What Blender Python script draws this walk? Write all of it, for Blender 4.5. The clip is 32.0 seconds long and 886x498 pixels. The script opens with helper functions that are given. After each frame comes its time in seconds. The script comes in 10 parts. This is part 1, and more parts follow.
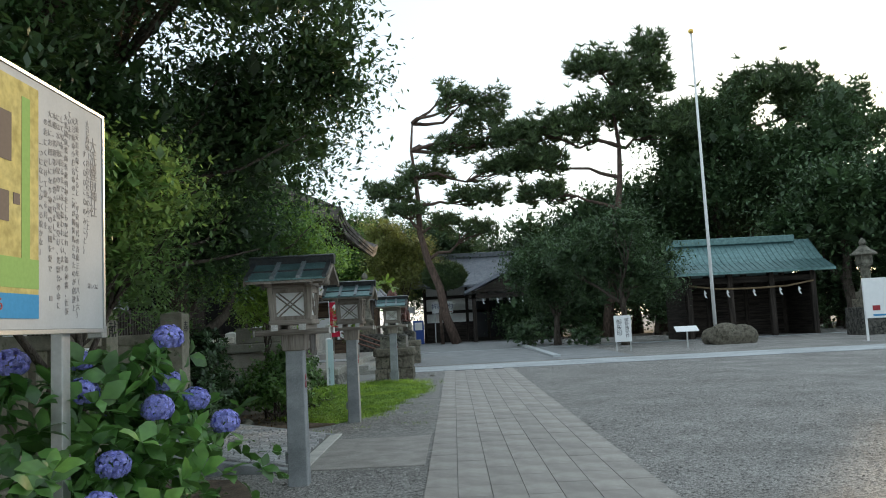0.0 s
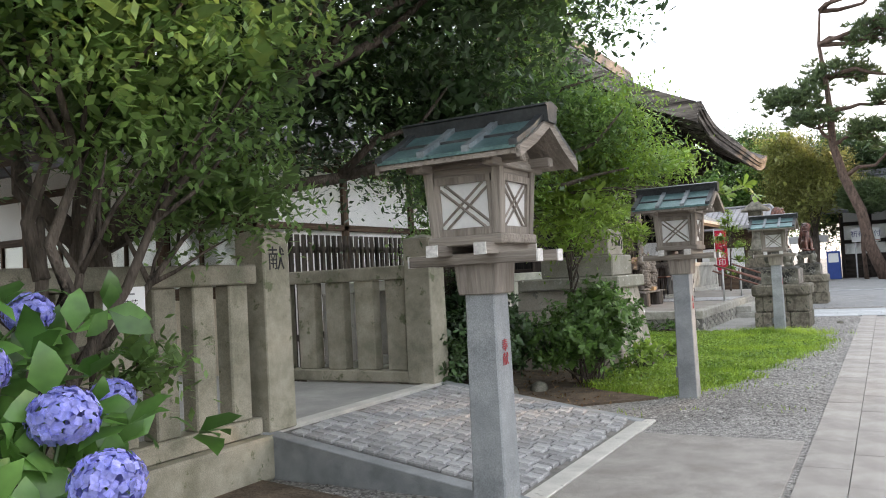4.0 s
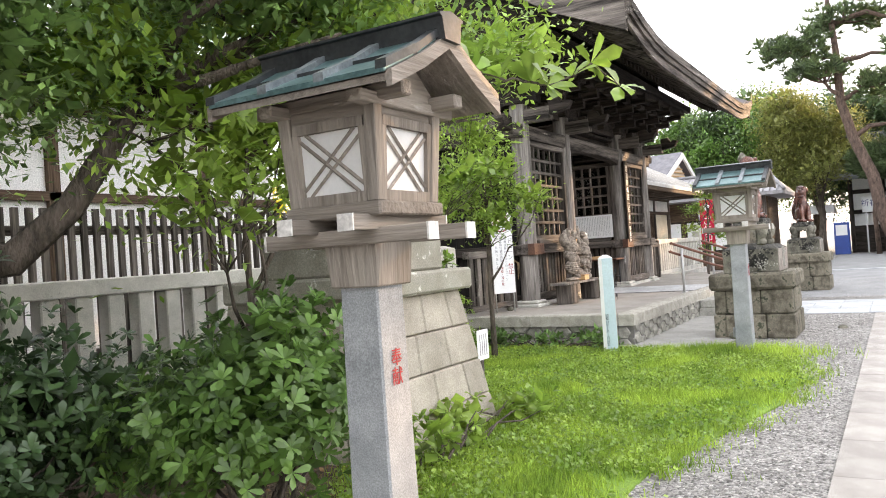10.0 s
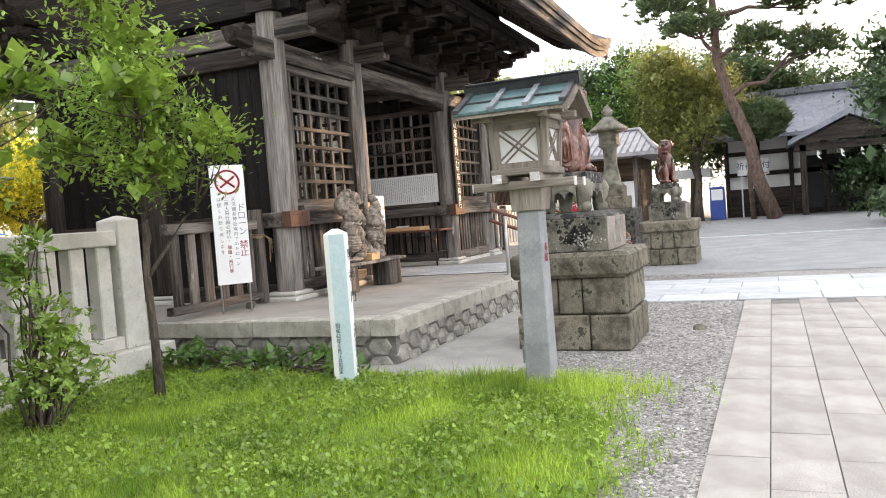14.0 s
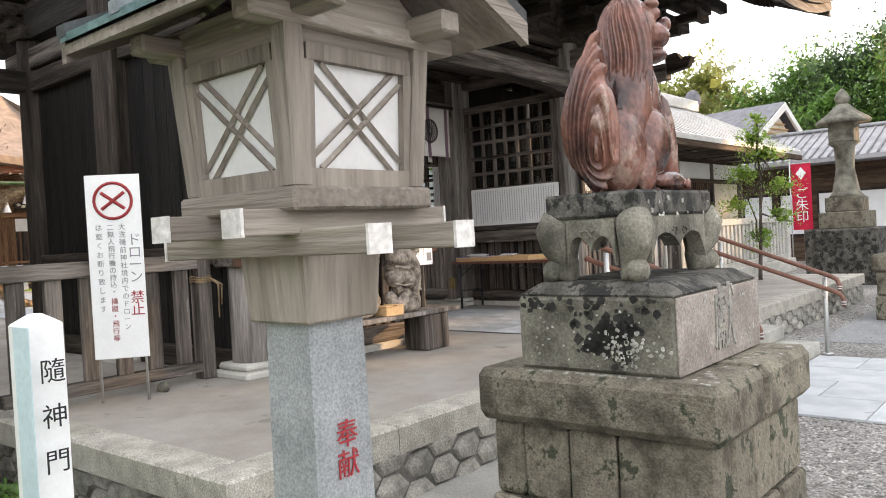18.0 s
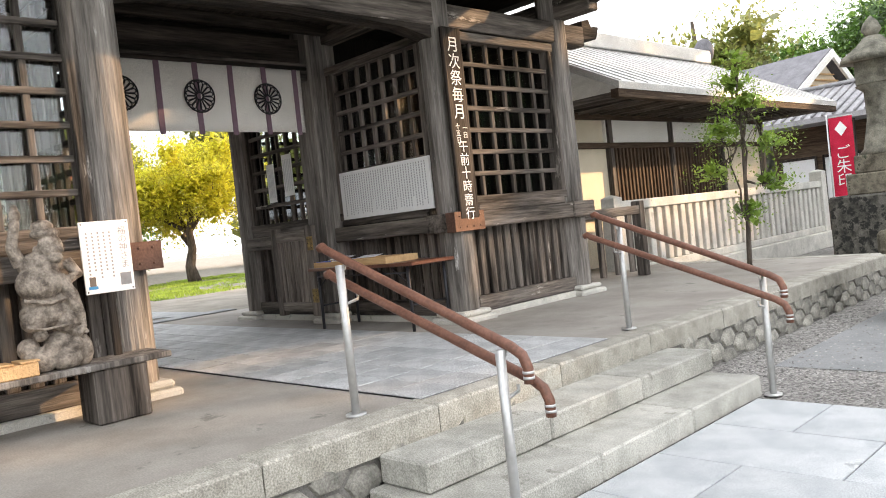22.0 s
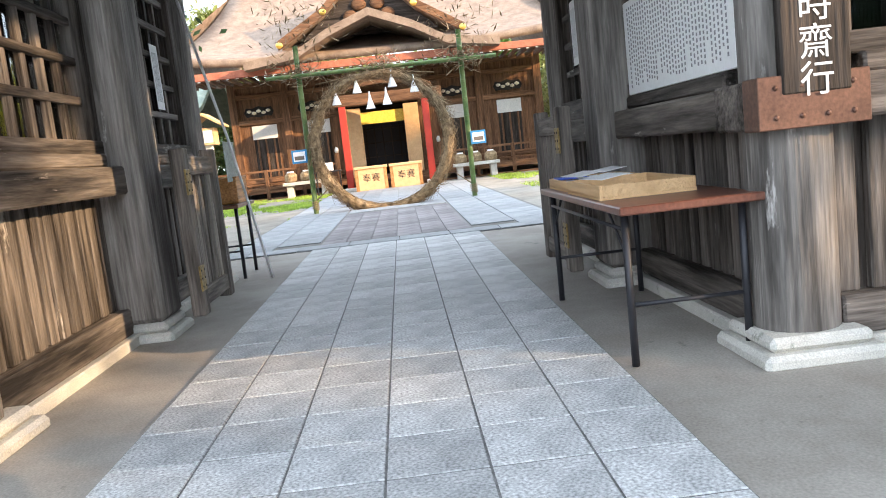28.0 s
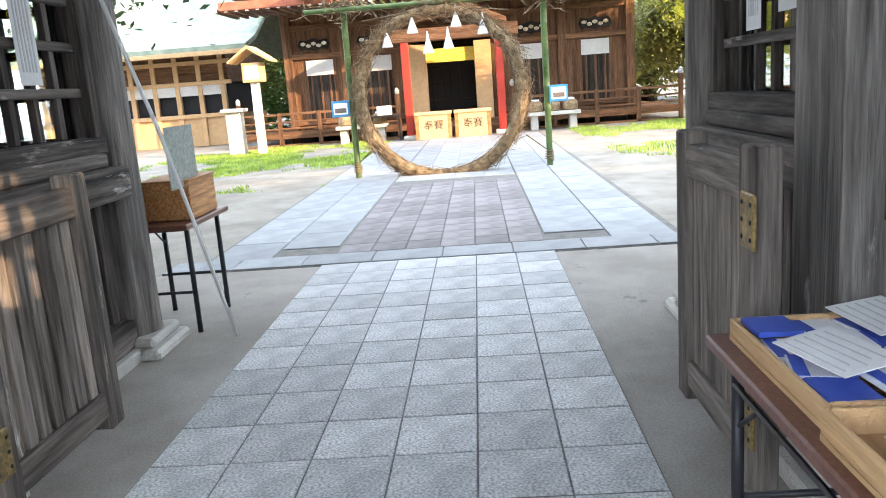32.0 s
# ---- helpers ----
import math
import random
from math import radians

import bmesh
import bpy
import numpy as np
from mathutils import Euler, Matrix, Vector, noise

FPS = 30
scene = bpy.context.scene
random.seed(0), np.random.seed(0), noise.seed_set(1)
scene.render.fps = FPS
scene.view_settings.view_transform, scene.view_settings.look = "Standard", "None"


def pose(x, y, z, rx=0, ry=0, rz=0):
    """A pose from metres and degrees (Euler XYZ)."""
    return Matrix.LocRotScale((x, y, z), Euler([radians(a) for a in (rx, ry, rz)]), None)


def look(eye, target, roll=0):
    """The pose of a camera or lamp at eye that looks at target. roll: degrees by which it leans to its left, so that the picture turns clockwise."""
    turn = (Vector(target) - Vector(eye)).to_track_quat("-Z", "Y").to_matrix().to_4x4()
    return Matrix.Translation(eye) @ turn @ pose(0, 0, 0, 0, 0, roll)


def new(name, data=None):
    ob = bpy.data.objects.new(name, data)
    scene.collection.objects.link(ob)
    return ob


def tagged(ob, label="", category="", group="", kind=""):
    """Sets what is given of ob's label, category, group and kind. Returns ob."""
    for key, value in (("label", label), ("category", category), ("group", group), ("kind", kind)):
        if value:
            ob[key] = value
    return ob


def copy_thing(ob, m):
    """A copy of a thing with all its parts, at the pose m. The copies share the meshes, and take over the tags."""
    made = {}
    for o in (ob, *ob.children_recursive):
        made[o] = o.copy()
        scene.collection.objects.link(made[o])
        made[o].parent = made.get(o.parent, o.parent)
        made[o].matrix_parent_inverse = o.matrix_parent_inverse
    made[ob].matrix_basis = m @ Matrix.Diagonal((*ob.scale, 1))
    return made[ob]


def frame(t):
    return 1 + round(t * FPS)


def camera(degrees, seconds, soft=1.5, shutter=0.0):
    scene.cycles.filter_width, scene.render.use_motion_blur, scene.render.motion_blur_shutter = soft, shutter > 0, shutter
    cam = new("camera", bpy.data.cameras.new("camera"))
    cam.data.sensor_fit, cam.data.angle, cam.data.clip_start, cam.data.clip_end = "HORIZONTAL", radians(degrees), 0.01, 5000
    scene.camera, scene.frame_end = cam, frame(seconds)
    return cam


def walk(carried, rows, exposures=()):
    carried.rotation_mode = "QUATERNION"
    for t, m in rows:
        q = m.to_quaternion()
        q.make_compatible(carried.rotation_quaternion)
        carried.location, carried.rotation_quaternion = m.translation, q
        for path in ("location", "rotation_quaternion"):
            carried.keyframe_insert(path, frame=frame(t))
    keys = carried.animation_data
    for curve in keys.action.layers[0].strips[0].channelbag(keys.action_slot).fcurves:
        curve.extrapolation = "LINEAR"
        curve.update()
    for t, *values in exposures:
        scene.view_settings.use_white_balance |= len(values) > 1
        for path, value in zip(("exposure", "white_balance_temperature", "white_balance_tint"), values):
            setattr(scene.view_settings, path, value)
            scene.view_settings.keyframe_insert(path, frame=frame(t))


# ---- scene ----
cam = camera(59.5, 32.0, 1.0)
PATH = [
    (0, (0.771, -0.758, 1.565), (0.753, 1.233, 1.755), -2.9),
    (0.5, (0.804, -0.233, 1.553), (0.571, 1.745, 1.738), -3.1),
    (1, (0.921, 0.351, 1.545), (0.513, 2.302, 1.715), -2.9),
    (1.5, (0.926, 0.93, 1.508), (0.37, 2.845, 1.663), -2.8),
    (2, (1.025, 1.43, 1.472), (0.336, 3.303, 1.607), -2.8),
    (2.5, (1.078, 1.972, 1.484), (0.277, 3.801, 1.601), -2.6),
    (4.5, (1.012, 4.059, 1.458), (-0.015, 5.774, 1.523), -3.2),
    (5, (0.982, 4.626, 1.471), (-0.08, 6.32, 1.532), -3.2),
    (5.5, (0.893, 5.16, 1.477), (-0.207, 6.829, 1.528), -3.1),
    (6, (0.906, 5.699, 1.461), (-0.23, 7.344, 1.503), -3.2),
    (6.5, (0.812, 6.205, 1.45), (-0.345, 7.837, 1.478), -3.3),
    (7, (0.758, 6.659, 1.458), (-0.398, 8.291, 1.463), -3.7),
    (7.5, (0.738, 7.198, 1.455), (-0.401, 8.842, 1.448), -3.9),
    (8, (0.663, 7.69, 1.444), (-0.434, 9.362, 1.436), -4.0),
    (8.5, (0.73, 8.182, 1.426), (-0.352, 9.864, 1.446), -4.1),
    (9, (0.753, 8.694, 1.427), (-0.31, 10.388, 1.445), -4.0),
    (9.5, (0.769, 9.225, 1.442), (-0.272, 10.933, 1.465), -3.9),
    (10, (0.847, 9.817, 1.457), (-0.167, 11.541, 1.476), -3.9),
    (10.5, (0.843, 10.389, 1.412), (-0.122, 12.141, 1.43), -4.0),
    (11, (0.879, 10.993, 1.382), (-0.063, 12.757, 1.394), -4.0),
    (11.5, (0.852, 11.556, 1.37), (-0.064, 13.334, 1.37), -4.0),
    (12, (0.829, 12.06, 1.377), (-0.056, 13.854, 1.364), -4.1),
    (12.5, (0.853, 12.58, 1.383), (-0.017, 14.381, 1.358), -4.1),
    (13, (0.821, 13.103, 1.378), (-0.011, 14.921, 1.32), -4.1),
    (13.5, (0.851, 13.683, 1.367), (0.045, 15.512, 1.296), -4.2),
    (14, (0.806, 14.251, 1.37), (0.02, 16.088, 1.285), -4.3),
    (14.5, (0.769, 14.763, 1.381), (0.003, 16.608, 1.28), -4.7),
    (16.5, (0.779, 16.994, 1.576), (-0.234, 18.713, 1.428), -4.3),
    (17, (0.778, 17.553, 1.558), (-0.33, 19.214, 1.442), -4.2),
    (17.5, (0.734, 18.076, 1.559), (-0.474, 19.669, 1.501), -3.6),
    (18, (0.657, 18.567, 1.553), (-0.632, 20.096, 1.515), -3.2),
    (18.5, (0.739, 19.014, 1.524), (-0.635, 20.467, 1.538), -5.0),
    (19, (0.695, 19.486, 1.502), (-0.711, 20.908, 1.515), -5.5),
    (19.5, (0.684, 19.921, 1.503), (-0.739, 21.327, 1.501), -5.9),
    (20, (0.736, 20.39, 1.513), (-0.696, 21.786, 1.502), -6.2),
    (20.5, (0.685, 20.862, 1.496), (-0.744, 22.261, 1.479), -6.4),
    (21, (0.718, 21.359, 1.456), (-0.718, 22.75, 1.448), -6.3),
    (21.5, (0.734, 21.832, 1.452), (-0.706, 23.22, 1.423), -6.4),
    (22, (0.723, 22.308, 1.455), (-0.707, 23.704, 1.395), -6.3),
    (22.5, (0.765, 22.817, 1.431), (-0.674, 24.204, 1.339), -6.1),
    (23, (0.682, 23.318, 1.417), (-0.785, 24.671, 1.291), -5.8),
    (23.5, (0.616, 23.799, 1.394), (-0.92, 25.07, 1.243), -5.5),
    (24, (0.484, 24.278, 1.397), (-1.176, 25.381, 1.228), -5.5),
    (24.5, (0.252, 24.689, 1.405), (-1.517, 25.601, 1.208), -5.3),
    (25, (0.063, 25.115, 1.395), (-1.806, 25.799, 1.192), -5.4),
    (25.5, (-0.266, 25.431, 1.402), (-2.197, 25.912, 1.203), -6.0),
    (26, (-0.56, 25.706, 1.387), (-2.524, 26.025, 1.191), -6.4),
    (26.5, (-0.86, 25.97, 1.408), (-2.839, 26.18, 1.215), -6.7),
    (28.5, (-2.121, 26.535, 1.47), (-4.101, 26.573, 1.186), -6.2),
    (29, (-2.437, 26.635, 1.553), (-4.41, 26.608, 1.226), -6.0),
    (29.5, (-2.684, 26.646, 1.681), (-4.65, 26.535, 1.33), -6.3),
    (30, (-2.951, 26.588, 1.83), (-4.911, 26.444, 1.458), -6.1),
    (30.5, (-3.304, 26.645, 1.813), (-5.256, 26.472, 1.412), -5.9),
    (31, (-3.67, 26.646, 1.834), (-5.621, 26.477, 1.43), -5.5),
    (31.5, (-4.064, 26.618, 1.839), (-6.016, 26.48, 1.425), -4.9),
    (32, (-4.469, 26.667, 1.85), (-6.424, 26.558, 1.443), -4.3),
]
EXPOSURES = [(0, 0.42, 5950, 4), (1, 0.82, 6100, 9), (2, 1.2, 6250, 13), (4.5, 1.6, 6550, 16), (6, 1.9, 6700, 17), (9, 2.15, 6800, 18), (13, 2.05, 6800, 18), (17, 1.85, 6750, 17), (19, 1.95, 6850, 17), (23, 2.0, 6750, 15), (26, 2.15, 6250, 13), (28.5, 2.35, 5950, 12), (31, 2.62, 6000, 13), (32, 2.7, 6000, 13)]
walk(cam, [(t, look(eye, to, roll)) for t, eye, to, roll in PATH], EXPOSURES)

# ---- sky and sun ----
SUN_TO = Vector((0.479, 0.83, 0.284)).normalized()
world = bpy.data.worlds.new("sky")
scene.world = world
world.use_nodes = True
wn = world.node_tree
sky = wn.nodes.new("ShaderNodeTexSky")
sky.sky_type = "NISHITA"
sky.sun_disc = False
sky.sun_elevation = math.asin(SUN_TO.z)
sky.sun_rotation = math.atan2(SUN_TO.x, SUN_TO.y)
sky.air_density, sky.dust_density, sky.ozone_density = 1.0, 1.2, 1.0
haze = wn.nodes.new("ShaderNodeMix")
haze.data_type = "RGBA"
haze.inputs[0].default_value = 0.7
haze.inputs[7].default_value = (5.9, 6.25, 6.35, 1)
wn.links.new(sky.outputs[0], haze.inputs[6])
wn.links.new(haze.outputs[2], wn.nodes["Background"].inputs[0])
wn.nodes["Background"].inputs[1].default_value = 0.15
sun = new("sun", bpy.data.lights.new("sun", "SUN"))
sun.data.energy, sun.data.angle, sun.data.color = 2.4, radians(0.6), (1.0, 0.67, 0.36)
sun.matrix_world = look(SUN_TO * 80, (0, 0, 0))

# ---- materials ----
def mat(name, a, b, scale=6.0, fine=60.0, rough=0.75, metal=0.0, bump=0.25, dist=0.01, stretch=(1, 1, 1), jitter=0.0, island=0.0, cloth=0.0, spots=None, spot_scale=9.0, spot_at=0.6, cells=0.0, grain=0.22, spot_stretch=(1, 1, 1), shine=0.35):
    m = bpy.data.materials.new(name)
    m.use_nodes = True
    n, l = m.node_tree.nodes, m.node_tree.links
    bsdf = n["Principled BSDF"]
    tc = n.new("ShaderNodeTexCoord")
    mp = n.new("ShaderNodeMapping")
    mp.inputs["Scale"].default_value = stretch
    l.new(tc.outputs["Object"], mp.inputs[0])
    big = n.new("ShaderNodeTexNoise")
    big.inputs["Scale"].default_value, big.inputs["Detail"].default_value = scale, 5
    big.inputs["Roughness"].default_value = 0.65
    l.new(mp.outputs[0], big.inputs[0])
    small = n.new("ShaderNodeTexNoise")
    small.inputs["Scale"].default_value, small.inputs["Detail"].default_value = fine, 3
    l.new(mp.outputs[0], small.inputs[0])
    ramp = n.new("ShaderNodeValToRGB")
    ramp.color_ramp.elements[0].position, ramp.color_ramp.elements[1].position = 0.36, 0.64
    ramp.color_ramp.elements[0].color, ramp.color_ramp.elements[1].color = (*a, 1), (*b, 1)
    l.new(big.outputs[0], ramp.inputs[0])
    col = ramp.outputs[0]
    gain = n.new("ShaderNodeMapRange")
    gain.inputs[1].default_value, gain.inputs[2].default_value = 0.3, 0.7
    gain.inputs[3].default_value, gain.inputs[4].default_value = 1 - grain, 1 + grain
    height = small.outputs[0]
    if cells:
        vor = n.new("ShaderNodeTexVoronoi")
        vor.inputs["Scale"].default_value = cells
        l.new(mp.outputs[0], vor.inputs[0])
        sep = n.new("ShaderNodeSeparateColor")
        l.new(vor.outputs["Color"], sep.inputs[0])
        gain.inputs[1].default_value, gain.inputs[2].default_value = 0, 1
        gain.inputs[3].default_value, gain.inputs[4].default_value = 0.45, 1.55
        l.new(sep.outputs[0], gain.inputs[0])
        inv = n.new("ShaderNodeMath")
        inv.operation = "MULTIPLY"
        inv.inputs[1].default_value = -1.0
        l.new(vor.outputs["Distance"], inv.inputs[0])
        height = inv.outputs[0]
    else:
        l.new(small.outputs[0], gain.inputs[0])
    factor = gain.outputs[0]
    for amount, kind in ((jitter, "ob"), (island, "is")):
        if amount:
            src = n.new("ShaderNodeObjectInfo").outputs["Random"] if kind == "ob" else n.new("ShaderNodeNewGeometry").outputs["Random Per Island"]
            r = n.new("ShaderNodeMapRange")
            r.inputs[3].default_value, r.inputs[4].default_value = 1 - amount, 1 + amount
            l.new(src, r.inputs[0])
            k = n.new("ShaderNodeMath")
            k.operation = "MULTIPLY"
            l.new(factor, k.inputs[0])
            l.new(r.outputs[0], k.inputs[1])
            factor = k.outputs[0]
    if spots:
        sn = n.new("ShaderNodeTexNoise")
        sn.inputs["Scale"].default_value, sn.inputs["Detail"].default_value = spot_scale, 6
        sn.inputs["Roughness"].default_value = 0.7
        sm = n.new("ShaderNodeMapping")
        sm.inputs["Scale"].default_value = spot_stretch
        l.new(tc.outputs["Object"], sm.inputs[0])
        l.new(sm.outputs[0], sn.inputs[0])
        th = n.new("ShaderNodeMapRange")
        th.inputs[1].default_value, th.inputs[2].default_value = spot_at, spot_at + 0.05
        l.new(sn.outputs[0], th.inputs[0])
        mx = n.new("ShaderNodeMix")
        mx.data_type = "RGBA"
        mx.inputs[7].default_value = (*spots, 1)
        l.new(th.outputs[0], mx.inputs[0])
        l.new(col, mx.inputs[6])
        col = mx.outputs[2]
    mul = n.new("ShaderNodeVectorMath")
    mul.operation = "SCALE"
    l.new(col, mul.inputs[0])
    l.new(factor, mul.inputs["Scale"])
    l.new(mul.outputs[0], bsdf.inputs["Base Color"])
    bsdf.inputs["Roughness"].default_value, bsdf.inputs["Metallic"].default_value = rough, metal
    bsdf.inputs["Specular IOR Level"].default_value = shine
    if bump:
        bp = n.new("ShaderNodeBump")
        bp.inputs["Strength"].default_value, bp.inputs["Distance"].default_value = bump, dist
        l.new(height, bp.inputs["Height"])
        l.new(bp.outputs[0], bsdf.inputs["Normal"])
    if cloth:
        tr = n.new("ShaderNodeBsdfTranslucent")
        l.new(mul.outputs[0], tr.inputs[0])
        ad = n.new("ShaderNodeMixShader")
        ad.inputs[0].default_value = cloth
        l.new(bsdf.outputs[0], ad.inputs[1])
        l.new(tr.outputs[0], ad.inputs[2])
        l.new(ad.outputs[0], n["Material Output"].inputs[0])
    return m


def plain(name, c, rough=0.5, metal=0.0):
    return mat(name, tuple(v * 0.92 for v in c), tuple(min(1, v * 1.06) for v in c), 3, 40, rough, metal, 0.05, grain=0.06)


def glass(name, tint=(0.9, 0.95, 0.95), rough=0.02):
    m = bpy.data.materials.new(name)
    m.use_nodes = True
    b = m.node_tree.nodes["Principled BSDF"]
    b.inputs["Base Color"].default_value = (*tint, 1)
    b.inputs["Roughness"].default_value = rough
    b.inputs["Transmission Weight"].default_value = 1.0
    b.inputs["IOR"].default_value = 1.45
    return m


AXIS = {"x": (0.07, 1, 1), "y": (1, 0.07, 1), "z": (1, 1, 0.07)}
def wood(name, a, b, ax, rough=0.8, jitter=0.18, grain=0.36, worn=None):
    return mat(name, a, b, 9, 55, rough, 0, 0.9, 0.014, AXIS[ax], jitter, grain=grain, shine=0.22, spots=worn, spot_scale=7, spot_at=0.63, spot_stretch=tuple(0.18 if v < 1 else 1 for v in AXIS[ax]))


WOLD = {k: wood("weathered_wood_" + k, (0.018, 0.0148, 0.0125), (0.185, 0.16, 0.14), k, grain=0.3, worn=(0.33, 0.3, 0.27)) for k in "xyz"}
# dark timber; on the gate and shrine its colour also holds shade
WDARK = {k: wood("dark_shaded_wood_" + k, (0.012, 0.0095, 0.0075), (0.06, 0.048, 0.04), k) for k in "xyz"}
WLAMP = {k: wood("lantern_wood_" + k, (0.16, 0.136, 0.112), (0.275, 0.242, 0.207), k, grain=0.14, worn=(0.36, 0.33, 0.295)) for k in "xyz"}
WGREY = wood("silvered_wood", (0.085, 0.076, 0.068), (0.29, 0.264, 0.24), "z", grain=0.28, worn=(0.42, 0.395, 0.37))
WPEEL = {k: wood("peeling_wood_" + k, (0.06, 0.05, 0.042), (0.32, 0.28, 0.245), k, worn=(0.5, 0.475, 0.45)) for k in "xz"}
# near black: stands for the darkness at the gate's sides and rooms
WSHADE = wood("shade_black_wood", (0.004, 0.0035, 0.003), (0.014, 0.012, 0.0105), "z")
WBLACK = {k: wood("near_black_wood_" + k, (0.012, 0.01, 0.009), (0.035, 0.03, 0.026), k) for k in "xyz"}
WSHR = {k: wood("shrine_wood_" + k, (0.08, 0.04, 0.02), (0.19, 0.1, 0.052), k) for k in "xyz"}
WPALE = wood("pale_wood", (0.54, 0.345, 0.17), (0.62, 0.41, 0.215), "x", 0.6, 0.05, 0.06)
GRAN = mat("granite", (0.19, 0.2, 0.205), (0.3, 0.31, 0.315), 4, 160, 0.7, 0, 0.2, 0.004, jitter=0.08, grain=0.28)
GRANP = mat("pale_granite", (0.42, 0.41, 0.37), (0.58, 0.56, 0.51), 3, 150, 0.75, 0, 0.15, 0.004, jitter=0.08, spots=(0.3, 0.3, 0.26), spot_at=0.62)
POSTST = mat("mossy_post_stone", (0.2, 0.19, 0.14), (0.36, 0.33, 0.26), 3.5, 130, 0.85, 0, 0.25, 0.006, jitter=0.12, spots=(0.13, 0.14, 0.08), spot_at=0.6, spot_scale=5)
PEDST = mat("pedestal_stone", (0.07, 0.062, 0.045), (0.24, 0.215, 0.165), 6, 90, 0.9, 0, 0.7, 0.014, jitter=0.22, spots=(0.05, 0.055, 0.035), spot_at=0.57, spot_scale=6, grain=0.3)
PEDST2 = mat("lichen_stone", (0.068, 0.065, 0.05), (0.235, 0.222, 0.178), 3.2, 80, 0.9, 0, 0.5, 0.01, spots=(0.45, 0.44, 0.4), spot_at=0.66, spot_scale=13, grain=0.28)
PEDFACE = mat("pale_pinkish_stone", (0.21, 0.18, 0.155), (0.34, 0.3, 0.265), 4, 90, 0.85, 0, 0.4, 0.008, spots=(0.5, 0.48, 0.44), spot_at=0.66, spot_scale=9, grain=0.3)
PEDTOP = mat("blotched_stone", (0.04, 0.038, 0.032), (0.135, 0.128, 0.11), 6, 90, 0.9, 0, 0.5, 0.01, spots=(0.02, 0.02, 0.018), spot_at=0.5, spot_scale=9, grain=0.3)
BLACKL = mat("black_lichen", (0.014, 0.014, 0.013), (0.04, 0.039, 0.034), 18, 80, 0.95, bump=0.3)
WHITEL = mat("white_lichen", (0.24, 0.235, 0.205), (0.42, 0.41, 0.37), 25, 90, 0.95, island=0.25, bump=0.3)
STEPST = mat("step_stone", (0.29, 0.284, 0.25), (0.44, 0.43, 0.388), 4, 110, 0.8, 0, 0.3, 0.005, jitter=0.12, spots=(0.22, 0.215, 0.18), spot_at=0.64, spot_scale=3, grain=0.35)
CAPST = mat("kerb_stone", (0.27, 0.255, 0.215), (0.45, 0.428, 0.375), 5, 100, 0.85, 0, 0.35, 0.006, jitter=0.1, spots=(0.25, 0.24, 0.19), spot_at=0.62, grain=0.4)
RUBBLE = mat("rubble_stone", (0.17, 0.165, 0.145), (0.34, 0.325, 0.285), 7, 70, 0.9, 0, 0.6, 0.02, jitter=0.25)
CONC = mat("brown_concrete", (0.26, 0.235, 0.205), (0.35, 0.325, 0.29), 1.6, 90, 0.85, 0, 0.3, 0.004, grain=0.16, spots=(0.2, 0.19, 0.165), spot_at=0.62, spot_scale=2.5)
CONC2 = mat("grey_concrete", (0.26, 0.255, 0.235), (0.36, 0.35, 0.32), 1.8, 90, 0.85, 0, 0.2, 0.004)
TILE = mat("granite_tile", (0.33, 0.337, 0.338), (0.5, 0.507, 0.506), 4, 85, 0.62, 0, 0.4, 0.004, jitter=0.16, spots=(0.27, 0.27, 0.26), spot_at=0.64, spot_scale=30, grain=0.45)
SLAB = mat("white_slab", (0.33, 0.35, 0.36), (0.47, 0.485, 0.49), 3, 130, 0.6, 0, 0.15, 0.003, jitter=0.12, grain=0.34, spots=(0.3, 0.31, 0.31), spot_at=0.63, spot_scale=3)
PATHST = mat("path_slab", (0.25, 0.228, 0.204), (0.37, 0.345, 0.315), 2.5, 150, 0.75, 0, 0.2, 0.004, jitter=0.09, grain=0.35, spots=(0.33, 0.31, 0.28), spot_at=0.65, spot_scale=5)
DARKPAV = mat("dark_paver", (0.14, 0.128, 0.13), (0.23, 0.212, 0.212), 4, 120, 0.75, 0, 0.2, 0.004, jitter=0.2)
PAVER = mat("grey_paver", (0.24, 0.24, 0.245), (0.37, 0.365, 0.36), 5, 120, 0.8, 0, 0.35, 0.006, jitter=0.25, grain=0.4)
JOINTG = mat("tile_grout", (0.12, 0.12, 0.118), (0.2, 0.2, 0.196), 10, 90, 0.95)
BOARDW = mat("printed_board", (0.42, 0.43, 0.44), (0.47, 0.48, 0.49), 2, 60, 0.9, 0, 0.02, grain=0.03, shine=0.1)
COURTST = mat("courtyard_slab", (0.2, 0.212, 0.22), (0.29, 0.302, 0.31), 3, 130, 0.65, 0, 0.15, 0.003, jitter=0.12, grain=0.34)
JOINT = mat("joint_mortar", (0.12, 0.115, 0.105), (0.2, 0.19, 0.175), 10, 90, 0.95)
GRAVEL = mat("gravel_ground", (0.215, 0.205, 0.19), (0.34, 0.325, 0.305), 0.7, 40, 0.9, 0, 0.9, 0.02, cells=55)
PEBBLE = mat("pebble", (0.17, 0.16, 0.146), (0.37, 0.352, 0.328), 9, 60, 0.9, 0, 0.1, island=0.6)
SOIL = mat("soil", (0.075, 0.055, 0.038), (0.17, 0.128, 0.09), 3, 45, 0.95, 0, 0.8, 0.03)
SAND = mat("courtyard_sand", (0.19, 0.172, 0.143), (0.29, 0.268, 0.23), 1.4, 70, 0.95, 0, 0.4, 0.01)
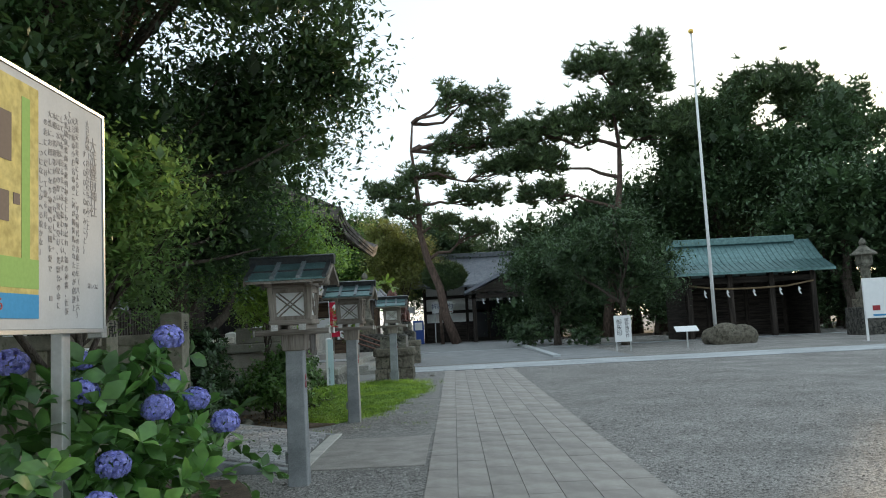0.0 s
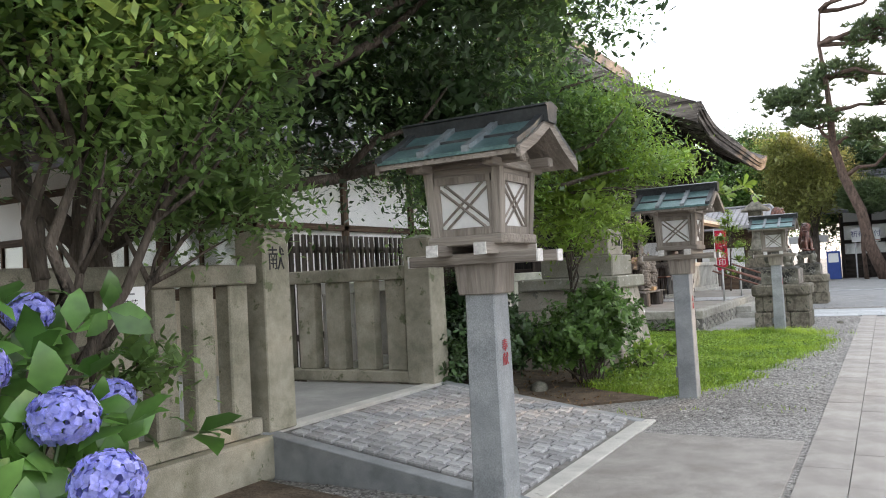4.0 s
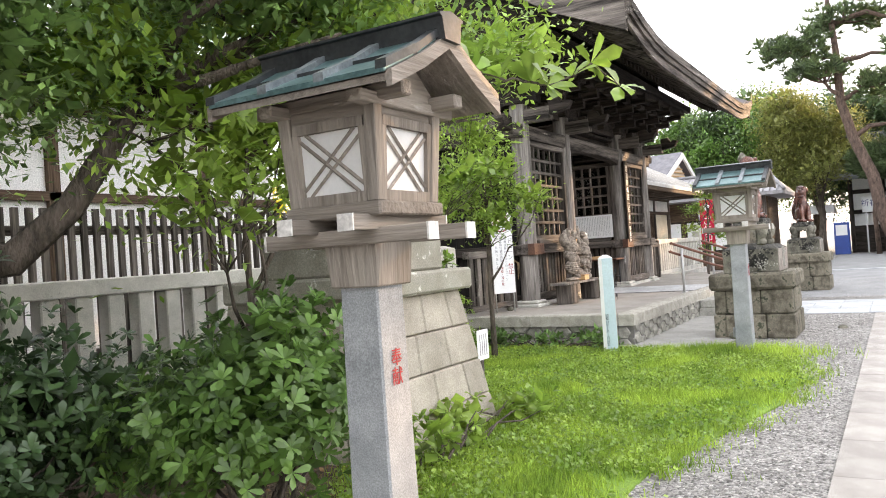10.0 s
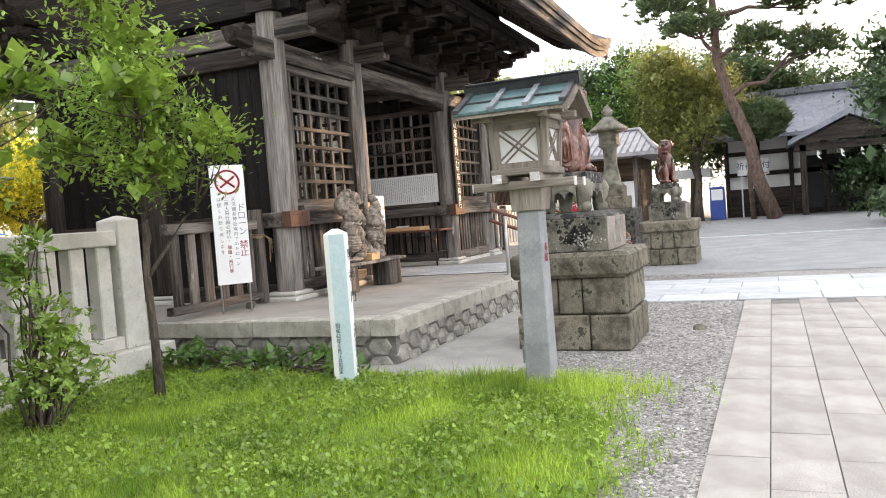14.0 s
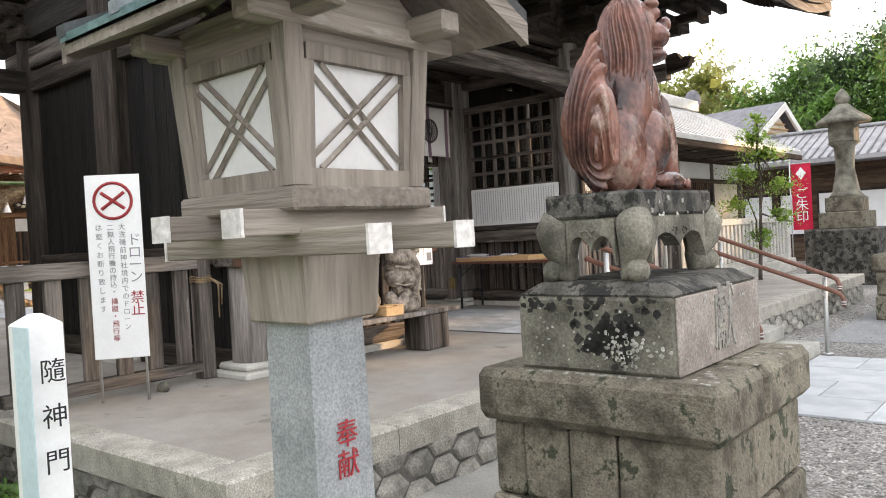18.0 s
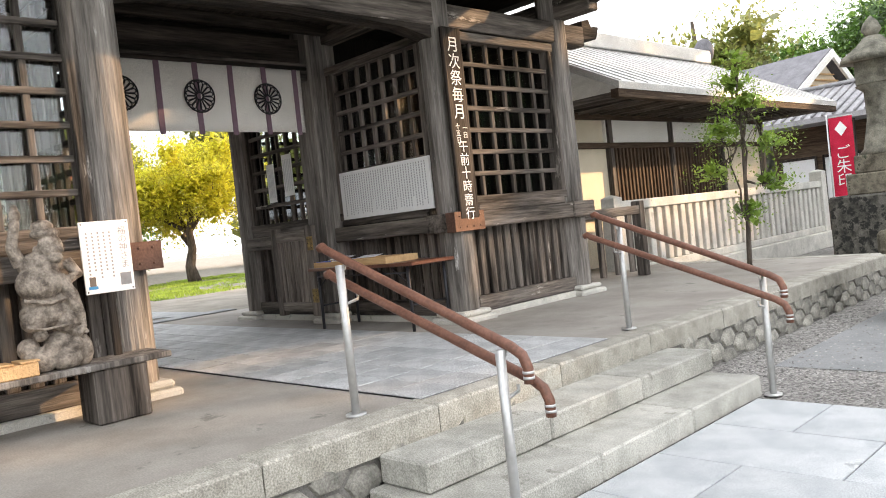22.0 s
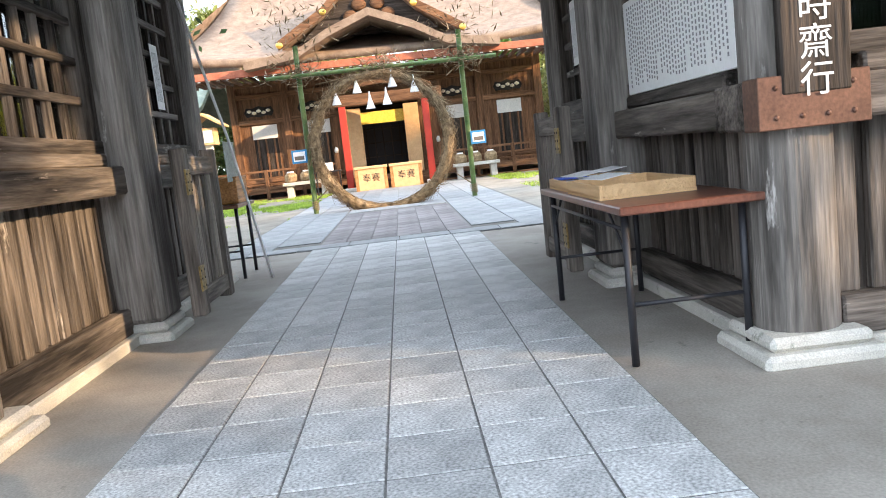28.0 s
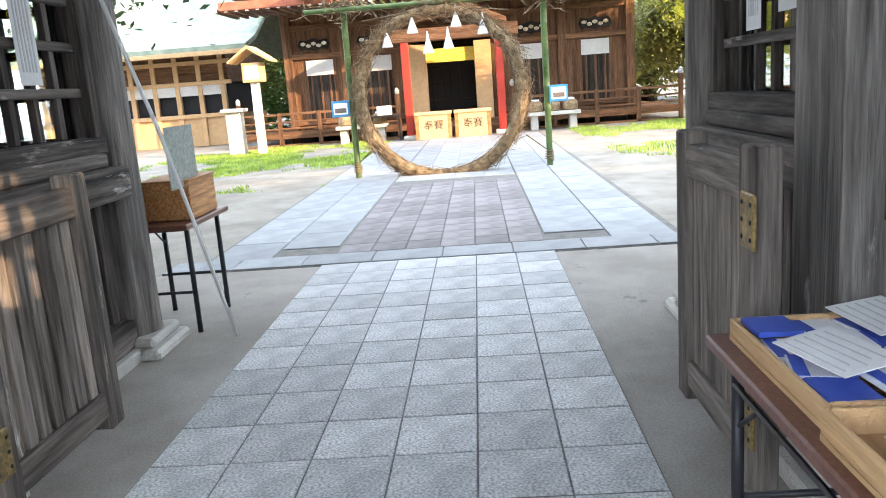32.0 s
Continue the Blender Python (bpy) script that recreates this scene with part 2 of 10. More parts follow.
ASPH = mat("grey_road", (0.2, 0.205, 0.205), (0.28, 0.28, 0.28), 1.2, 120, 0.9, 0, 0.3, 0.006)
GRASS = mat("grass_blade", (0.15, 0.26, 0.03), (0.42, 0.56, 0.085), 1.6, 30, 0.7, island=0.35, bump=0, cloth=0.35)
TURF = mat("turf", (0.13, 0.22, 0.035), (0.22, 0.35, 0.055), 2, 60, 0.95, 0, 0.8, 0.03)
def leafmat(name, a, b, rough=0.42, cloth=0.3, island=0.4):
    return mat(name, a, b, 1.1, 14, rough, island=island, bump=0, cloth=cloth, shine=0.7)
LDARK = leafmat("dark_leaf", (0.035, 0.072, 0.027), (0.07, 0.13, 0.04))
LMID = leafmat("green_leaf", (0.08, 0.16, 0.036), (0.17, 0.3, 0.065), 0.42, 0.45)
LIVY = leafmat("ivy_leaf", (0.11, 0.2, 0.06), (0.25, 0.39, 0.115), 0.36, 0.5)
LFRESH = leafmat("fresh_leaf", (0.15, 0.26, 0.035), (0.3, 0.42, 0.07), 0.45, 0.45)
LGOLD = leafmat("yellow_green_leaf", (0.17, 0.2, 0.05), (0.3, 0.31, 0.09), 0.5, 0.4)
# low sun on the golden tree put into its leaf colour
LSUN = leafmat("sunlit_yellow_leaf", (0.42, 0.42, 0.03), (0.66, 0.62, 0.07), 0.5, 0.6)
LHYD = leafmat("hydrangea_leaf", (0.06, 0.15, 0.03), (0.16, 0.31, 0.07), 0.38, 0.35)
LPINE = leafmat("pine_needle", (0.05, 0.085, 0.03), (0.1, 0.15, 0.05), 0.6, 0.3)
LFAR = leafmat("far_leaf", (0.045, 0.085, 0.035), (0.085, 0.14, 0.05), 0.6, 0.3)
BARK = mat("bark", (0.045, 0.036, 0.028), (0.13, 0.105, 0.085), 12, 50, 0.95, 0, 0.9, 0.03, (1, 1, 0.25))
BARKP = mat("pine_bark", (0.06, 0.042, 0.034), (0.16, 0.11, 0.085), 9, 40, 0.95, 0, 0.9, 0.04, (1, 1, 0.4))
COPPER = mat("green_copper", (0.085, 0.15, 0.152), (0.15, 0.25, 0.25), 5, 60, 0.33, 0.55, 0.08, jitter=0.1, spots=(0.1, 0.12, 0.12), spot_at=0.63)
BATTEN = mat("weathered_batten", (0.13, 0.15, 0.16), (0.24, 0.265, 0.275), 6, 60, 0.4, 0.4, 0.1)
DARKMET = mat("dark_copper", (0.025, 0.028, 0.03), (0.06, 0.064, 0.066), 6, 50, 0.45, 0.4, 0.08)
STRAP = mat("bronze_strap", (0.095, 0.05, 0.036), (0.15, 0.08, 0.056), 6, 60, 0.5, 0.35, 0.1)
STEEL = plain("galvanised_steel", (0.5, 0.5, 0.49), 0.4, 0.6)
RAILB = mat("brown_rail", (0.125, 0.055, 0.036), (0.185, 0.085, 0.057), 8, 60, 0.45, 0, 0.05)
BLACKM = plain("black_metal", (0.03, 0.03, 0.035), 0.45, 0.3)
WHITE = mat("white_plaster", (0.74, 0.73, 0.69), (0.82, 0.81, 0.78), 1.5, 60, 0.85, 0, 0.1)
CREAM = mat("cream_plaster", (0.6, 0.53, 0.4), (0.7, 0.63, 0.5), 1.5, 60, 0.85, 0, 0.1)
PAPER = mat("paper", (0.76, 0.76, 0.755), (0.82, 0.82, 0.815), 3, 60, 0.7, 0, 0.02, grain=0.03)
SHOJI = mat("lantern_paper", (0.72, 0.71, 0.69), (0.78, 0.775, 0.755), 4, 60, 0.6, 0, 0.02, cloth=0.25, grain=0.03)
# print black; also used for panels that stand for shaded interiors
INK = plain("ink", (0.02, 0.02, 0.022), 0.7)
REDINK = plain("red_ink", (0.3, 0.03, 0.035), 0.6)
FAINT = plain("faint_ink", (0.58, 0.58, 0.59), 0.7)
GREYINK = plain("grey_ink", (0.25, 0.25, 0.26), 0.7)
ROOF = mat("grey_roof_tile", (0.11, 0.106, 0.115), (0.17, 0.166, 0.176), 3, 50, 0.75, 0, 0.2, jitter=0.1)
ROOFG = mat("pale_grey_tile", (0.2, 0.195, 0.2), (0.29, 0.285, 0.29), 3, 50, 0.6, 0, 0.2, jitter=0.1)
ROOFP = mat("pale_metal_roof", (0.46, 0.45, 0.43), (0.6, 0.59, 0.565), 2, 40, 0.38, 0.2, 0.1)
BROOF = mat("copper_bark_roof", (0.15, 0.105, 0.075), (0.25, 0.185, 0.135), 3, 60, 0.7, 0, 0.3)
GLASSD = glass("window_glass")
RED = plain("red_paint", (0.36, 0.035, 0.02), 0.5)
BRASS = mat("tarnished_brass", (0.16, 0.115, 0.05), (0.34, 0.24, 0.09), 30, 80, 0.5, 0.6, 0.2)
GOLD = plain("gold", (0.75, 0.5, 0.12), 0.3, 0.8)
STRAW = mat("straw", (0.12, 0.082, 0.045), (0.29, 0.215, 0.125), 12, 70, 0.9, 0, 0.6, 0.01, island=0.3)
BAMBOO = mat("green_bamboo", (0.06, 0.11, 0.03), (0.14, 0.19, 0.06), 4, 50, 0.4, 0, 0.1)
KOMA = mat("reddish_glazed_stone", (0.022, 0.011, 0.01), (0.22, 0.095, 0.068), 3.2, 50, 0.27, 0, 0.15, 0.004, spots=(0.27, 0.18, 0.145), spot_at=0.57, spot_scale=2.6, shine=0.5)
CARVE = mat("carved_wood_grey", (0.1, 0.08, 0.064), (0.36, 0.305, 0.25), 16, 60, 0.75, 0, 0.5, 0.012)
MONST = mat("monument_stone", (0.29, 0.258, 0.212), (0.42, 0.378, 0.318), 2.5, 90, 0.85, 0, 0.35, 0.008, jitter=0.1, spots=(0.2, 0.19, 0.165), spot_at=0.62, spot_scale=3)
LICHEN = mat("lichen_slab", (0.24, 0.225, 0.18), (0.34, 0.32, 0.27), 3, 90, 0.85, 0, 0.35, 0.008, spots=(0.58, 0.56, 0.5), spot_at=0.6, spot_scale=7)
TABLE = mat("brown_laminate", (0.11, 0.045, 0.03), (0.17, 0.075, 0.05), 3, 60, 0.35, 0, 0.05)

# ---- mesh helpers ----
def box(bm, x0, x1, y0, y1, z0, z1):
    v = [bm.verts.new(p) for p in ((x0, y0, z0), (x1, y0, z0), (x1, y1, z0), (x0, y1, z0), (x0, y0, z1), (x1, y0, z1), (x1, y1, z1), (x0, y1, z1))]
    for f in ((3, 2, 1, 0), (4, 5, 6, 7), (0, 1, 5, 4), (1, 2, 6, 5), (2, 3, 7, 6), (3, 0, 4, 7)):
        bm.faces.new([v[i] for i in f])
    return v


def taper(bm, x, y, z0, z1, hx0, hy0, hx1, hy1):
    v = [bm.verts.new((x + sx * hx, y + sy * hy, z)) for z, hx, hy in ((z0, hx0, hy0), (z1, hx1, hy1)) for sx, sy in ((-1, -1), (1, -1), (1, 1), (-1, 1))]
    for f in ((3, 2, 1, 0), (4, 5, 6, 7), (0, 1, 5, 4), (1, 2, 6, 5), (2, 3, 7, 6), (3, 0, 4, 7)):
        bm.faces.new([v[i] for i in f])
    return v


def tube(bm, pts, radii, n=10):
    pts = [Vector(p) for p in pts]
    radii = radii if isinstance(radii, (list, tuple)) else [radii] * len(pts)
    rings, up = [], Vector((0.31, 0.17, 0.93))
    for i, p in enumerate(pts):
        d = (pts[min(i + 1, len(pts) - 1)] - pts[max(i - 1, 0)]).normalized()
        ref = Vector((1, 0, 0)) if abs(d.z) > 0.8 else Vector((0, 0, 1))
        a = d.cross(ref).normalized()
        b = d.cross(a)
        rings.append([bm.verts.new(p + (a * math.cos(k * math.tau / n) + b * math.sin(k * math.tau / n)) * radii[i]) for k in range(n)])
    for r, s in zip(rings, rings[1:]):
        for k in range(n):
            bm.faces.new((r[k], r[(k + 1) % n], s[(k + 1) % n], s[k]))
    bm.faces.new(rings[0])
    bm.faces.new(rings[-1])


def prism(bm, outline, axis, a0, a1):
    """An outline of (u, v) pushed along an axis: x (u=y, v=z), y (u=x, v=z) or z (u=x, v=y)."""
    put = {"x": lambda u, v, a: (a, u, v), "y": lambda u, v, a: (u, a, v), "z": lambda u, v, a: (u, v, a)}[axis]
    lo = [bm.verts.new(put(u, v, a0)) for u, v in outline]
    hi = [bm.verts.new(put(u, v, a1)) for u, v in outline]
    bm.faces.new(lo)
    bm.faces.new(hi)
    for i in range(len(lo)):
        j = (i + 1) % len(lo)
        bm.faces.new((lo[i], lo[j], hi[j], hi[i]))


def blob(bm, c, r, rot=(0, 0, 0), n=2):
    got = bmesh.ops.create_icosphere(bm, subdivisions=n, radius=1)
    bmesh.ops.transform(bm, matrix=Matrix.LocRotScale(c, Euler([radians(a) for a in rot]), r), verts=got["verts"])
    return got["verts"]


def thing(name, x, y, z, label, category, group="", kind=""):
    e = new(name)
    e.location = (x, y, z)
    e.empty_display_size = 0.2
    return tagged(e, label, category, group, kind)


def base_of(ob):
    while ob.parent:
        ob = ob.parent
    return ob.location


def part(name, bm, material, parent=None, label="", bevel=0.0, smooth=False, kind="", world_space=True):
    if bevel:
        bmesh.ops.bevel(bm, geom=bm.edges[:], offset=bevel, segments=1, affect="EDGES", clamp_overlap=True)
    bmesh.ops.recalc_face_normals(bm, faces=bm.faces[:])
    me = bpy.data.meshes.new(name)
    if parent is not None and world_space:
        bmesh.ops.translate(bm, vec=-base_of(parent), verts=bm.verts[:])
    bm.to_mesh(me)
    bm.free()
    if smooth:
        me.polygons.foreach_set("use_smooth", [True] * len(me.polygons))
    me.materials.append(material)
    ob = new(name, me)
    if parent is not None:
        ob.parent = parent
    return tagged(ob, label, kind=kind)


def bpart(name, material, parent, boxes, label="", bevel=0.006, kind="", world_space=True):
    bm = bmesh.new()
    for b in boxes:
        box(bm, *b)
    return part(name, bm, material, parent, label, bevel, kind=kind, world_space=world_space)


def tpart(name, material, parent, pts, radii, n=10, label="", world_space=True):
    bm = bmesh.new()
    tube(bm, pts, radii, n)
    return part(name, bm, material, parent, label, smooth=True, world_space=world_space)


def solo(name, bm, material, at, label, category, bevel=0.0, smooth=False, kind="", group=""):
    """A thing of one mesh, its origin at its base."""
    if bevel:
        bmesh.ops.bevel(bm, geom=bm.edges[:], offset=bevel, segments=1, affect="EDGES", clamp_overlap=True)
    bmesh.ops.recalc_face_normals(bm, faces=bm.faces[:])
    bmesh.ops.translate(bm, vec=-Vector(at), verts=bm.verts[:])
    me = bpy.data.meshes.new(name)
    bm.to_mesh(me)
    bm.free()
    if smooth:
        me.polygons.foreach_set("use_smooth", [True] * len(me.polygons))
    me.materials.append(material)
    ob = new(name, me)
    ob.location = at
    return tagged(ob, label, category, group, kind)


def soup(name, verts, faces, material, parent=None, at=(0, 0, 0), label="", category="", kind="", smooth=False):
    me = bpy.data.meshes.new(name)
    if isinstance(verts, np.ndarray):
        k = len(faces[0])
        me.vertices.add(len(verts))
        me.vertices.foreach_set("co", verts.astype(np.float32).ravel())
        me.loops.add(len(faces) * k)
        me.loops.foreach_set("vertex_index", faces.astype(np.int32).ravel())
        me.polygons.add(len(faces))
        me.polygons.foreach_set("loop_start", np.arange(len(faces), dtype=np.int32) * k)
        me.update(calc_edges=True)
    else:
        me.from_pydata(verts, [], faces)
    if smooth:
        me.polygons.foreach_set("use_smooth", [True] * len(me.polygons))
    me.materials.append(material)
    ob = new(name, me)
    ob.location = at
    if parent is not None:
        ob.parent = parent
    return tagged(ob, label, category, "", kind)


def letters(name, body, size, material, parent, where, normal, thick=0.002, spacing=1.0, label="", kind=""):
    """Flat raised characters, centred at a place, facing the normal."""
    cu = bpy.data.curves.new(name, "FONT")
    cu.body, cu.size, cu.align_x, cu.align_y, cu.extrude, cu.space_line = body, size, "CENTER", "CENTER", thick, spacing
    tmp = bpy.data.objects.new(name, cu)
    scene.collection.objects.link(tmp)
    me = bpy.data.meshes.new_from_object(tmp.evaluated_get(bpy.context.evaluated_depsgraph_get()))
    bpy.data.objects.remove(tmp)
    nz = Vector(normal).normalized()
    upv = Vector((0, 0, 1)) if abs(nz.z) < 0.9 else Vector((-1, 0, 0))
    upv = (upv - nz * upv.dot(nz)).normalized()
    rx = upv.cross(nz)
    m = Matrix((rx, upv, nz)).transposed().to_4x4()
    m.translation = Vector(where) - base_of(parent)
    me.transform(m)
    me.materials.clear()
    me.materials.append(material)
    ob = new(name, me)
    ob.parent = parent
    return tagged(ob, label, kind=kind)


def settle(since, about, k, d):
    """Sets all things built since into their place: stretched by k about a point, then moved by d."""
    about = Vector(about)
    for ob in set(bpy.data.objects) - since:
        if ob.parent is None:
            ob.location = about + Vector(p * q for p, q in zip(ob.location - about, k)) + Vector(d)
            ob.scale = Vector(k)


# ---- leaves ----
def leaf_soup(rng, centers, size, spread=0.0, long=2.2, up=0.35):
    """Folded leaves at the given points, with random turns."""
    n = len(centers)
    yaw = rng.uniform(0, math.tau, n)
    pit = rng.normal(up, 0.55, n)
    s = size * rng.uniform(0.65, 1.3, n)
    d = np.stack([np.cos(yaw) * np.cos(pit), np.sin(yaw) * np.cos(pit), np.sin(pit)], 1)
    side = np.stack([-np.sin(yaw), np.cos(yaw), rng.normal(0, 0.35, n)], 1)
    nor = np.cross(d, side)
    c = np.asarray(centers)
    tip = c + d * s[:, None]
    mid = c + d * (s * 0.5)[:, None] - nor * (s * 0.07)[:, None]
    w = (s / long * 0.5)[:, None]
    le, ri = mid + side * w + nor * (w * 0.35), mid - side * w + nor * (w * 0.35)
    verts = np.stack([c, le, tip, ri], 1).reshape(-1, 3)
    i = np.arange(n)[:, None] * 4
    return verts, np.concatenate([i + [0, 2, 1], i + [0, 3, 2]], 0)


def shell(rng, c, e, k, lo=0.45, hi=1.08, gaps=-0.16):
    """Points near the skin of a lumpy ellipsoid, with gaps, and their outward turns."""
    d = rng.normal(size=(k, 3))
    d /= np.linalg.norm(d, axis=1)[:, None]
    p = d * rng.uniform(lo, hi, k)[:, None] * e + c
    g = 1.3 / max(0.3, min(e[0], 1.5))
    keep = np.array([noise.noise(Vector(q) * g) > gaps for q in p])
    return p[keep], d[keep]


def face_of(e):
    return math.pi * (e[0] * e[1] * e[2]) ** 0.667


def crown_points(rng, blobs, size, long, dense, clump=12, tight=0.16, gaps=-0.16):
    """Leaves gathered into twigs on the skin of each mass, as many as hide it."""
    out = []
    for c, e in blobs:
        k = max(3, int(dense * face_of(e) / (0.25 * size * size / long) / clump))
        p, _ = shell(rng, c, e, k, gaps=gaps)
        out.append(np.repeat(p, clump, 0) + rng.normal(0, tight, (len(p) * clump, 3)))
    return np.concatenate(out)


def inner_points(rng, blobs, size, long, dense):
    """The larger, deeper leaves that close the heart of each mass."""
    out = []
    for c, e in blobs:
        k = max(3, int(dense * face_of(e) / (0.25 * size * size / long)))
        out.append(shell(rng, c, e, k, 0.1, 0.75, -0.3)[0])
    return np.concatenate(out)


def whorl_soup(rng, blobs, size, long, dense, n=7, gaps=-0.25):
    """Leathery leaves in rosettes at twig ends that point outwards and up."""
    tips, out = [], []
    for c, e in blobs:
        k = max(3, int(dense * face_of(e) / (0.3 * size * size / long) / n))
        p, d = shell(rng, c, e, k, 0.5, 1.06, gaps)
        tips.append(p)
        out.append(d)
    return rosettes(rng, np.concatenate(tips), np.concatenate(out), size, long, n)


def rosettes(rng, tips, out, size, long, n, blunt=1.0):
    k = len(tips)
    ax = out + rng.normal(0, 0.35, (k, 3)) + (0, 0, 0.55)
    ax /= np.linalg.norm(ax, axis=1)[:, None]
    u = np.cross(ax, (0.2, 0.97, 0.1))
    u /= np.linalg.norm(u, axis=1)[:, None] + 1e-6
    v = np.cross(ax, u)
    yaw = (np.arange(n) * math.tau / n * 1.618)[None, :] + rng.uniform(0, math.tau, (k, 1)) + rng.normal(0, 0.25, (k, n))
    pit = rng.normal(0.45, 0.28, (k, n))
    rad = np.cos(yaw)[..., None] * u[:, None] + np.sin(yaw)[..., None] * v[:, None]
    d = (rad * np.cos(pit)[..., None] + ax[:, None] * np.sin(pit)[..., None]).reshape(-1, 3)
    side = (-np.sin(yaw)[..., None] * u[:, None] + np.cos(yaw)[..., None] * v[:, None]).reshape(-1, 3)
    nor = np.cross(d, side)
    base = np.repeat(tips, n, 0)
    s = (size * rng.uniform(0.6, 1.2, k * n))[:, None]
    w = s / long * 0.5
    a = base + d * s * 0.45 - nor * s * 0.03
    b = base + d * s * 0.8 - nor * s * 0.07
    tip = base + d * s - nor * s * 0.13
    verts = np.stack([base, a + side * w * (1.6 - 0.8 * blunt) + nor * w * 0.3, a - side * w * (1.6 - 0.8 * blunt) + nor * w * 0.3, b + side * w * blunt + nor * w * 0.3, b - side * w * blunt + nor * w * 0.3, tip], 1).reshape(-1, 3)
    i = np.arange(k * n)[:, None] * 6
    return verts, np.concatenate([i + f for f in ([0, 2, 1], [1, 2, 4], [1, 4, 3], [3, 4, 5])], 0)


def joined(*pieces):
    vs, fs, n = [], [], 0
    for v, f in pieces:
        vs.append(v)
        fs.append(f + n)
        n += len(v)
    return np.concatenate(vs), np.concatenate(fs)


def needle_soup(rng, centers, size, spokes=12):
    n = len(centers) * spokes
    c = np.repeat(np.asarray(centers), spokes, 0)
    d = rng.normal(size=(n, 3))
    d[:, 2] = np.abs(d[:, 2]) * 0.9 + 0.1
    d /= np.linalg.norm(d, axis=1)[:, None]
    s = np.cross(d, rng.normal(size=(n, 3)))
    s /= np.linalg.norm(s, axis=1)[:, None] + 1e-6
    L = size * rng.uniform(0.7, 1.25, n)[:, None]
    w = L * 0.1
    verts = np.stack([c - s * w, c + s * w, c + d * L], 1).reshape(-1, 3)
    return verts, np.arange(n)[:, None] * 3 + [0, 1, 2]


def limb(rng, a, b, sag=0.1, n=5):
    a, b = Vector(a), Vector(b)
    L = (b - a).length
    return [a.lerp(b, t / n) + Vector(rng.normal(0, sag * L * 0.25, 3)) * (0 < t < n) for t in range(n + 1)]


def broad_tree(name, at, h, r, blobs, leaf, size, dense, seed, label, bark=None, lean=(0, 0), clump=12, tight=0.16, limbs=7, category="tree", kind="", long=2.2, fill=1.0, gaps=-0.16):
    """A tree with trunk, limbs to each mass of leaves, and a crown."""
    rng = np.random.default_rng(seed)
    t = thing(name, *at, label, category, kind=kind)
    bm = bmesh.new()
    top = Vector((lean[0], lean[1], h))
    spine = [Vector((0, 0, -0.05)) + (top * (i / 6)) + Vector((*rng.normal(0, h * 0.012, 2), 0)) * (i > 0) for i in range(7)]
    tube(bm, spine, [r * (1.25 if i == 0 else 1 - 0.13 * i) for i in range(7)], 10)
    for k, (c, e) in enumerate(blobs):
        if k >= limbs:
            break
        st = spine[min(6, 2 + k % 4)]
        p = limb(rng, st, Vector(c) + Vector((0, 0, -0.2 * e[2])), 0.16)
        tube(bm, p, [r * f for f in (0.5, 0.42, 0.33, 0.25, 0.18, 0.08)], 7)
        for _ in range(4):
            b = Vector(c) + Vector(rng.uniform(-0.8, 0.8, 3) * np.array(e))
            tube(bm, limb(rng, p[3], b, 0.15, 3), [r * f for f in (0.22, 0.15, 0.1, 0.04)], 5)
    part("trunk", bm, bark or BARK, t, smooth=True, world_space=False)
    v, f = joined(leaf_soup(rng, crown_points(rng, blobs, size, long, dense, clump, tight, gaps), size, long=long),
                  leaf_soup(rng, inner_points(rng, blobs, size * 2.6, 1.6, fill), size * 2.6, long=1.6))
    soup("crown", v, f, leaf, t)
    return t


def random_blobs(seed, n, c, ext, r):
    rng = np.random.default_rng(seed)
    out = []
    for _ in range(n):
        d = rng.normal(size=3)
        d /= np.linalg.norm(d)
        k = rng.uniform(0.4, 1.0)
        s = r * rng.uniform(0.7, 1.25)
        out.append(((c[0] + d[0] * ext[0] * k, c[1] + d[1] * ext[1] * k, c[2] + d[2] * ext[2] * k), (s, s, s * 0.75)))
    return out

# ---- ground and large structure ----
AX = 26.26        # the gate's axis, along x
TY = 25.285       # left edge of the tiled strip
PZ = 0.46         # height of the gate's platform
FX, BX = -2.45, -10.77

def sheet(name, x0, x1, y0, y1, z, material, label, category, nx=1, ny=1):
    vs = [(x0 + (x1 - x0) * i / nx, y0 + (y1 - y0) * j / ny, z) for j in range(ny + 1) for i in range(nx + 1)]
    fs = [(j * (nx + 1) + i, j * (nx + 1) + i + 1, (j + 1) * (nx + 1) + i + 1, (j + 1) * (nx + 1) + i) for j in range(ny) for i in range(nx)]
    return soup(name, vs, fs, material, label=label, category=category, kind="structure")


sheet("ground", -900, 900, -900, 1500, 0, GRAVEL, "grey gravel ground around the shrine paths", "ground", 4, 4)
road = sheet("road", -2.0, 7.5, 28.6, 60.0, 0.006, ASPH, "smooth grey approach in front of the far hall", "road")
bm = bmesh.new()
box(bm, -1.5, 40, 40.6, 41.0, 0, 0.03)
solo("road_edging", bm, SLAB, (19, 40.8, 0), "pale stone edging strip set in the road", "edging", 0.004, kind="structure")
bm = bmesh.new()
box(bm, 4.6, 4.9, 30, 47, 0, 0.1)
solo("road_kerb", bm, SLAB, (4.75, 38, 0), "low pale stone kerb beside the road", "kerb", 0.01, kind="structure")

# the garden bed and lawn between the lanterns and the fence
def bed(name, outline, z, material, label, category):
    bm = bmesh.new()
    prism(bm, outline, "z", -0.05, z)
    return solo(name, bm, material, (outline[0][0], outline[0][1], 0), label, category, kind="structure")

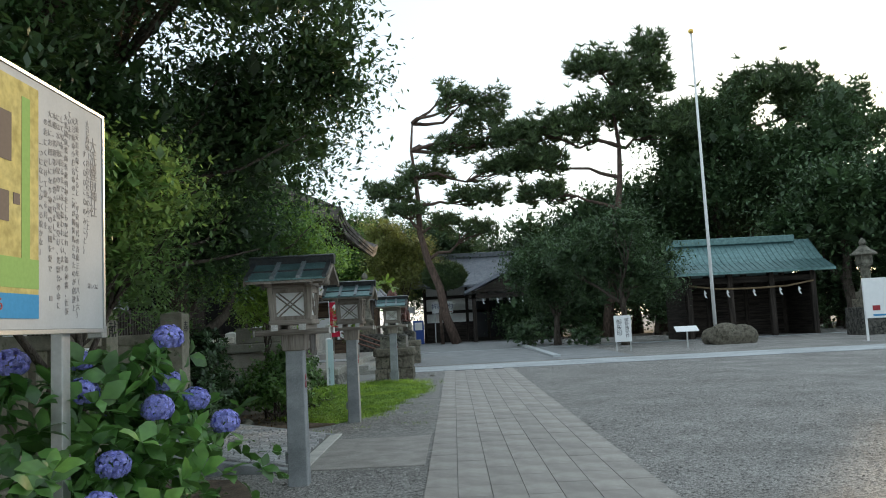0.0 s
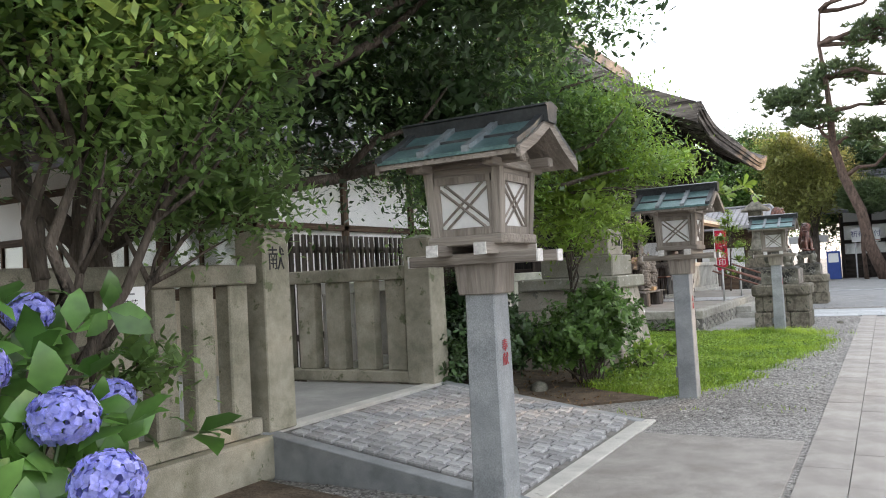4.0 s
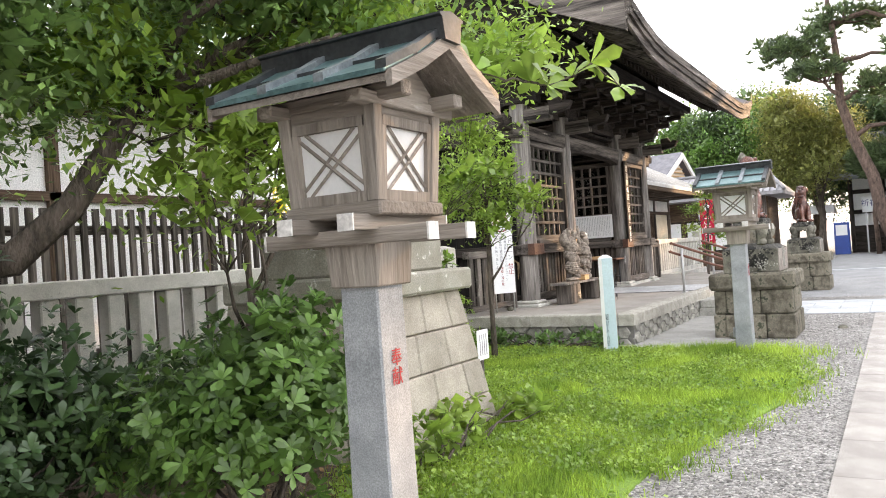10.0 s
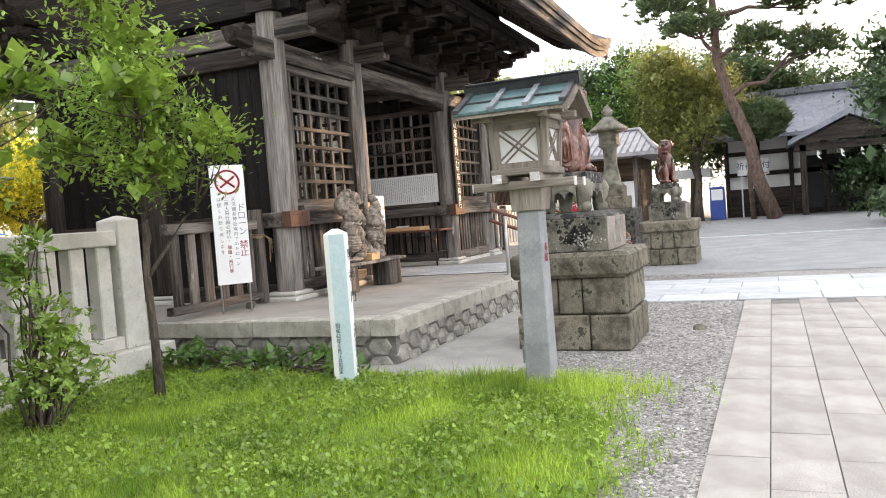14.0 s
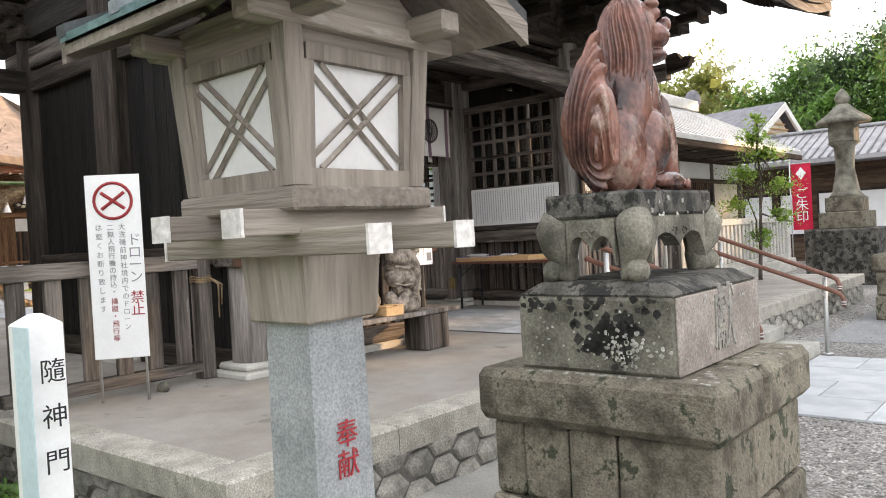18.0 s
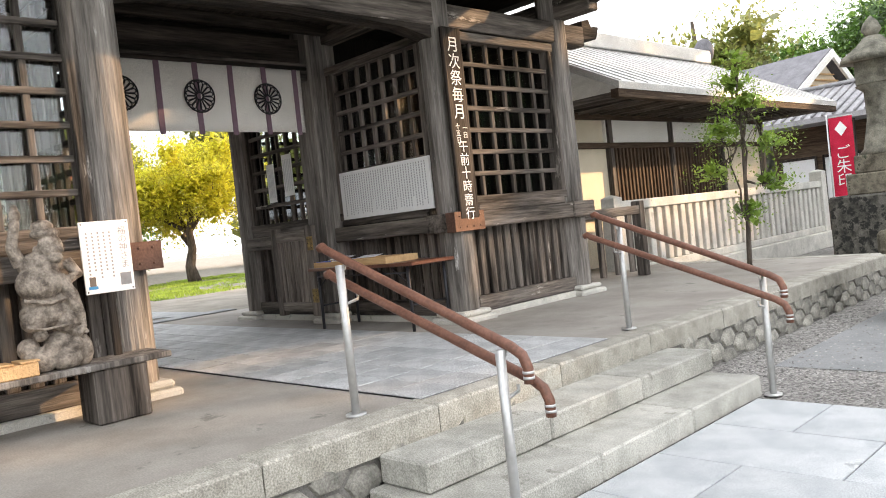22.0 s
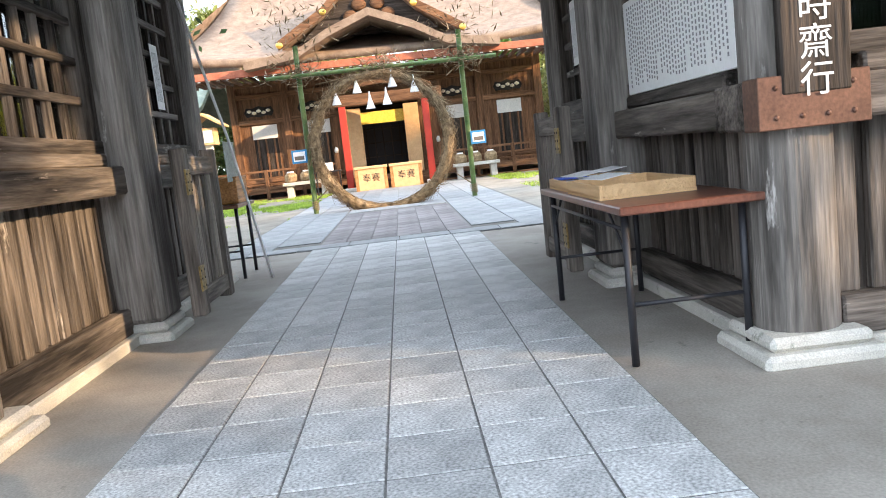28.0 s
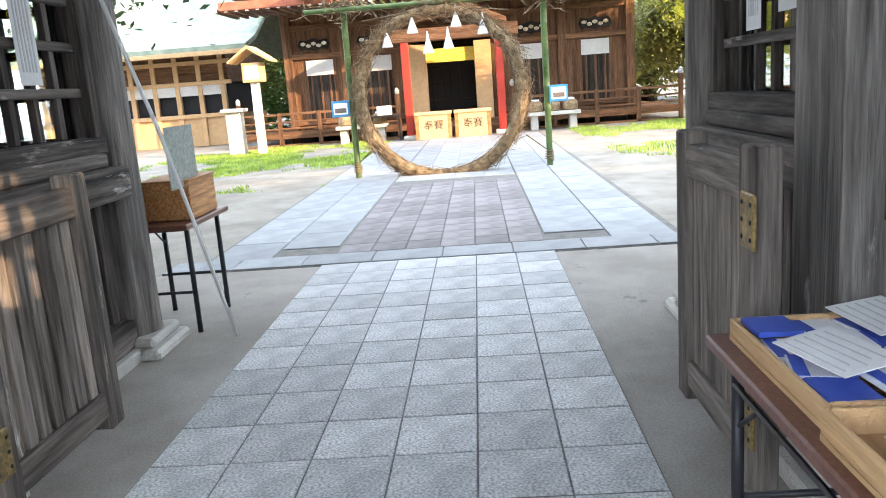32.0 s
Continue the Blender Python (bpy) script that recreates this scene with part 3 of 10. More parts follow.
LAWN = [(-1.25, 12.15), (-0.95, 12.75), (-0.62, 13.5), (-0.6, 14.6), (-0.35, 15.8), (-0.1, 16.9), (-0.05, 18.0), (-0.2, 19.0), (-0.65, 19.75), (-1.0, 20.05), (-1.7, 19.9), (-2.5, 20.25), (-5.3, 20.4), (-5.3, 16.2), (-2.6, 16.2), (-2.3, 14.0), (-2.2, 12.6)]
bed("lawn_soil", LAWN, 0.016, TURF, "green turf under the grass", "lawn")
bed("garden_soil", [(-1.25, 12.1), (-2.1, 12.55), (-2.3, 14.0), (-2.6, 16.2), (-5.3, 16.2), (-8.0, 16.2), (-8.0, 10.9), (-3.0, 10.9), (-1.9, 11.5)], 0.025, SOIL, "bare brown soil with leaf litter", "soil")
bed("hedge_soil", [(-0.9, 3.2), (-0.9, 6.2), (-1.6, 7.6), (-3.3, 7.9), (-6, 7.9), (-6, -3), (-1.2, -3)], 0.03, SOIL, "dark soil under the hydrangeas", "soil")
bm = bmesh.new()
box(bm, -3.6, -1.25, 19.95, 24.8, -0.05, 0.02)
solo("foot_paving", bm, CONC2, (-2.4, 22.0, 0), "worn concrete strip at the foot of the platform", "paving", kind="structure")

# platform of the gate
plat = thing("platform", -7.2, AX, 0, "raised gate platform with stone kerb and rubble sides", "platform", kind="structure")
bpart("core", CONC, plat, [(BX, FX - 0.2, 20.72, 33.48, -0.05, PZ - 0.005)], "brown-grey concrete floor", 0)
bpart("bed_joint", JOINT, plat, [(BX, FX - 0.03, 20.66, 33.54, -0.05, PZ - 0.17)], "dark mortar between rubble stones", 0)
tilebed = bpart("tile_bed", JOINTG, plat, [(BX, FX - 0.19, TY, TY + 1.955, PZ - 0.02, PZ + 0.003)], "", 0)

# stairs
stairs = thing("stairs", -1.9, AX, 0, "two pale stone steps up to the gate platform", "steps", kind="structure")
for z1, x1, y0, y1 in ((0.155, -1.69, 24.68, 27.66), (0.31, -2.08, 24.77, 27.74)):
    for k in range(3):
        w = (y1 - y0) / 3
        bpart("step_stone", STEPST, stairs, [(FX, x1, y0 + k * w + 0.004, y0 + (k + 1) * w - 0.004, 0 if z1 < 0.2 else 0.158, z1)], bevel=0.012)

# courtyard behind the gate, level with the platform
bm = bmesh.new()
box(bm, -110, BX, -10, 90, -0.3, PZ - 0.01)
solo("courtyard_ground", bm, SAND, (-40, 26, PZ - 0.01), "pale sandy courtyard ground", "ground", kind="structure")
# forecourt of the house beside the approach
FZ = 0.33
bm = bmesh.new()
box(bm, -12, -3.22, -4, 10.6, -0.05, FZ)
solo("house_forecourt", bm, CONC2, (-5, 8, FZ), "smooth grey concrete forecourt", "paving", kind="structure")

# sloping side approach: pavers on a ramp with a kerb
ramp = thing("side_ramp", -2.1, 9.4, 0, "sloping grey paver ramp with stone kerbs", "ramp", kind="structure")
bm = bmesh.new()
prism(bm, [(-3.22, 0), (-1.0, 0), (-1.0, 0.004), (-3.22, FZ - 0.02)], "y", 8.12, 10.82)
part("ramp_bed", bm, JOINT, ramp, "dark joint sand")
for y0, y1 in ((8.0, 8.14), (10.74, 10.88)):
    bm = bmesh.new()
    prism(bm, [(-3.22, -0.02), (-1.0, -0.02), (-1.0, 0.012), (-3.22, FZ + 0.012)], "y", y0, y1)
    part("ramp_kerb", bm, GRAN, ramp, bevel=0.006)
bpart("ramp_end", GRANP, ramp, [(-1.12, -0.96, 8.0, 10.88, -0.02, 0.02)], "pale end kerb flush with the ground")
bpart("approach_slab", PATHST, ramp, [(-0.955, 0.37, 8.03, 10.3, -0.02, 0.015)], "smooth beige paving in front of the ramp")
bpart("top_kerb", GRANP, ramp, [(-3.36, -3.2, 8.0, 10.88, 0, FZ + 0.01)])

# ---- the gate ----
gate = thing("shrine_gate", -6.85, AX, PZ, "large weathered unpainted wooden shrine gate with a tiled gable roof", "gate")
XF, XM, XB = -4.88, -6.85, -8.82
YI, YO = 1.72, 3.72
GX = -6.85
GT = 4.15
RY0, RY1 = AX - 5.35, AX + 5.35
EX, EZ, RZ = 4.5, 4.42, 8.0
def pillar(x, y, r, square=False):
    bpart("pillar_base", GRANP, gate, [(x - 0.25, x + 0.25, y - 0.25, y + 0.25, PZ - 0.02, PZ + 0.05), (x - 0.21, x + 0.21, y - 0.21, y + 0.21, PZ + 0.05, PZ + 0.11)], "pale granite base stone", 0.02)
    bm = bmesh.new()
    # outer pillars take the dark wood: eave shade put into their colour
    if square:
        taper(bm, x, y, PZ + 0.11, GT, r, r, r, r)
        bmesh.ops.bevel(bm, geom=bm.edges[:], offset=0.03, segments=1, affect="EDGES")
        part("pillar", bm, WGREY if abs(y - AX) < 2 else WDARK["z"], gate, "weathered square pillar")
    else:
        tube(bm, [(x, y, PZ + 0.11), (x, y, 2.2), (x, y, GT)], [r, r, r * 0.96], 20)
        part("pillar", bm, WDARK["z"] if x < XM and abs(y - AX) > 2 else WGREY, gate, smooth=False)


for x, sq in ((XF, False), (XM, True), (XB, False)):
    for dy in (-YO, -YI, YI, YO):
        pillar(x, AX + (dy if not sq or abs(dy) > 2 else dy * 0.94), 0.2 if sq else 0.17, sq)


def lattice_wall(along, a0, a1, fixed, out, nv=5, glassy=True, low=True, dark=False):
    """A bay between two pillars: slatted dado, ledge, and a lattice window above. along: axis of the wall; fixed: the other coordinate; out: the way it faces."""
    # dark: rear bays, with shade put into the wood's colour
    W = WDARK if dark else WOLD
    def bx(u0, u1, d0, d1, z0, z1):
        d0, d1 = sorted((fixed + out * d0, fixed + out * d1))
        return (u0, u1, d0, d1, z0, z1) if along == "x" else (d0, d1, u0, u1, z0, z1)
    ax = along
    # dado
    if low:
        bpart("sill_beam", W[ax], gate, [bx(a0, a1, -0.09, 0.1, PZ + 0.06, PZ + 0.22)], "grey weathered sill beam", 0.01)
        bpart("sill_stone", GRANP, gate, [bx(a0, a1, -0.1, 0.14, PZ - 0.02, PZ + 0.06)], "", 0.01)
        # dark backing puts the shade between the slats into its colour
        bpart("dado_back", WDARK["z"], gate, [bx(a0, a1, -0.05, -0.02, PZ + 0.22, 1.4)], "", 0)
        n = max(4, int((a1 - a0) / 0.135))
        for k in range(n):
            u = a0 + (k + 0.5) * (a1 - a0) / n
            bpart("dado_slat", W["z"], gate, [bx(u - 0.045, u + 0.045, -0.02, 0.025, PZ + 0.22, 1.4)], bevel=0.006)
    bpart("ledge_beam", W[ax], gate, [bx(a0, a1, -0.12, 0.2, 1.39, 1.56)], "thick weathered ledge beam", 0.012)
    bpart("ledge_rail", W[ax], gate, [bx(a0 + 0.1, a1 - 0.1, -0.1, 0.14, 1.562, 1.64)], "", 0.012)
    # window
    f = 0.09
    z0, z1 = 1.64, 3.44
    for u in (a0, a1 - f):
        bpart("window_stile", W["z"], gate, [bx(u, u + f, -0.05, 0.09, z0, z1)], "", 0.008)
    for z in (z0 - 0.005, z1 - f):
        bpart("window_rail", W[ax], gate, [bx(a0, a1, -0.05, 0.1, z, z + f)], "", 0.008)
    w0, w1, h0, h1 = a0 + f, a1 - f, z0 + f, z1 - f
    for k in range(1, nv + 1):
        u = w0 + (w1 - w0) * k / (nv + 1)
        bpart("lattice_bar", W["z"], gate, [bx(u - 0.024, u + 0.024, -0.01, 0.03, h0, h1)], bevel=0.004)
    for k in range(1, 7):
        z = h0 + (h1 - h0) * k / 7
        bpart("lattice_rail", W[ax], gate, [bx(w0, w1, 0.005, 0.045, z - 0.024, z + 0.024)], bevel=0.004)
    if glassy:
        pane = bpart("window_pane", GLASSD, gate, [bx(w0, w1, -0.035, -0.03, h0, h1)], "reflecting window glass", 0)
        pane.visible_shadow = False


for s in (-1, 1):
    lo, hi = sorted((AX + s * (YI + 0.15), AX + s * (YO - 0.15)))
    lattice_wall("y", lo, hi, XF, 1)
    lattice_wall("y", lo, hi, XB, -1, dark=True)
    lattice_wall("x", XM + 0.18, XF - 0.15, AX + s * YI, -s, 6)
    lattice_wall("x", XB + 0.15, XM - 0.18, AX + s * YI, -s, 6)
    # corner straps round the ledge ends, on inner and outer pillars
    for y in (AX + s * YI, AX + s * YO):
        bpart("ledge_end", WOLD["y"], gate, [(XF - 0.2, XF + 0.222, y - 0.21, y + 0.21, 1.38, 1.57)], "", 0.012)
        if y > AX + 3:
            continue
        bpart("bronze_strap", STRAP, gate, [(XF + 0.1, XF + 0.229, y - 0.218, y + 0.218, 1.375, 1.575)], "brown bronze strap with rivets", 0.004)
        for dy in (-0.15, -0.05, 0.05, 0.15):
            for z in (1.42, 1.53):
                bm = bmesh.new()
                blob(bm, (XF + 0.23, y + dy, z), (0.008, 0.012, 0.012), n=1)
                part("rivet", bm, STRAP, gate, smooth=True)
    # outer side walls: near-black planks, the dark under the gate put into their colour
    y = AX + s * YO
    n = 16
    for x0, x1 in ((XM + 0.15, XF - 0.15), (XB + 0.15, XM - 0.15)):
        n = 9
        for k in range(n):
            u0 = x0 + (x1 - x0) * k / n
            bpart("side_plank", WSHADE, gate, [(u0 + 0.004, u0 + (x1 - x0) / n - 0.004, y - 0.03, y + 0.03, PZ + 0.2, 3.9)], bevel=0.005)
        # side beams too are coloured dark for the shade under the eaves
        for w, z0, z1 in ((0.09, PZ, PZ + 0.2), (0.12, 1.4, 1.57), (0.11, 3.45, 3.68)):
            bpart("side_beam", WDARK["x"], gate, [(x0, x1, y - w, y + w, z0, z1)], bevel=0.01)

# inner room partitions and their ceilings, seen through the lattices
for s in (-1, 1):
    lo, hi = sorted((AX + s * YI, AX + s * YO))
    # back wall near black: the room's shade put into its colour
    bpart("room_back", WSHADE, gate, [(XM - 0.03, XM + 0.03, lo + 0.2, hi - 0.2, PZ + 0.1, 3.9)], "dark inner wall", 0)
    bpart("room_floor", WDARK["y"], gate, [(XM, XF - 0.12, lo + 0.1, hi - 0.1, 1.34, 1.38)], "", 0)

# lintels, tie beams with carved ends
bpart("tie_beam", WOLD["y"], gate, [(XF - 0.1, XF + 0.12, AX - YO - 0.5, AX + YO + 0.5, 3.46, 3.7)], "long weathered tie beam", 0.012)
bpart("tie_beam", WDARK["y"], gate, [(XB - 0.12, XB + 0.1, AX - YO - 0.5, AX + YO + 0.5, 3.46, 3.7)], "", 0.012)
for s in (-1, 1):
    for y in (AX + s * YI, AX + s * YO):
        bpart("cross_tie", WOLD["x"], gate, [(XB - 0.55, XF + 0.62, y - 0.1, y + 0.1, 3.72, 3.96)], "", 0.012)
    for y in (AX + s * YI, AX + s * YO):
        bm = bmesh.new()
        prism(bm, [(XF + 0.6, 3.8), (XF + 0.95, 3.86), (XF + 1.02, 4.0), (XF + 0.9, 4.02), (XF + 0.86, 3.95), (XF + 0.78, 4.1), (XF + 0.6, 4.08)], "y", y - 0.08, y + 0.08)
        part("beam_nose", bm, WDARK["x"], gate, "carved dark beam nose", 0.01)
    y = AX + s * (YO + 0.5)
    bm = bmesh.new()
    prism(bm, [(s * 0.0 + y, 3.55), (y + s * 0.3, 3.58), (y + s * 0.38, 3.74), (y + s * 0.26, 3.74), (y + s * 0.22, 3.68), (y + s * 0.16, 3.82), (y, 3.78)], "x", XF - 0.08, XF + 0.1)
    part("beam_nose", bm, WDARK["y"], gate, "carved dark beam nose", 0.01)
# rainbow beam over the passage, with carved panel
bm = bmesh.new()
prism(bm, [(AX - YI, 3.3), (AX - 1.2, 3.42), (AX, 3.46), (AX + 1.2, 3.42), (AX + YI, 3.3), (AX + YI, 3.62), (AX, 3.72), (AX - YI, 3.62)], "x", XF - 0.1, XF + 0.1)
part("rainbow_beam", bm, WDARK["y"], gate, "cambered dark beam over the passage", 0.012)
# ceiling and joists in a darker wood that holds the passage's shade
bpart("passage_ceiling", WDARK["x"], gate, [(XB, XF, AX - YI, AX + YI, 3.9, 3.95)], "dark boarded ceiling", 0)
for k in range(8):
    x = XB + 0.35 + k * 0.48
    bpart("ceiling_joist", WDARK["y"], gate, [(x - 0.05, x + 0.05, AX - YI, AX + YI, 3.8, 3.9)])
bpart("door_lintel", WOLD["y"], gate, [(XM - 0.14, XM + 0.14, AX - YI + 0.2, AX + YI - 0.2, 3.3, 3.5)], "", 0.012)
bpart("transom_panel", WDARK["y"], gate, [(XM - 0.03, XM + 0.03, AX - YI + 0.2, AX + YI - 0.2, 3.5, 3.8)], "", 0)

# bracket clusters under the eaves, their shade put into a darker wood
def bracket(x, y, sx):
    bm = bmesh.new()
    box(bm, x - 0.2, x + 0.2, y - 0.2, y + 0.2, 4.06, 4.2)
    for lvl, reach in ((4.2, 0.45), (4.36, 0.75), (4.52, 1.05)):
        box(bm, x - 0.25, x + sx * reach + 0.08, y - 0.07, y + 0.07, lvl, lvl + 0.12) if sx > 0 else box(bm, x + sx * reach - 0.08, x + 0.25, y - 0.07, y + 0.07, lvl, lvl + 0.12)
        box(bm, x - 0.07, x + 0.07, y - reach * 0.6, y + reach * 0.6, lvl, lvl + 0.12)
        for dx, dy in ((sx * reach, 0), (0, reach * 0.55), (0, -reach * 0.55)):
            taper(bm, x + dx, y + dy, lvl + 0.12, lvl + 0.2, 0.07, 0.07, 0.1, 0.1)
        box(bm, x + sx * reach - 0.06, x + sx * reach + 0.06, y - reach * 0.55, y + reach * 0.55, lvl + 0.18, lvl + 0.27)
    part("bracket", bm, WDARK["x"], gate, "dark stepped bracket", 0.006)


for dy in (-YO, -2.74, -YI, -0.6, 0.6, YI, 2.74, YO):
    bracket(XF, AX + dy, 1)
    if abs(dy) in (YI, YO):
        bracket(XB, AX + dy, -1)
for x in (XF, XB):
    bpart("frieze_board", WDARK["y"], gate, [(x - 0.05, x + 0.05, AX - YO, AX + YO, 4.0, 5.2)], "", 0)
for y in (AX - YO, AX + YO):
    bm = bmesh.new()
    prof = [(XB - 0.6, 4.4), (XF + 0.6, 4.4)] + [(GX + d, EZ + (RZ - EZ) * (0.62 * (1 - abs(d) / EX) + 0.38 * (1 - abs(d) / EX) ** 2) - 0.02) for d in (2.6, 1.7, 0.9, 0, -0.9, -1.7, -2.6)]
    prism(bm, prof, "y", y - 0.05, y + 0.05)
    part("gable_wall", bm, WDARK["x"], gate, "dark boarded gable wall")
    # near-black beam: shade under the gable put into its colour
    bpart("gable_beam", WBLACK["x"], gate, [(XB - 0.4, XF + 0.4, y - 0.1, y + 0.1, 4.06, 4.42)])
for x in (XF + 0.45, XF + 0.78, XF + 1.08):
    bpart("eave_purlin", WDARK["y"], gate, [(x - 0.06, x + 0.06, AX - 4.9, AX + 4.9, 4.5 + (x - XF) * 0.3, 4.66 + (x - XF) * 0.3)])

# roof: a curved gable with its ridge along the front
def roof_z(d):
    u = 1 - abs(d) / EX
    return EZ + (RZ - EZ) * (0.62 * u + 0.38 * u * u)

def roof_lift(y):
    return 0.32 * max(0, (abs(y - AX) - 3.2) / 2.15) ** 2

bm = bmesh.new()
nd, ny = 24, 16
for top in (0, 1):
    grid = []
    for i in range(nd + 1):
        d = -EX + 2 * EX * i / nd
        row = []
        for j in range(ny + 1):
            y = RY0 + (RY1 - RY0) * j / ny
            row.append(bm.verts.new((GX + d, y, roof_z(d) + roof_lift(y) * (abs(d) / EX) ** 2 + 0.22 * top)))
        grid.append(row)
    for i in range(nd):
        for j in range(ny):
            bm.faces.new((grid[i][j], grid[i + 1][j], grid[i + 1][j + 1], grid[i][j + 1]))
    if top:
        for i in range(nd):
            for j in (0, ny):
                bm.faces.new((low[i][j], low[i + 1][j], grid[i + 1][j], grid[i][j]))
        for j in range(ny):
            for i in (0, nd):
                bm.faces.new((low[i][j], low[i][j + 1], grid[i][j + 1], grid[i][j]))
    low = grid
roof = part("roof", bm, WDARK["x"], gate, "thick dark curved roof")
# roof covering: rows of tile ridges running down the slope
for j in range(54):
    y = RY0 + 0.1 + (RY1 - RY0 - 0.2) * j / 53
    for s in (-1, 1):
        bm = bmesh.new()
        tube(bm, [(GX + s * d, y, roof_z(d) + roof_lift(y) * (d / EX) ** 2 + 0.235) for d in (0.2, 1.3, 2.4, 3.5, 4.47)], 0.055, 6)
        part("roof_tile", bm, ROOF, roof, smooth=True)
bm = bmesh.new()
tube(bm, [(GX, RY0 - 0.1, RZ + 0.55), (GX, AX, RZ + 0.45), (GX, RY1 + 0.1, RZ + 0.55)], 0.16, 8)
box(bm, GX - 0.25, GX + 0.25, RY0, RY1, RZ + 0.1, RZ + 0.4)
part("roof_ridge", bm, ROOF, roof, "dark tiled ridge")
for s in (-1, 1):
    y = RY0 if s < 0 else RY1
    for sx in (-1, 1):
        bm = bmesh.new()
        pts = [(sx * d, roof_z(d) + roof_lift(y) * (d / EX) ** 2) for d in (0, 1.1, 2.2, 3.4, 4.5)]
        prism(bm, [(GX + x, z + 0.26) for x, z in pts] + [(GX + x, z - 0.2) for x, z in reversed(pts)], "y", y - 0.05, y + 0.05)
        part("barge_board", bm, WOLD["x"], roof, "weathered curved barge board")
# rafters in two tiers
for j in range(46):
    y = RY0 + 0.2 + (RY1 - RY0 - 0.4) * j / 45
    for tier, (da, db, drop) in enumerate(((1.9, 3.75, 0.2), (3.1, 4.42, 0.07))):
        bm = bmesh.new()
        za, zb = (roof_z(d) + roof_lift(y) * (d / EX) ** 2 - drop for d in (da, db))
        prism(bm, [(GX + da, za), (GX + db, zb), (GX + db, zb + 0.09), (GX + da, za + 0.09)], "y", y - 0.035, y + 0.035)
        part("rafter", bm, WOLD["x"] if tier else WDARK["x"], roof)
ys = [RY0 + (RY1 - RY0) * j / 16 for j in range(17)]
for lo, hi, out in ((-0.1, 0.03, 0.03), (0.034, 0.12, 0.07), (0.124, 0.26, 0.1)):
    bm = bmesh.new()
    edge = [(y, roof_z(EX) + roof_lift(y)) for y in ys]
    prism(bm, [(y, z + lo) for y, z in edge] + [(y, z + hi) for y, z in reversed(edge)], "x", GX + EX - 0.02, GX + EX + out)
    part("eave_board", bm, WOLD["y"], roof, "weathered layered eave edge")

# low door leaves, opened back along the passage, with brass hinges
for s in (-1, 1):
    y = AX + s * 1.2
    d = thing("low_door_leaf", -7.05, y, PZ, "weathered slatted low door leaf standing open in the gate", "door", "low door leaves")
    x0, x1 = -7.47, -6.65
    bpart("top_rail", WPEEL["x"], d, [(x0, x1, y - 0.035, y + 0.035, 1.46, 1.58)], "", 0.008)
    bpart("bottom_rail", WPEEL["x"], d, [(x0, x1, y - 0.035, y + 0.035, PZ + 0.17, PZ + 0.28)], "", 0.008)
    for x in (x0 + 0.05, x1 - 0.05):
        bpart("stile", WOLD["z"], d, [(x - 0.055, x + 0.055, y - 0.045, y + 0.045, PZ + 0.12, 1.63)], "", 0.008)
    for k in range(7):
        x = x0 + 0.15 + k * (x1 - x0 - 0.3) / 6
        bpart("slat", WPEEL["z"], d, [(x - 0.032, x + 0.032, y - 0.015, y + 0.015, PZ + 0.28, 1.46)], "", 0.004)
    for z in (0.74, 1.34):
        bpart("hinge", BRASS, d, [(x1 - 0.06, x1 + 0.05, y - s * 0.05 - 0.006, y - s * 0.05 + 0.006, z, z + 0.16)], "tarnished brass hinge", 0.004)
        for q in range(6):
            bm = bmesh.new()
            blob(bm, (x1 - 0.04 + (q % 2) * 0.07, y - s * 0.057, z + 0.03 + (q // 2) * 0.05), (0.008, 0.004, 0.008), n=1)
            part("nail_head", bm, INK, d)

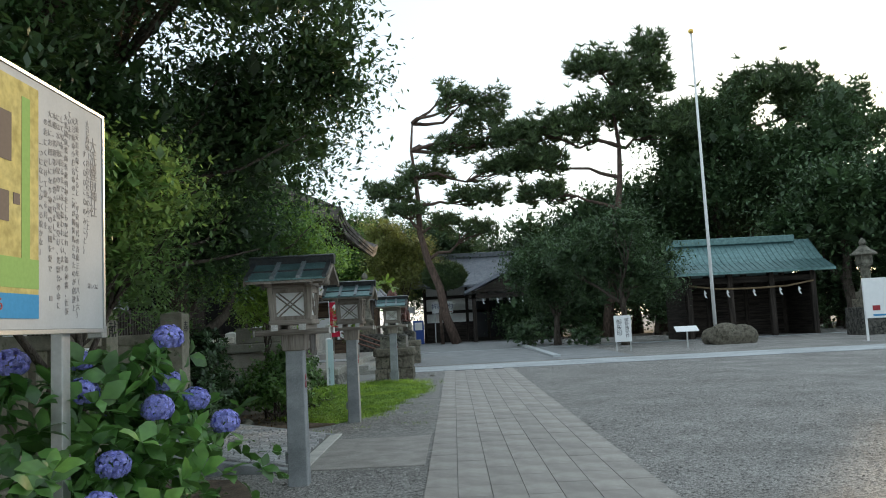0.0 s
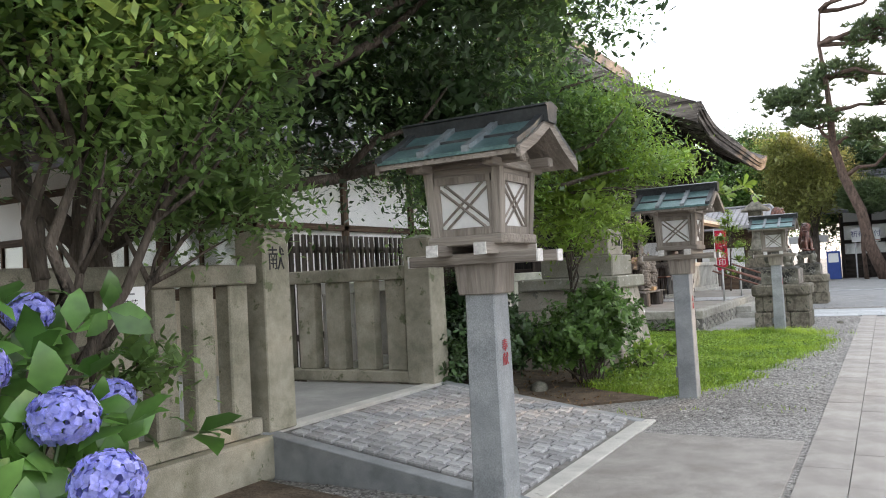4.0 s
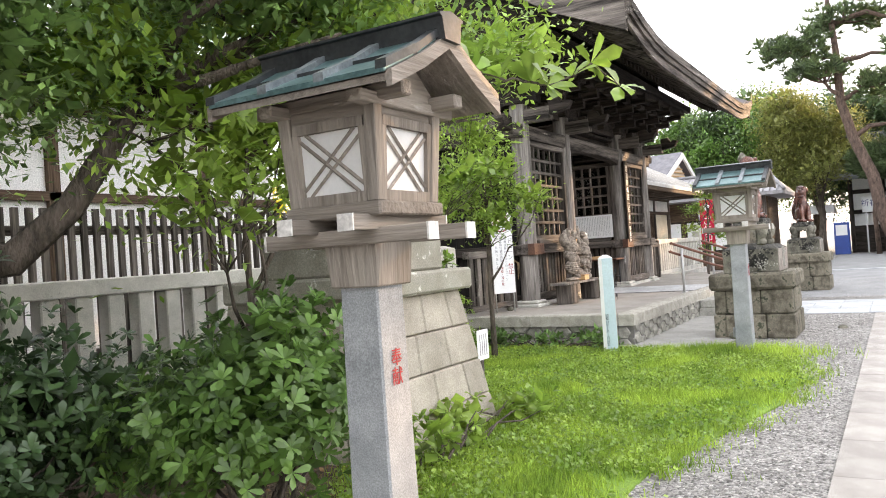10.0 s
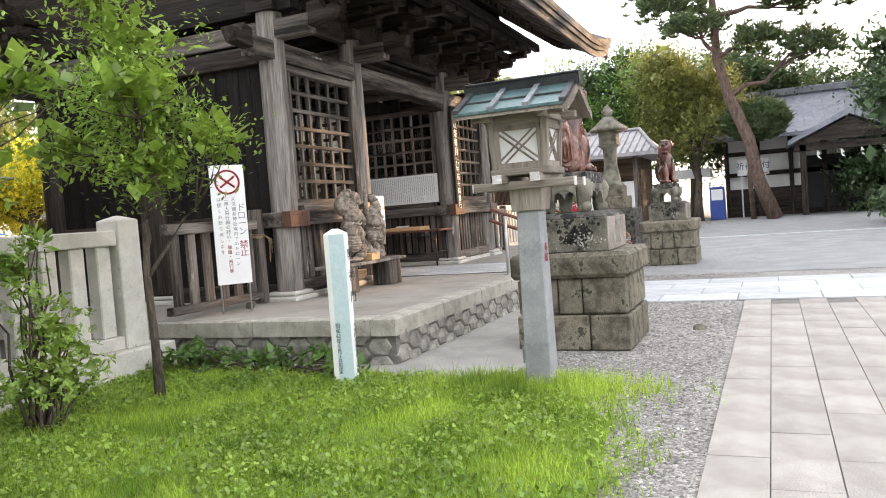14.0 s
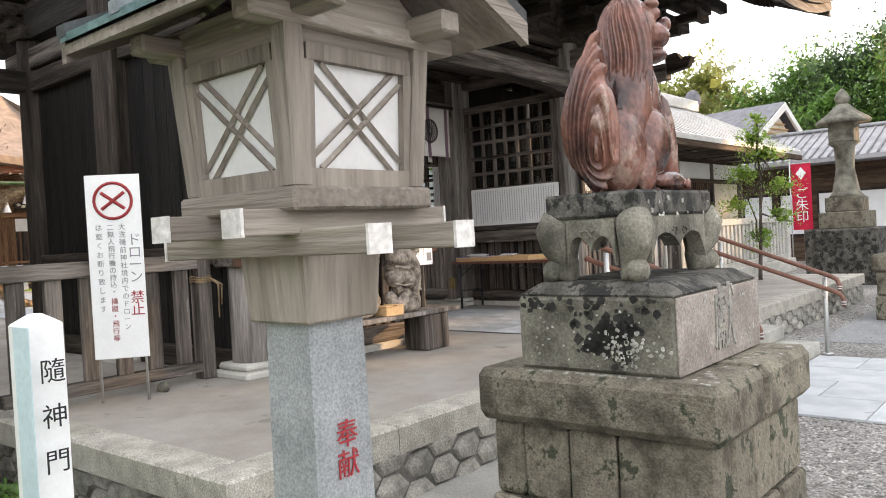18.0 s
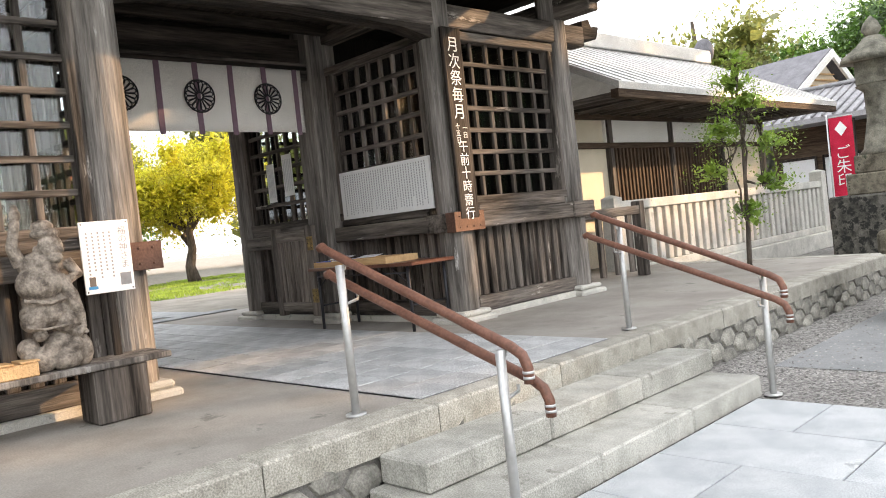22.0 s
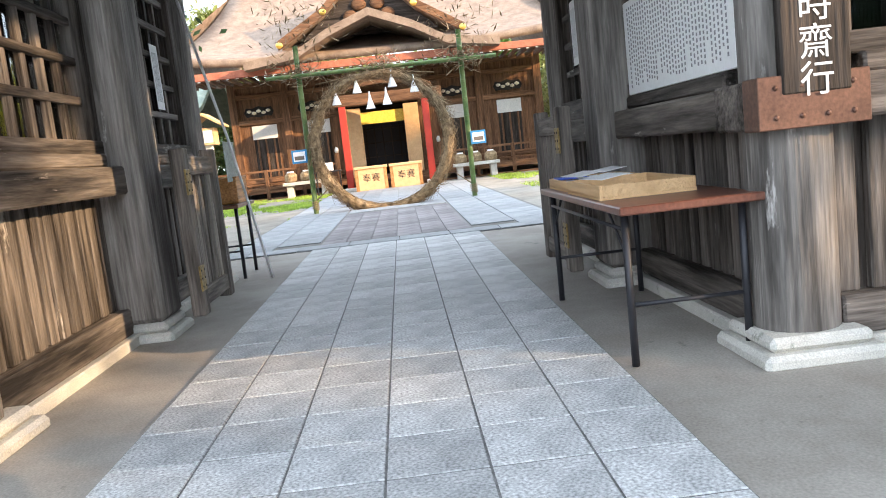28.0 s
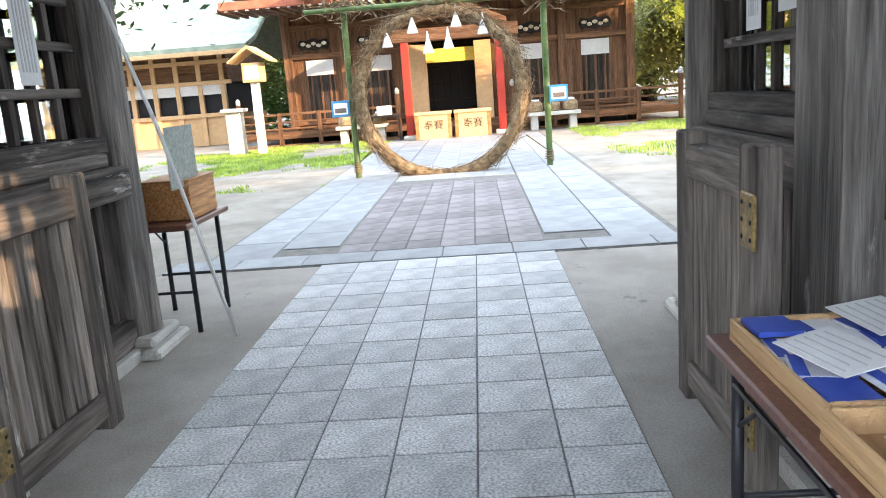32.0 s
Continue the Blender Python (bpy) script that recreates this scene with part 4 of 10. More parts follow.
# ---- offering lanterns along the approach ----
BEAMEND = mat("worn_white_end", (0.42, 0.4, 0.37), (0.62, 0.6, 0.57), 9, 60, 0.8, 0, 0.1)
def lantern(x, y):
    t = thing("wooden_lantern", x, y, 0, "wooden lantern with green copper roof on a granite post", "lantern", "lanterns along the approach")
    L = lambda n, m, boxes, label="", bev=0.004: bpart(n, m, t, boxes, label, bev, world_space=False)
    bm = bmesh.new()
    taper(bm, 0, 0, -0.05, 1.42, 0.1, 0.1, 0.088, 0.088)
    post = part("post", bm, GRAN, t, "grey granite post", 0.008, world_space=False)
    L("foot_plate", GRAN, [(-0.13, -0.09, -0.045, 0.045, 0.22, 0.34)])
    bm = bmesh.new()
    taper(bm, 0, 0, 1.36, 1.56, 0.114, 0.114, 0.126, 0.126)
    part("neck", bm, WLAMP["z"], t, "", 0.006, world_space=False)
    for s in (-1, 1):
        L("lower_beam", WLAMP["x"], [(-0.38, 0.38, s * 0.14 - 0.032, s * 0.14 + 0.032, 1.54, 1.615)])
        L("upper_beam", WLAMP["y"], [(s * 0.14 - 0.032, s * 0.14 + 0.032, -0.32, 0.32, 1.6, 1.672)])
        for e in (-1, 1):
            L("beam_end", BEAMEND, [(s * 0.14 - 0.034, s * 0.14 + 0.034, e * 0.323 - 0.004, e * 0.323 + 0.004, 1.598, 1.674)], "white painted beam end", 0)
            L("beam_end", BEAMEND, [(e * 0.383 - 0.004, e * 0.383 + 0.004, s * 0.14 - 0.034, s * 0.14 + 0.034, 1.538, 1.617)], "white painted beam end", 0)
    L("sill", WLAMP["x"], [(-0.222, 0.222, -0.222, 0.222, 1.665, 1.73)], "", 0.008)
    for sx in (-1, 1):
        for sy in (-1, 1):
            bm = bmesh.new()
            v = taper(bm, 0, 0, 1.73, 2.14, 0.026, 0.026, 0.026, 0.026)
            for i, w in enumerate(v):
                k = 0.182 if i < 4 else 0.205
                w.co.x += sx * k
                w.co.y += sy * k
            part("corner_post", bm, WLAMP["z"], t, "", 0.004, world_space=False)
    # panes with crossed bars on four sides
    for q in range(4):
        m = Matrix.Rotation(q * math.pi / 2, 4, "Z")
        def face(name, material, make, label=""):
            bm = bmesh.new()
            make(bm)
            bmesh.ops.transform(bm, matrix=m, verts=bm.verts[:])
            return part(name, bm, material, t, label, world_space=False)
        def quad(bm, u0, u1, z0, z1, d, th):
            v = taper(bm, 0, 0, 0, 1, 1, 1, 1, 1)
            pts = []
            for z in (z0, z1):
                lean = 0.182 + (z - 1.73) / 0.41 * 0.023
                for u, dd in ((u0, d), (u1, d), (u1, d + th), (u0, d + th)):
                    pts.append((lean + dd, u, z))
            for w, p in zip(v, pts):
                w.co = p
        pane = face("paper_pane", SHOJI, lambda bm: quad(bm, -0.165, 0.165, 1.77, 2.06, -0.008, 0.008), "white paper pane")
        for u0, u1, z0, z1, th in ((-0.165, 0.165, 1.73, 1.775, 0.03), (-0.165, 0.165, 2.035, 2.075, 0.03), (-0.17, -0.142, 1.775, 2.035, 0.028), (0.142, 0.17, 1.775, 2.035, 0.028)):
            face("pane_frame", WLAMP["z"], lambda bm: quad(bm, u0, u1, z0, z1, -0.01, th))
        for sg in (-1, 1):
            for off in (-0.021, 0.021):
                # each diagonal is a pair of bars, cut off where they meet the frame
                ya, za = -0.142, 1.775
                yb, zb = 0.142, 2.035
                k = abs(off) / 0.284 * 0.26 * 1.36
                if off > 0:
                    za, yb = za + k, yb - k * 1.09
                else:
                    ya, zb = ya + k * 1.09, zb - k
                lean = lambda z: 0.188 + (z - 1.73) / 0.41 * 0.023
                ends = [Vector((lean(za) - 0.002, sg * ya, za)), Vector((lean(zb) - 0.002, sg * yb, zb))]
                face("crossed_bar", WLAMP["z"], lambda bm: tube(bm, ends, 0.008, 4))
        face("upper_panel", WLAMP["y"] if q % 2 == 0 else WLAMP["x"], lambda bm: quad(bm, -0.2, 0.2, 2.075, 2.16, -0.01, 0.015))
    for s in (-1, 1):
        L("plate_beam", WLAMP["x"], [(-0.345, 0.345, s * 0.185 - 0.032, s * 0.185 + 0.032, 2.13, 2.19)], "", 0.006)
        L("tie_beam", WLAMP["y"], [(s * 0.205 - 0.032, s * 0.205 + 0.032, -0.32, 0.32, 2.11, 2.16)], "", 0.006)
        bm = bmesh.new()
        prism(bm, [(-0.22, 2.16), (0.22, 2.16), (0, 2.36)], "x", s * 0.205 - 0.02, s * 0.205 + 0.02)
        part("gable_board", bm, WLAMP["y"], t, world_space=False)
    # roof: two slopes, battens and ridge box
    roof_pts = [(0.0, 2.385), (0.185, 2.27), (0.395, 2.165)]
    for s in (-1, 1):
        bm = bmesh.new()
        prism(bm, [(s * u, z) for u, z in roof_pts] + [(s * u, z - 0.028) for u, z in reversed(roof_pts)], "x", -0.41, 0.41)
        part("roof_board", bm, WLAMP["y"], t, "", world_space=False)
        bm = bmesh.new()
        prism(bm, [(s * (u + 0.012), z + 0.024) for u, z in roof_pts] + [(s * (u + 0.012), z + 0.002) for u, z in reversed(roof_pts)], "x", -0.4, 0.4)
        slope = part("roof_sheet", bm, COPPER, t, "green copper roof sheet", world_space=False)
        for k in range(4):
            xx = -0.39 + k * 0.26
            bm = bmesh.new()
            prism(bm, [(s * (u + 0.014), z + 0.05) for u, z in roof_pts] + [(s * (u + 0.014), z + 0.016) for u, z in reversed(roof_pts)], "x", xx - 0.022, xx + 0.022)
            part("batten", bm, BATTEN if k % 3 else DARKMET, t, world_space=False)
        bm = bmesh.new()
        prism(bm, [(s * 0.2, 2.3), (s * 0.235, 2.29), (s * 0.235, 2.268), (s * 0.2, 2.275)], "x", -0.405, 0.405)
        part("roof_lap", bm, DARKMET, t, world_space=False)
        for e in (-1, 1):
            bm = bmesh.new()
            prism(bm, [(s * u, z + 0.012) for u, z in roof_pts] + [(s * u, z - 0.05) for u, z in reversed(roof_pts)], "x", e * 0.41 - 0.012, e * 0.41 + 0.012)
            part("barge_board", bm, WLAMP["y"], t, world_space=False)
    bm = bmesh.new()
    prism(bm, [(-0.055, 2.36), (0.055, 2.36), (0.07, 2.45), (0.085, 2.455), (0.085, 2.465), (0, 2.485), (-0.085, 2.465), (-0.085, 2.455), (-0.07, 2.45)], "x", -0.44, 0.44)
    part("ridge", bm, DARKMET, t, "dark ridge cover", world_space=False)
    return t


def squat(ob, drop=0.0):
    """Lowers the lantern's box and roof to their true height."""
    for c in ob.children:
        base = drop + c.location.z
        for v in c.data.vertices:
            z = v.co.z + base
            v.co.z -= 0.2 * min(max(z - 1.45, 0), 0.28) + 0.1 * min(max(z - 1.73, 0), 0.38) + 0.11 * max(z - 2.11, 0)
        squat(c, base)


lamps = [lantern(-0.88, 7.31)]
squat(lamps[0])
letters("donor_text", "奉\n献", 0.074, REDINK, lamps[0], (-0.88 + 0.096, 7.31, 1.04), (1, 0, 0), 0.001)
lamps.append(copy_thing(lamps[0], pose(-0.95, 12.3, 0)))
lamps.append(copy_thing(lamps[0], pose(-0.85, 19.84, 0)))

# ---- guardian lion-dog pedestals ----
def pedestal(name, x, y, label):
    t = thing(name, x, y, 0, label, "pedestal", "lion-dog pedestals")
    rng = np.random.default_rng(5)
    z = 0.0
    for row in range(2):
        h = 0.33
        half0 = 0.605 - row * 0.02
        for side in range(4):
            cuts = [-1.0, -0.36 + 0.12 * row, 0.3 - 0.1 * row, 1.0]
            for k in range(3):
                bm = bmesh.new()
                a0, a1 = cuts[k] * half0, cuts[k + 1] * half0
                d1, d0 = half0 + rng.uniform(-0.006, 0.006), half0 - 0.18
                if k == 0:
                    a0 += 0.18
                box(bm, a0 + 0.006, a1 - 0.006, -d1, -d0, z + 0.004, z + h - 0.006)
                bmesh.ops.transform(bm, matrix=Matrix.Rotation(side * math.pi / 2, 4, "Z"), verts=bm.verts[:])
                part("base_block", bm, PEDST, t, "", 0.016, world_space=False)
        z += h
    bpart("base_core", JOINT, t, [(-0.48, 0.48, -0.48, 0.48, 0, 0.66)], "", 0, world_space=False)
    for a, b in ((-0.64, -0.1), (-0.092, 0.64)):
        bm = bmesh.new()
        box(bm, -0.64, 0.64, a, b, 0.66, 0.885)
        part("cap_slab", bm, PEDST, t, "", 0.035, world_space=False)
    bpart("name_block", PEDST2, t, [(-0.415, 0.408, -0.54, 0.54, 0.885, 1.195)], "dark grey-green block with lichen spots", 0.015, world_space=False)
    # plate added over the block to give its +x face a paler colour
    bpart("name_face", PEDFACE, t, [(0.408, 0.418, -0.532, 0.532, 0.89, 1.19)], "thin paler pinkish plate on one face, with a carved character", 0.004, world_space=False)
    bm = bmesh.new()
    taper(bm, 0, 0, 1.195, 1.25, 0.418, 0.543, 0.32, 0.46)
    part("sloped_top", bm, PEDTOP, t, "sloping top blotched black and white", 0.012, world_space=False)
    # stain and lichen flecks on the weathered faces
    bm = bmesh.new()
    def fleck(u, v, axis, at, r):
        pts = [(u + r * (1 + rng.uniform(-0.4, 0.4)) * math.cos(a), v + r * (0.8 + rng.uniform(-0.35, 0.35)) * math.sin(a)) for a in (i * math.tau / 7 for i in range(7))]
        prism(bm, pts, axis, at - 0.001, at + 0.003)
    for i in range(110):
        fleck(rng.normal(0.06, 0.075), rng.normal(1.035, 0.042), "y", -0.5425, rng.uniform(0.01, 0.03))
    for i in range(40):
        fleck(rng.uniform(-0.38, 0.38), rng.uniform(1.12, 1.19), "y", -0.5425, rng.uniform(0.008, 0.022))
    part("black_stain", bm, BLACKL, t, "black lichen stain", world_space=False, kind="stuff")
    bm = bmesh.new()
    for i in range(75):
        fleck(rng.normal(0.16, 0.085), rng.normal(0.995, 0.045), "y", -0.544, rng.uniform(0.004, 0.013))
    for i in range(36):
        fleck(rng.uniform(-0.38, 0.38), rng.uniform(0.91, 1.17), "y", -0.5425, rng.uniform(0.002, 0.007))
    for i in range(26):
        fleck(rng.uniform(-0.52, 0.5), rng.choice([rng.uniform(0.91, 1.0), rng.uniform(1.13, 1.18)]), "x", 0.4185, rng.uniform(0.004, 0.014))
    for i in range(30):
        u = rng.uniform(-0.4, 0.4)
        fleck(u, rng.uniform(-0.6, -0.56), "z", 0.885, rng.uniform(0.004, 0.016))
        fleck(rng.uniform(0.44, 0.62), rng.uniform(-0.6, 0.5), "z", 0.885, rng.uniform(0.004, 0.018))
    for i in range(14):
        fleck(rng.uniform(-0.4, 0.4), rng.uniform(1.5, 1.6), "x", 0.216, rng.uniform(0.005, 0.014))
    part("lichen_flecks", bm, WHITEL, t, "pale lichen flecks", world_space=False, kind="stuff")
    # footed stand with scrolled legs
    hx, hy, sh = 0.25, 0.45, -0.035
    for sx in (-1, 1):
        for sy in (-1, 1):
            bm = bmesh.new()
            cx, cy = sx * (hx - 0.06) + sh, sy * (hy - 0.06)
            dx_, dy_ = sx * 0.7, sy * 0.7
            path = [(cx + dx_ * o, cy + dy_ * o, zz) for o, zz in ((0.02, 1.5), (0.05, 1.455), (0.035, 1.41), (0.0, 1.36), (-0.015, 1.32), (0.0, 1.275), (0.012, 1.25))]
            tube(bm, path, [0.084, 0.09, 0.082, 0.068, 0.062, 0.066, 0.064], 14)
            blob(bm, (cx + dx_ * 0.055, cy + dy_ * 0.055, 1.292), (0.056, 0.056, 0.05), n=3)
            part("stand_foot", bm, PEDST2, t, "scrolled stone foot", smooth=True, world_space=False)
    for axis, half, off in (("y", hx - 0.12, hy - 0.03), ("x", hy - 0.12, hx - 0.03)):
        for s in (-1, 1):
            lo, hi = sorted((s * (off - 0.05), s * (off + 0.035)))
            bm = bmesh.new()
            low_ = []
            for i in range(25):
                u = -1 + i / 12
                low_.append((u * half, 1.375 + 0.06 * abs(math.sin(u * math.pi)) ** 0.7 - 0.06 * max(0, abs(u) - 0.8) * 5))
            prism(bm, low_ + [(half, 1.505), (-half, 1.505)], axis, lo, hi)
            for q in (-1, 1):
                tube(bm, [((q * half * 0.16 + (0.03 - 0.003 * i) * math.cos(i * 0.75) * q, s * (off + 0.037), 1.44 + (0.024 - 0.002 * i) * math.sin(i * 0.75)) if axis == "y" else (s * (off + 0.037), q * half * 0.16 + (0.03 - 0.003 * i) * math.cos(i * 0.75) * q, 1.44 + (0.024 - 0.002 * i) * math.sin(i * 0.75))) for i in range(8)], 0.006, 5)
            bmesh.ops.translate(bm, vec=(sh, 0, 0), verts=bm.verts[:])
            part("stand_apron", bm, PEDST2, t, "scalloped stone apron with scrolls", world_space=False)
    bpart("stand_collar", PEDST2, t, [(-hx + 0.015 + sh, hx - 0.015 + sh, -hy + 0.015, hy - 0.015, 1.49, 1.512)], "", 0.004, world_space=False)
    bpart("stand_top", PEDTOP, t, [(-hx + sh, hx + sh, -hy, hy, 1.51, 1.615)], "dark slab with pale and black stains", 0.012, world_space=False)
    return t


PX, PY = -0.985, 21.95
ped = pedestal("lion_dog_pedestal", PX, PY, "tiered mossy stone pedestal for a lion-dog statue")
ped.scale = (0.9, 0.9, 1.05)
letters("carved_text", "獻", 0.3, RUBBLE, ped, (PX + 0.419, PY + 0.02, 1.05), (1, 0, 0), 0.006)
QX, QY = -1.2, 31.3
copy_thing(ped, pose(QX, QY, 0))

def groove(bm, verts, amp, wave):
    """Carves strands into a shape: each point moves along its normal by a wave of its place."""
    bm.normal_update()
    for v, n in [(v, v.normal.copy()) for v in verts]:
        v.co += n * amp * wave(v.co)


def lion_dog(x, y, turn):
    """A seated lion-dog; it faces +x here, its tail at -x, and is turned below."""
    bm = bmesh.new()
    # rump, back, chest
    blob(bm, (-0.13, 0, 1.8), (0.2, 0.165, 0.2), (0, -20, 0), 3)
    blob(bm, (-0.02, 0, 1.98), (0.17, 0.155, 0.3), (0, 10, 0), 3)
    blob(bm, (0.12, 0, 2.0), (0.14, 0.14, 0.24), (0, 0, 0), 3)
    for s in (-1, 1):
        blob(bm, (0.07, s * 0.125, 1.83), (0.135, 0.085, 0.145), (0, 25, 0), 3)
        blob(bm, (-0.03, s * 0.13, 1.72), (0.07, 0.06, 0.13), (0, 15, 0), 2)
        blob(bm, (0.15, s * 0.17, 1.66), (0.16, 0.06, 0.045))
        blob(bm, (0.27, s * 0.1, 1.82), (0.065, 0.065, 0.24), (0, -8, 0))
        blob(bm, (0.33, s * 0.1, 1.65), (0.1, 0.075, 0.045))
        for k in range(3):
            blob(bm, (0.4, s * 0.1 + (k - 1) * 0.045, 1.645), (0.035, 0.024, 0.034), n=1)
            blob(bm, (0.3, s * 0.175 + (k - 1) * 0.036, 1.645), (0.034, 0.021, 0.03), n=1)
    # head turned to the visitors
    hb = bmesh.new()
    blob(hb, (0.0, 0, 0), (0.15, 0.15, 0.14), n=3)
    blob(hb, (0.13, 0, -0.03), (0.1, 0.115, 0.065))
    blob(hb, (0.12, 0, -0.115), (0.09, 0.1, 0.035))
    blob(hb, (0.2, 0, 0.02), (0.04, 0.065, 0.04))
    for s in (-1, 1):
        blob(hb, (0.11, s * 0.07, 0.06), (0.045, 0.036, 0.03))
        blob(hb, (0.09, s * 0.08, 0.1), (0.055, 0.045, 0.022))
        blob(hb, (-0.02, s * 0.15, 0.05), (0.045, 0.026, 0.08), (s * 25, 0, 0))
    bmesh.ops.rotate(hb, cent=(0, 0, 0), matrix=Matrix.Rotation(radians(-40), 3, "Z"), verts=hb.verts[:])
    bmesh.ops.translate(hb, vec=(0.1, 0, 2.34), verts=hb.verts[:])
    tmp = bpy.data.meshes.new("head")
    hb.to_mesh(tmp)
    hb.free()
    bm.from_mesh(tmp)
    bpy.data.meshes.remove(tmp)
    # mane: a hanging mass with waving grooves, its locks ending at uneven heights
    mane = blob(bm, (0.0, 0, 2.28), (0.15, 0.15, 0.2), (0, 8, 0), 5)
    for v in mane:
        low_ = max(0, 2.29 - v.co.z)
        ang = math.atan2(v.co.y, -v.co.x - 0.02)
        v.co.z -= low_ * (0.9 + 0.45 * math.sin(6 * ang + 0.6))
        v.co.x *= 1 + 0.55 * low_
        v.co.y *= 1 + 0.75 * low_
    groove(bm, mane, 0.015, lambda p: math.sin(20 * math.atan2(p.y, -p.x - 0.02) + 2.2 * math.sin(15 * p.z)))
    # flame tail, its strands running round a curl at the root and up to the point
    tail = blob(bm, (0, 0, 0), (1, 1, 1), n=6)
    for v in tail:
        u = (v.co.z + 1) / 2
        wide = math.sin(math.pi * min(1.0, u * 1.15 + 0.02) ** 0.62) ** 0.8 if u < 0.85 else math.sin(math.pi * min(1.0, 0.85 * 1.15 + 0.02) ** 0.62) ** 0.8 * (1 - u) / 0.15
        v.co = Vector((-0.33 + v.co.x * 0.1 * (1 - 0.3 * u) - 0.05 * math.sin(math.pi * u), v.co.y * 0.18 * (0.35 + 0.65 * wide) + 0.02 * math.sin(4 * u), 1.625 + 0.67 * u))
    def strands(p):
        dy, dz = p.y + 0.05, p.z - 1.76
        d = math.hypot(dy * 1.25 + 0.15 * max(0, dz), dz * (1.0 if dz < 0 else 0.33))
        return math.sin(d * math.tau / 0.038 + 0.5 * math.sin(9 * p.z))
    groove(bm, tail, 0.014, strands)
    bmesh.ops.rotate(bm, cent=(0, 0, 0), matrix=Matrix.Rotation(radians(turn), 3, "Z"), verts=bm.verts[:])
    bmesh.ops.translate(bm, vec=(x, y, 0), verts=bm.verts[:])
    ob = solo("lion_dog_statue", bm, KOMA, (x, y, 1.615), "reddish-brown glazed lion-dog statue seated on its pedestal", "statue", smooth=True, group="lion-dog statues")
    rm = ob.modifiers.new("melt", "REMESH")
    rm.mode, rm.voxel_size, rm.use_smooth_shade = "VOXEL", 0.005, True
    sm = ob.modifiers.new("soften", "SMOOTH")
    sm.iterations = 1
    ob.location.z, ob.scale = 1.696, (0.8, 0.8, 1.07)
    return ob


lion_dog(PX - 0.03, PY, 86)
lion_dog(QX - 0.03, QY, -62)

# ---- stone fences, posts and board beside the approach ----
def stone_fence(name, along, a0, a1, fixed, z0, ztop, gap, width, material, label, base=0.0):
    t = thing(name, *((a0 + a1) / 2, fixed, base) if along == "x" else (fixed, (a0 + a1) / 2, base), label, "fence")
    def bx(u0, u1, h, za, zb):
        return (u0, u1, fixed - h, fixed + h, za, zb) if along == "x" else (fixed - h, fixed + h, u0, u1, za, zb)
    bpart("top_rail", material, t, [bx(a0, a1, 0.11, ztop - 0.15, ztop)], "", 0.012)
    bpart("bottom_rail", material, t, [bx(a0, a1, 0.11, z0, z0 + 0.13)], "", 0.012)
    n = int((a1 - a0) / gap)
    for k in range(n):
        u = a0 + (k + 0.5) * (a1 - a0) / n
        bpart("baluster", material, t, [bx(u - width / 2, u + width / 2, 0.075, z0 + 0.13, ztop - 0.15)], "", 0.012)
    return t


def stone_post(x, y, z0, z1, half, material, text, label):
    t = thing("stone_post", x, y, z0, label, "post", "gateway posts")
    bm = bmesh.new()
    taper(bm, x, y, z0, z1 - 0.03, half * 1.04, half * 1.04, half, half)
    taper(bm, x, y, z1 - 0.03, z1 + 0.015, half, half, half * 0.15, half * 0.15)
    part("shaft", bm, material, t, "", 0.01)
    if text:
        letters("carved_text", text, 0.2, INK, t, (x + half * 1.01, y, z1 - 0.25), (1, 0, 0), 0.002)
    return t


bm = bmesh.new()
box(bm, -3.54, -3.1, -3, 8.05, 0, FZ)
solo("fence_kerb", bm, POSTST, (-3.2, 3, 0), "mossy stone kerb under the fence", "kerb", 0.02, kind="structure")
stone_fence("stone_fence", "y", -2.0, 8.03, -3.33, FZ, 1.64, 0.345, 0.2, POSTST, "mossy cut-stone fence beside the approach", FZ)
stone_fence("stone_fence", "x", -6.05, -3.52, 10.79, FZ, 1.62, 0.37, 0.26, POSTST, "dark weathered cut-stone fence wing", FZ)
stone_post(-3.33, 8.21, FZ, 1.92, 0.15, POSTST, "献", "mossy square stone gateway post with carved character")
stone_post(-3.38, 10.79, FZ, 1.93, 0.16, POSTST, "奉", "grey square stone gateway post with carved character")
stone_post(-6.15, 10.79, FZ, 1.75, 0.12, POSTST, "", "smaller dark stone fence post")
bm = bmesh.new()
box(bm, -5.45, -4.95, 11.2, 20.5, 0, 0.3)
solo("garden_fence_kerb", bm, GRANP, (-5.2, 16, 0), "pale stone kerb under the garden fence", "kerb", 0.015, kind="structure")
stone_fence("garden_fence", "y", 11.3, 19.98, -5.2, 0.3, 1.47, 0.3, 0.17, GRANP, "pale granite garden fence of square balusters", 0.3)
stone_post(-5.2, 20.1, 0.3, 1.6, 0.14, GRANP, "", "pale granite fence end post")
# tall dark picket screen behind the garden fence
t = thing("picket_screen", -5.9, 14.5, 0, "tall weathered wooden picket screen behind the stone fence", "fence")
for k in range(46):
    y = 11.4 + k * 0.135
    bpart("picket", WOLD["z"], t, [(-5.92, -5.88, y - 0.03, y + 0.03, 0.1, 2.15)], "", 0)
for z in (0.7, 1.9):
    bpart("picket_rail", WOLD["y"], t, [(-5.97, -5.92, 11.3, 17.7, z, z + 0.09)])

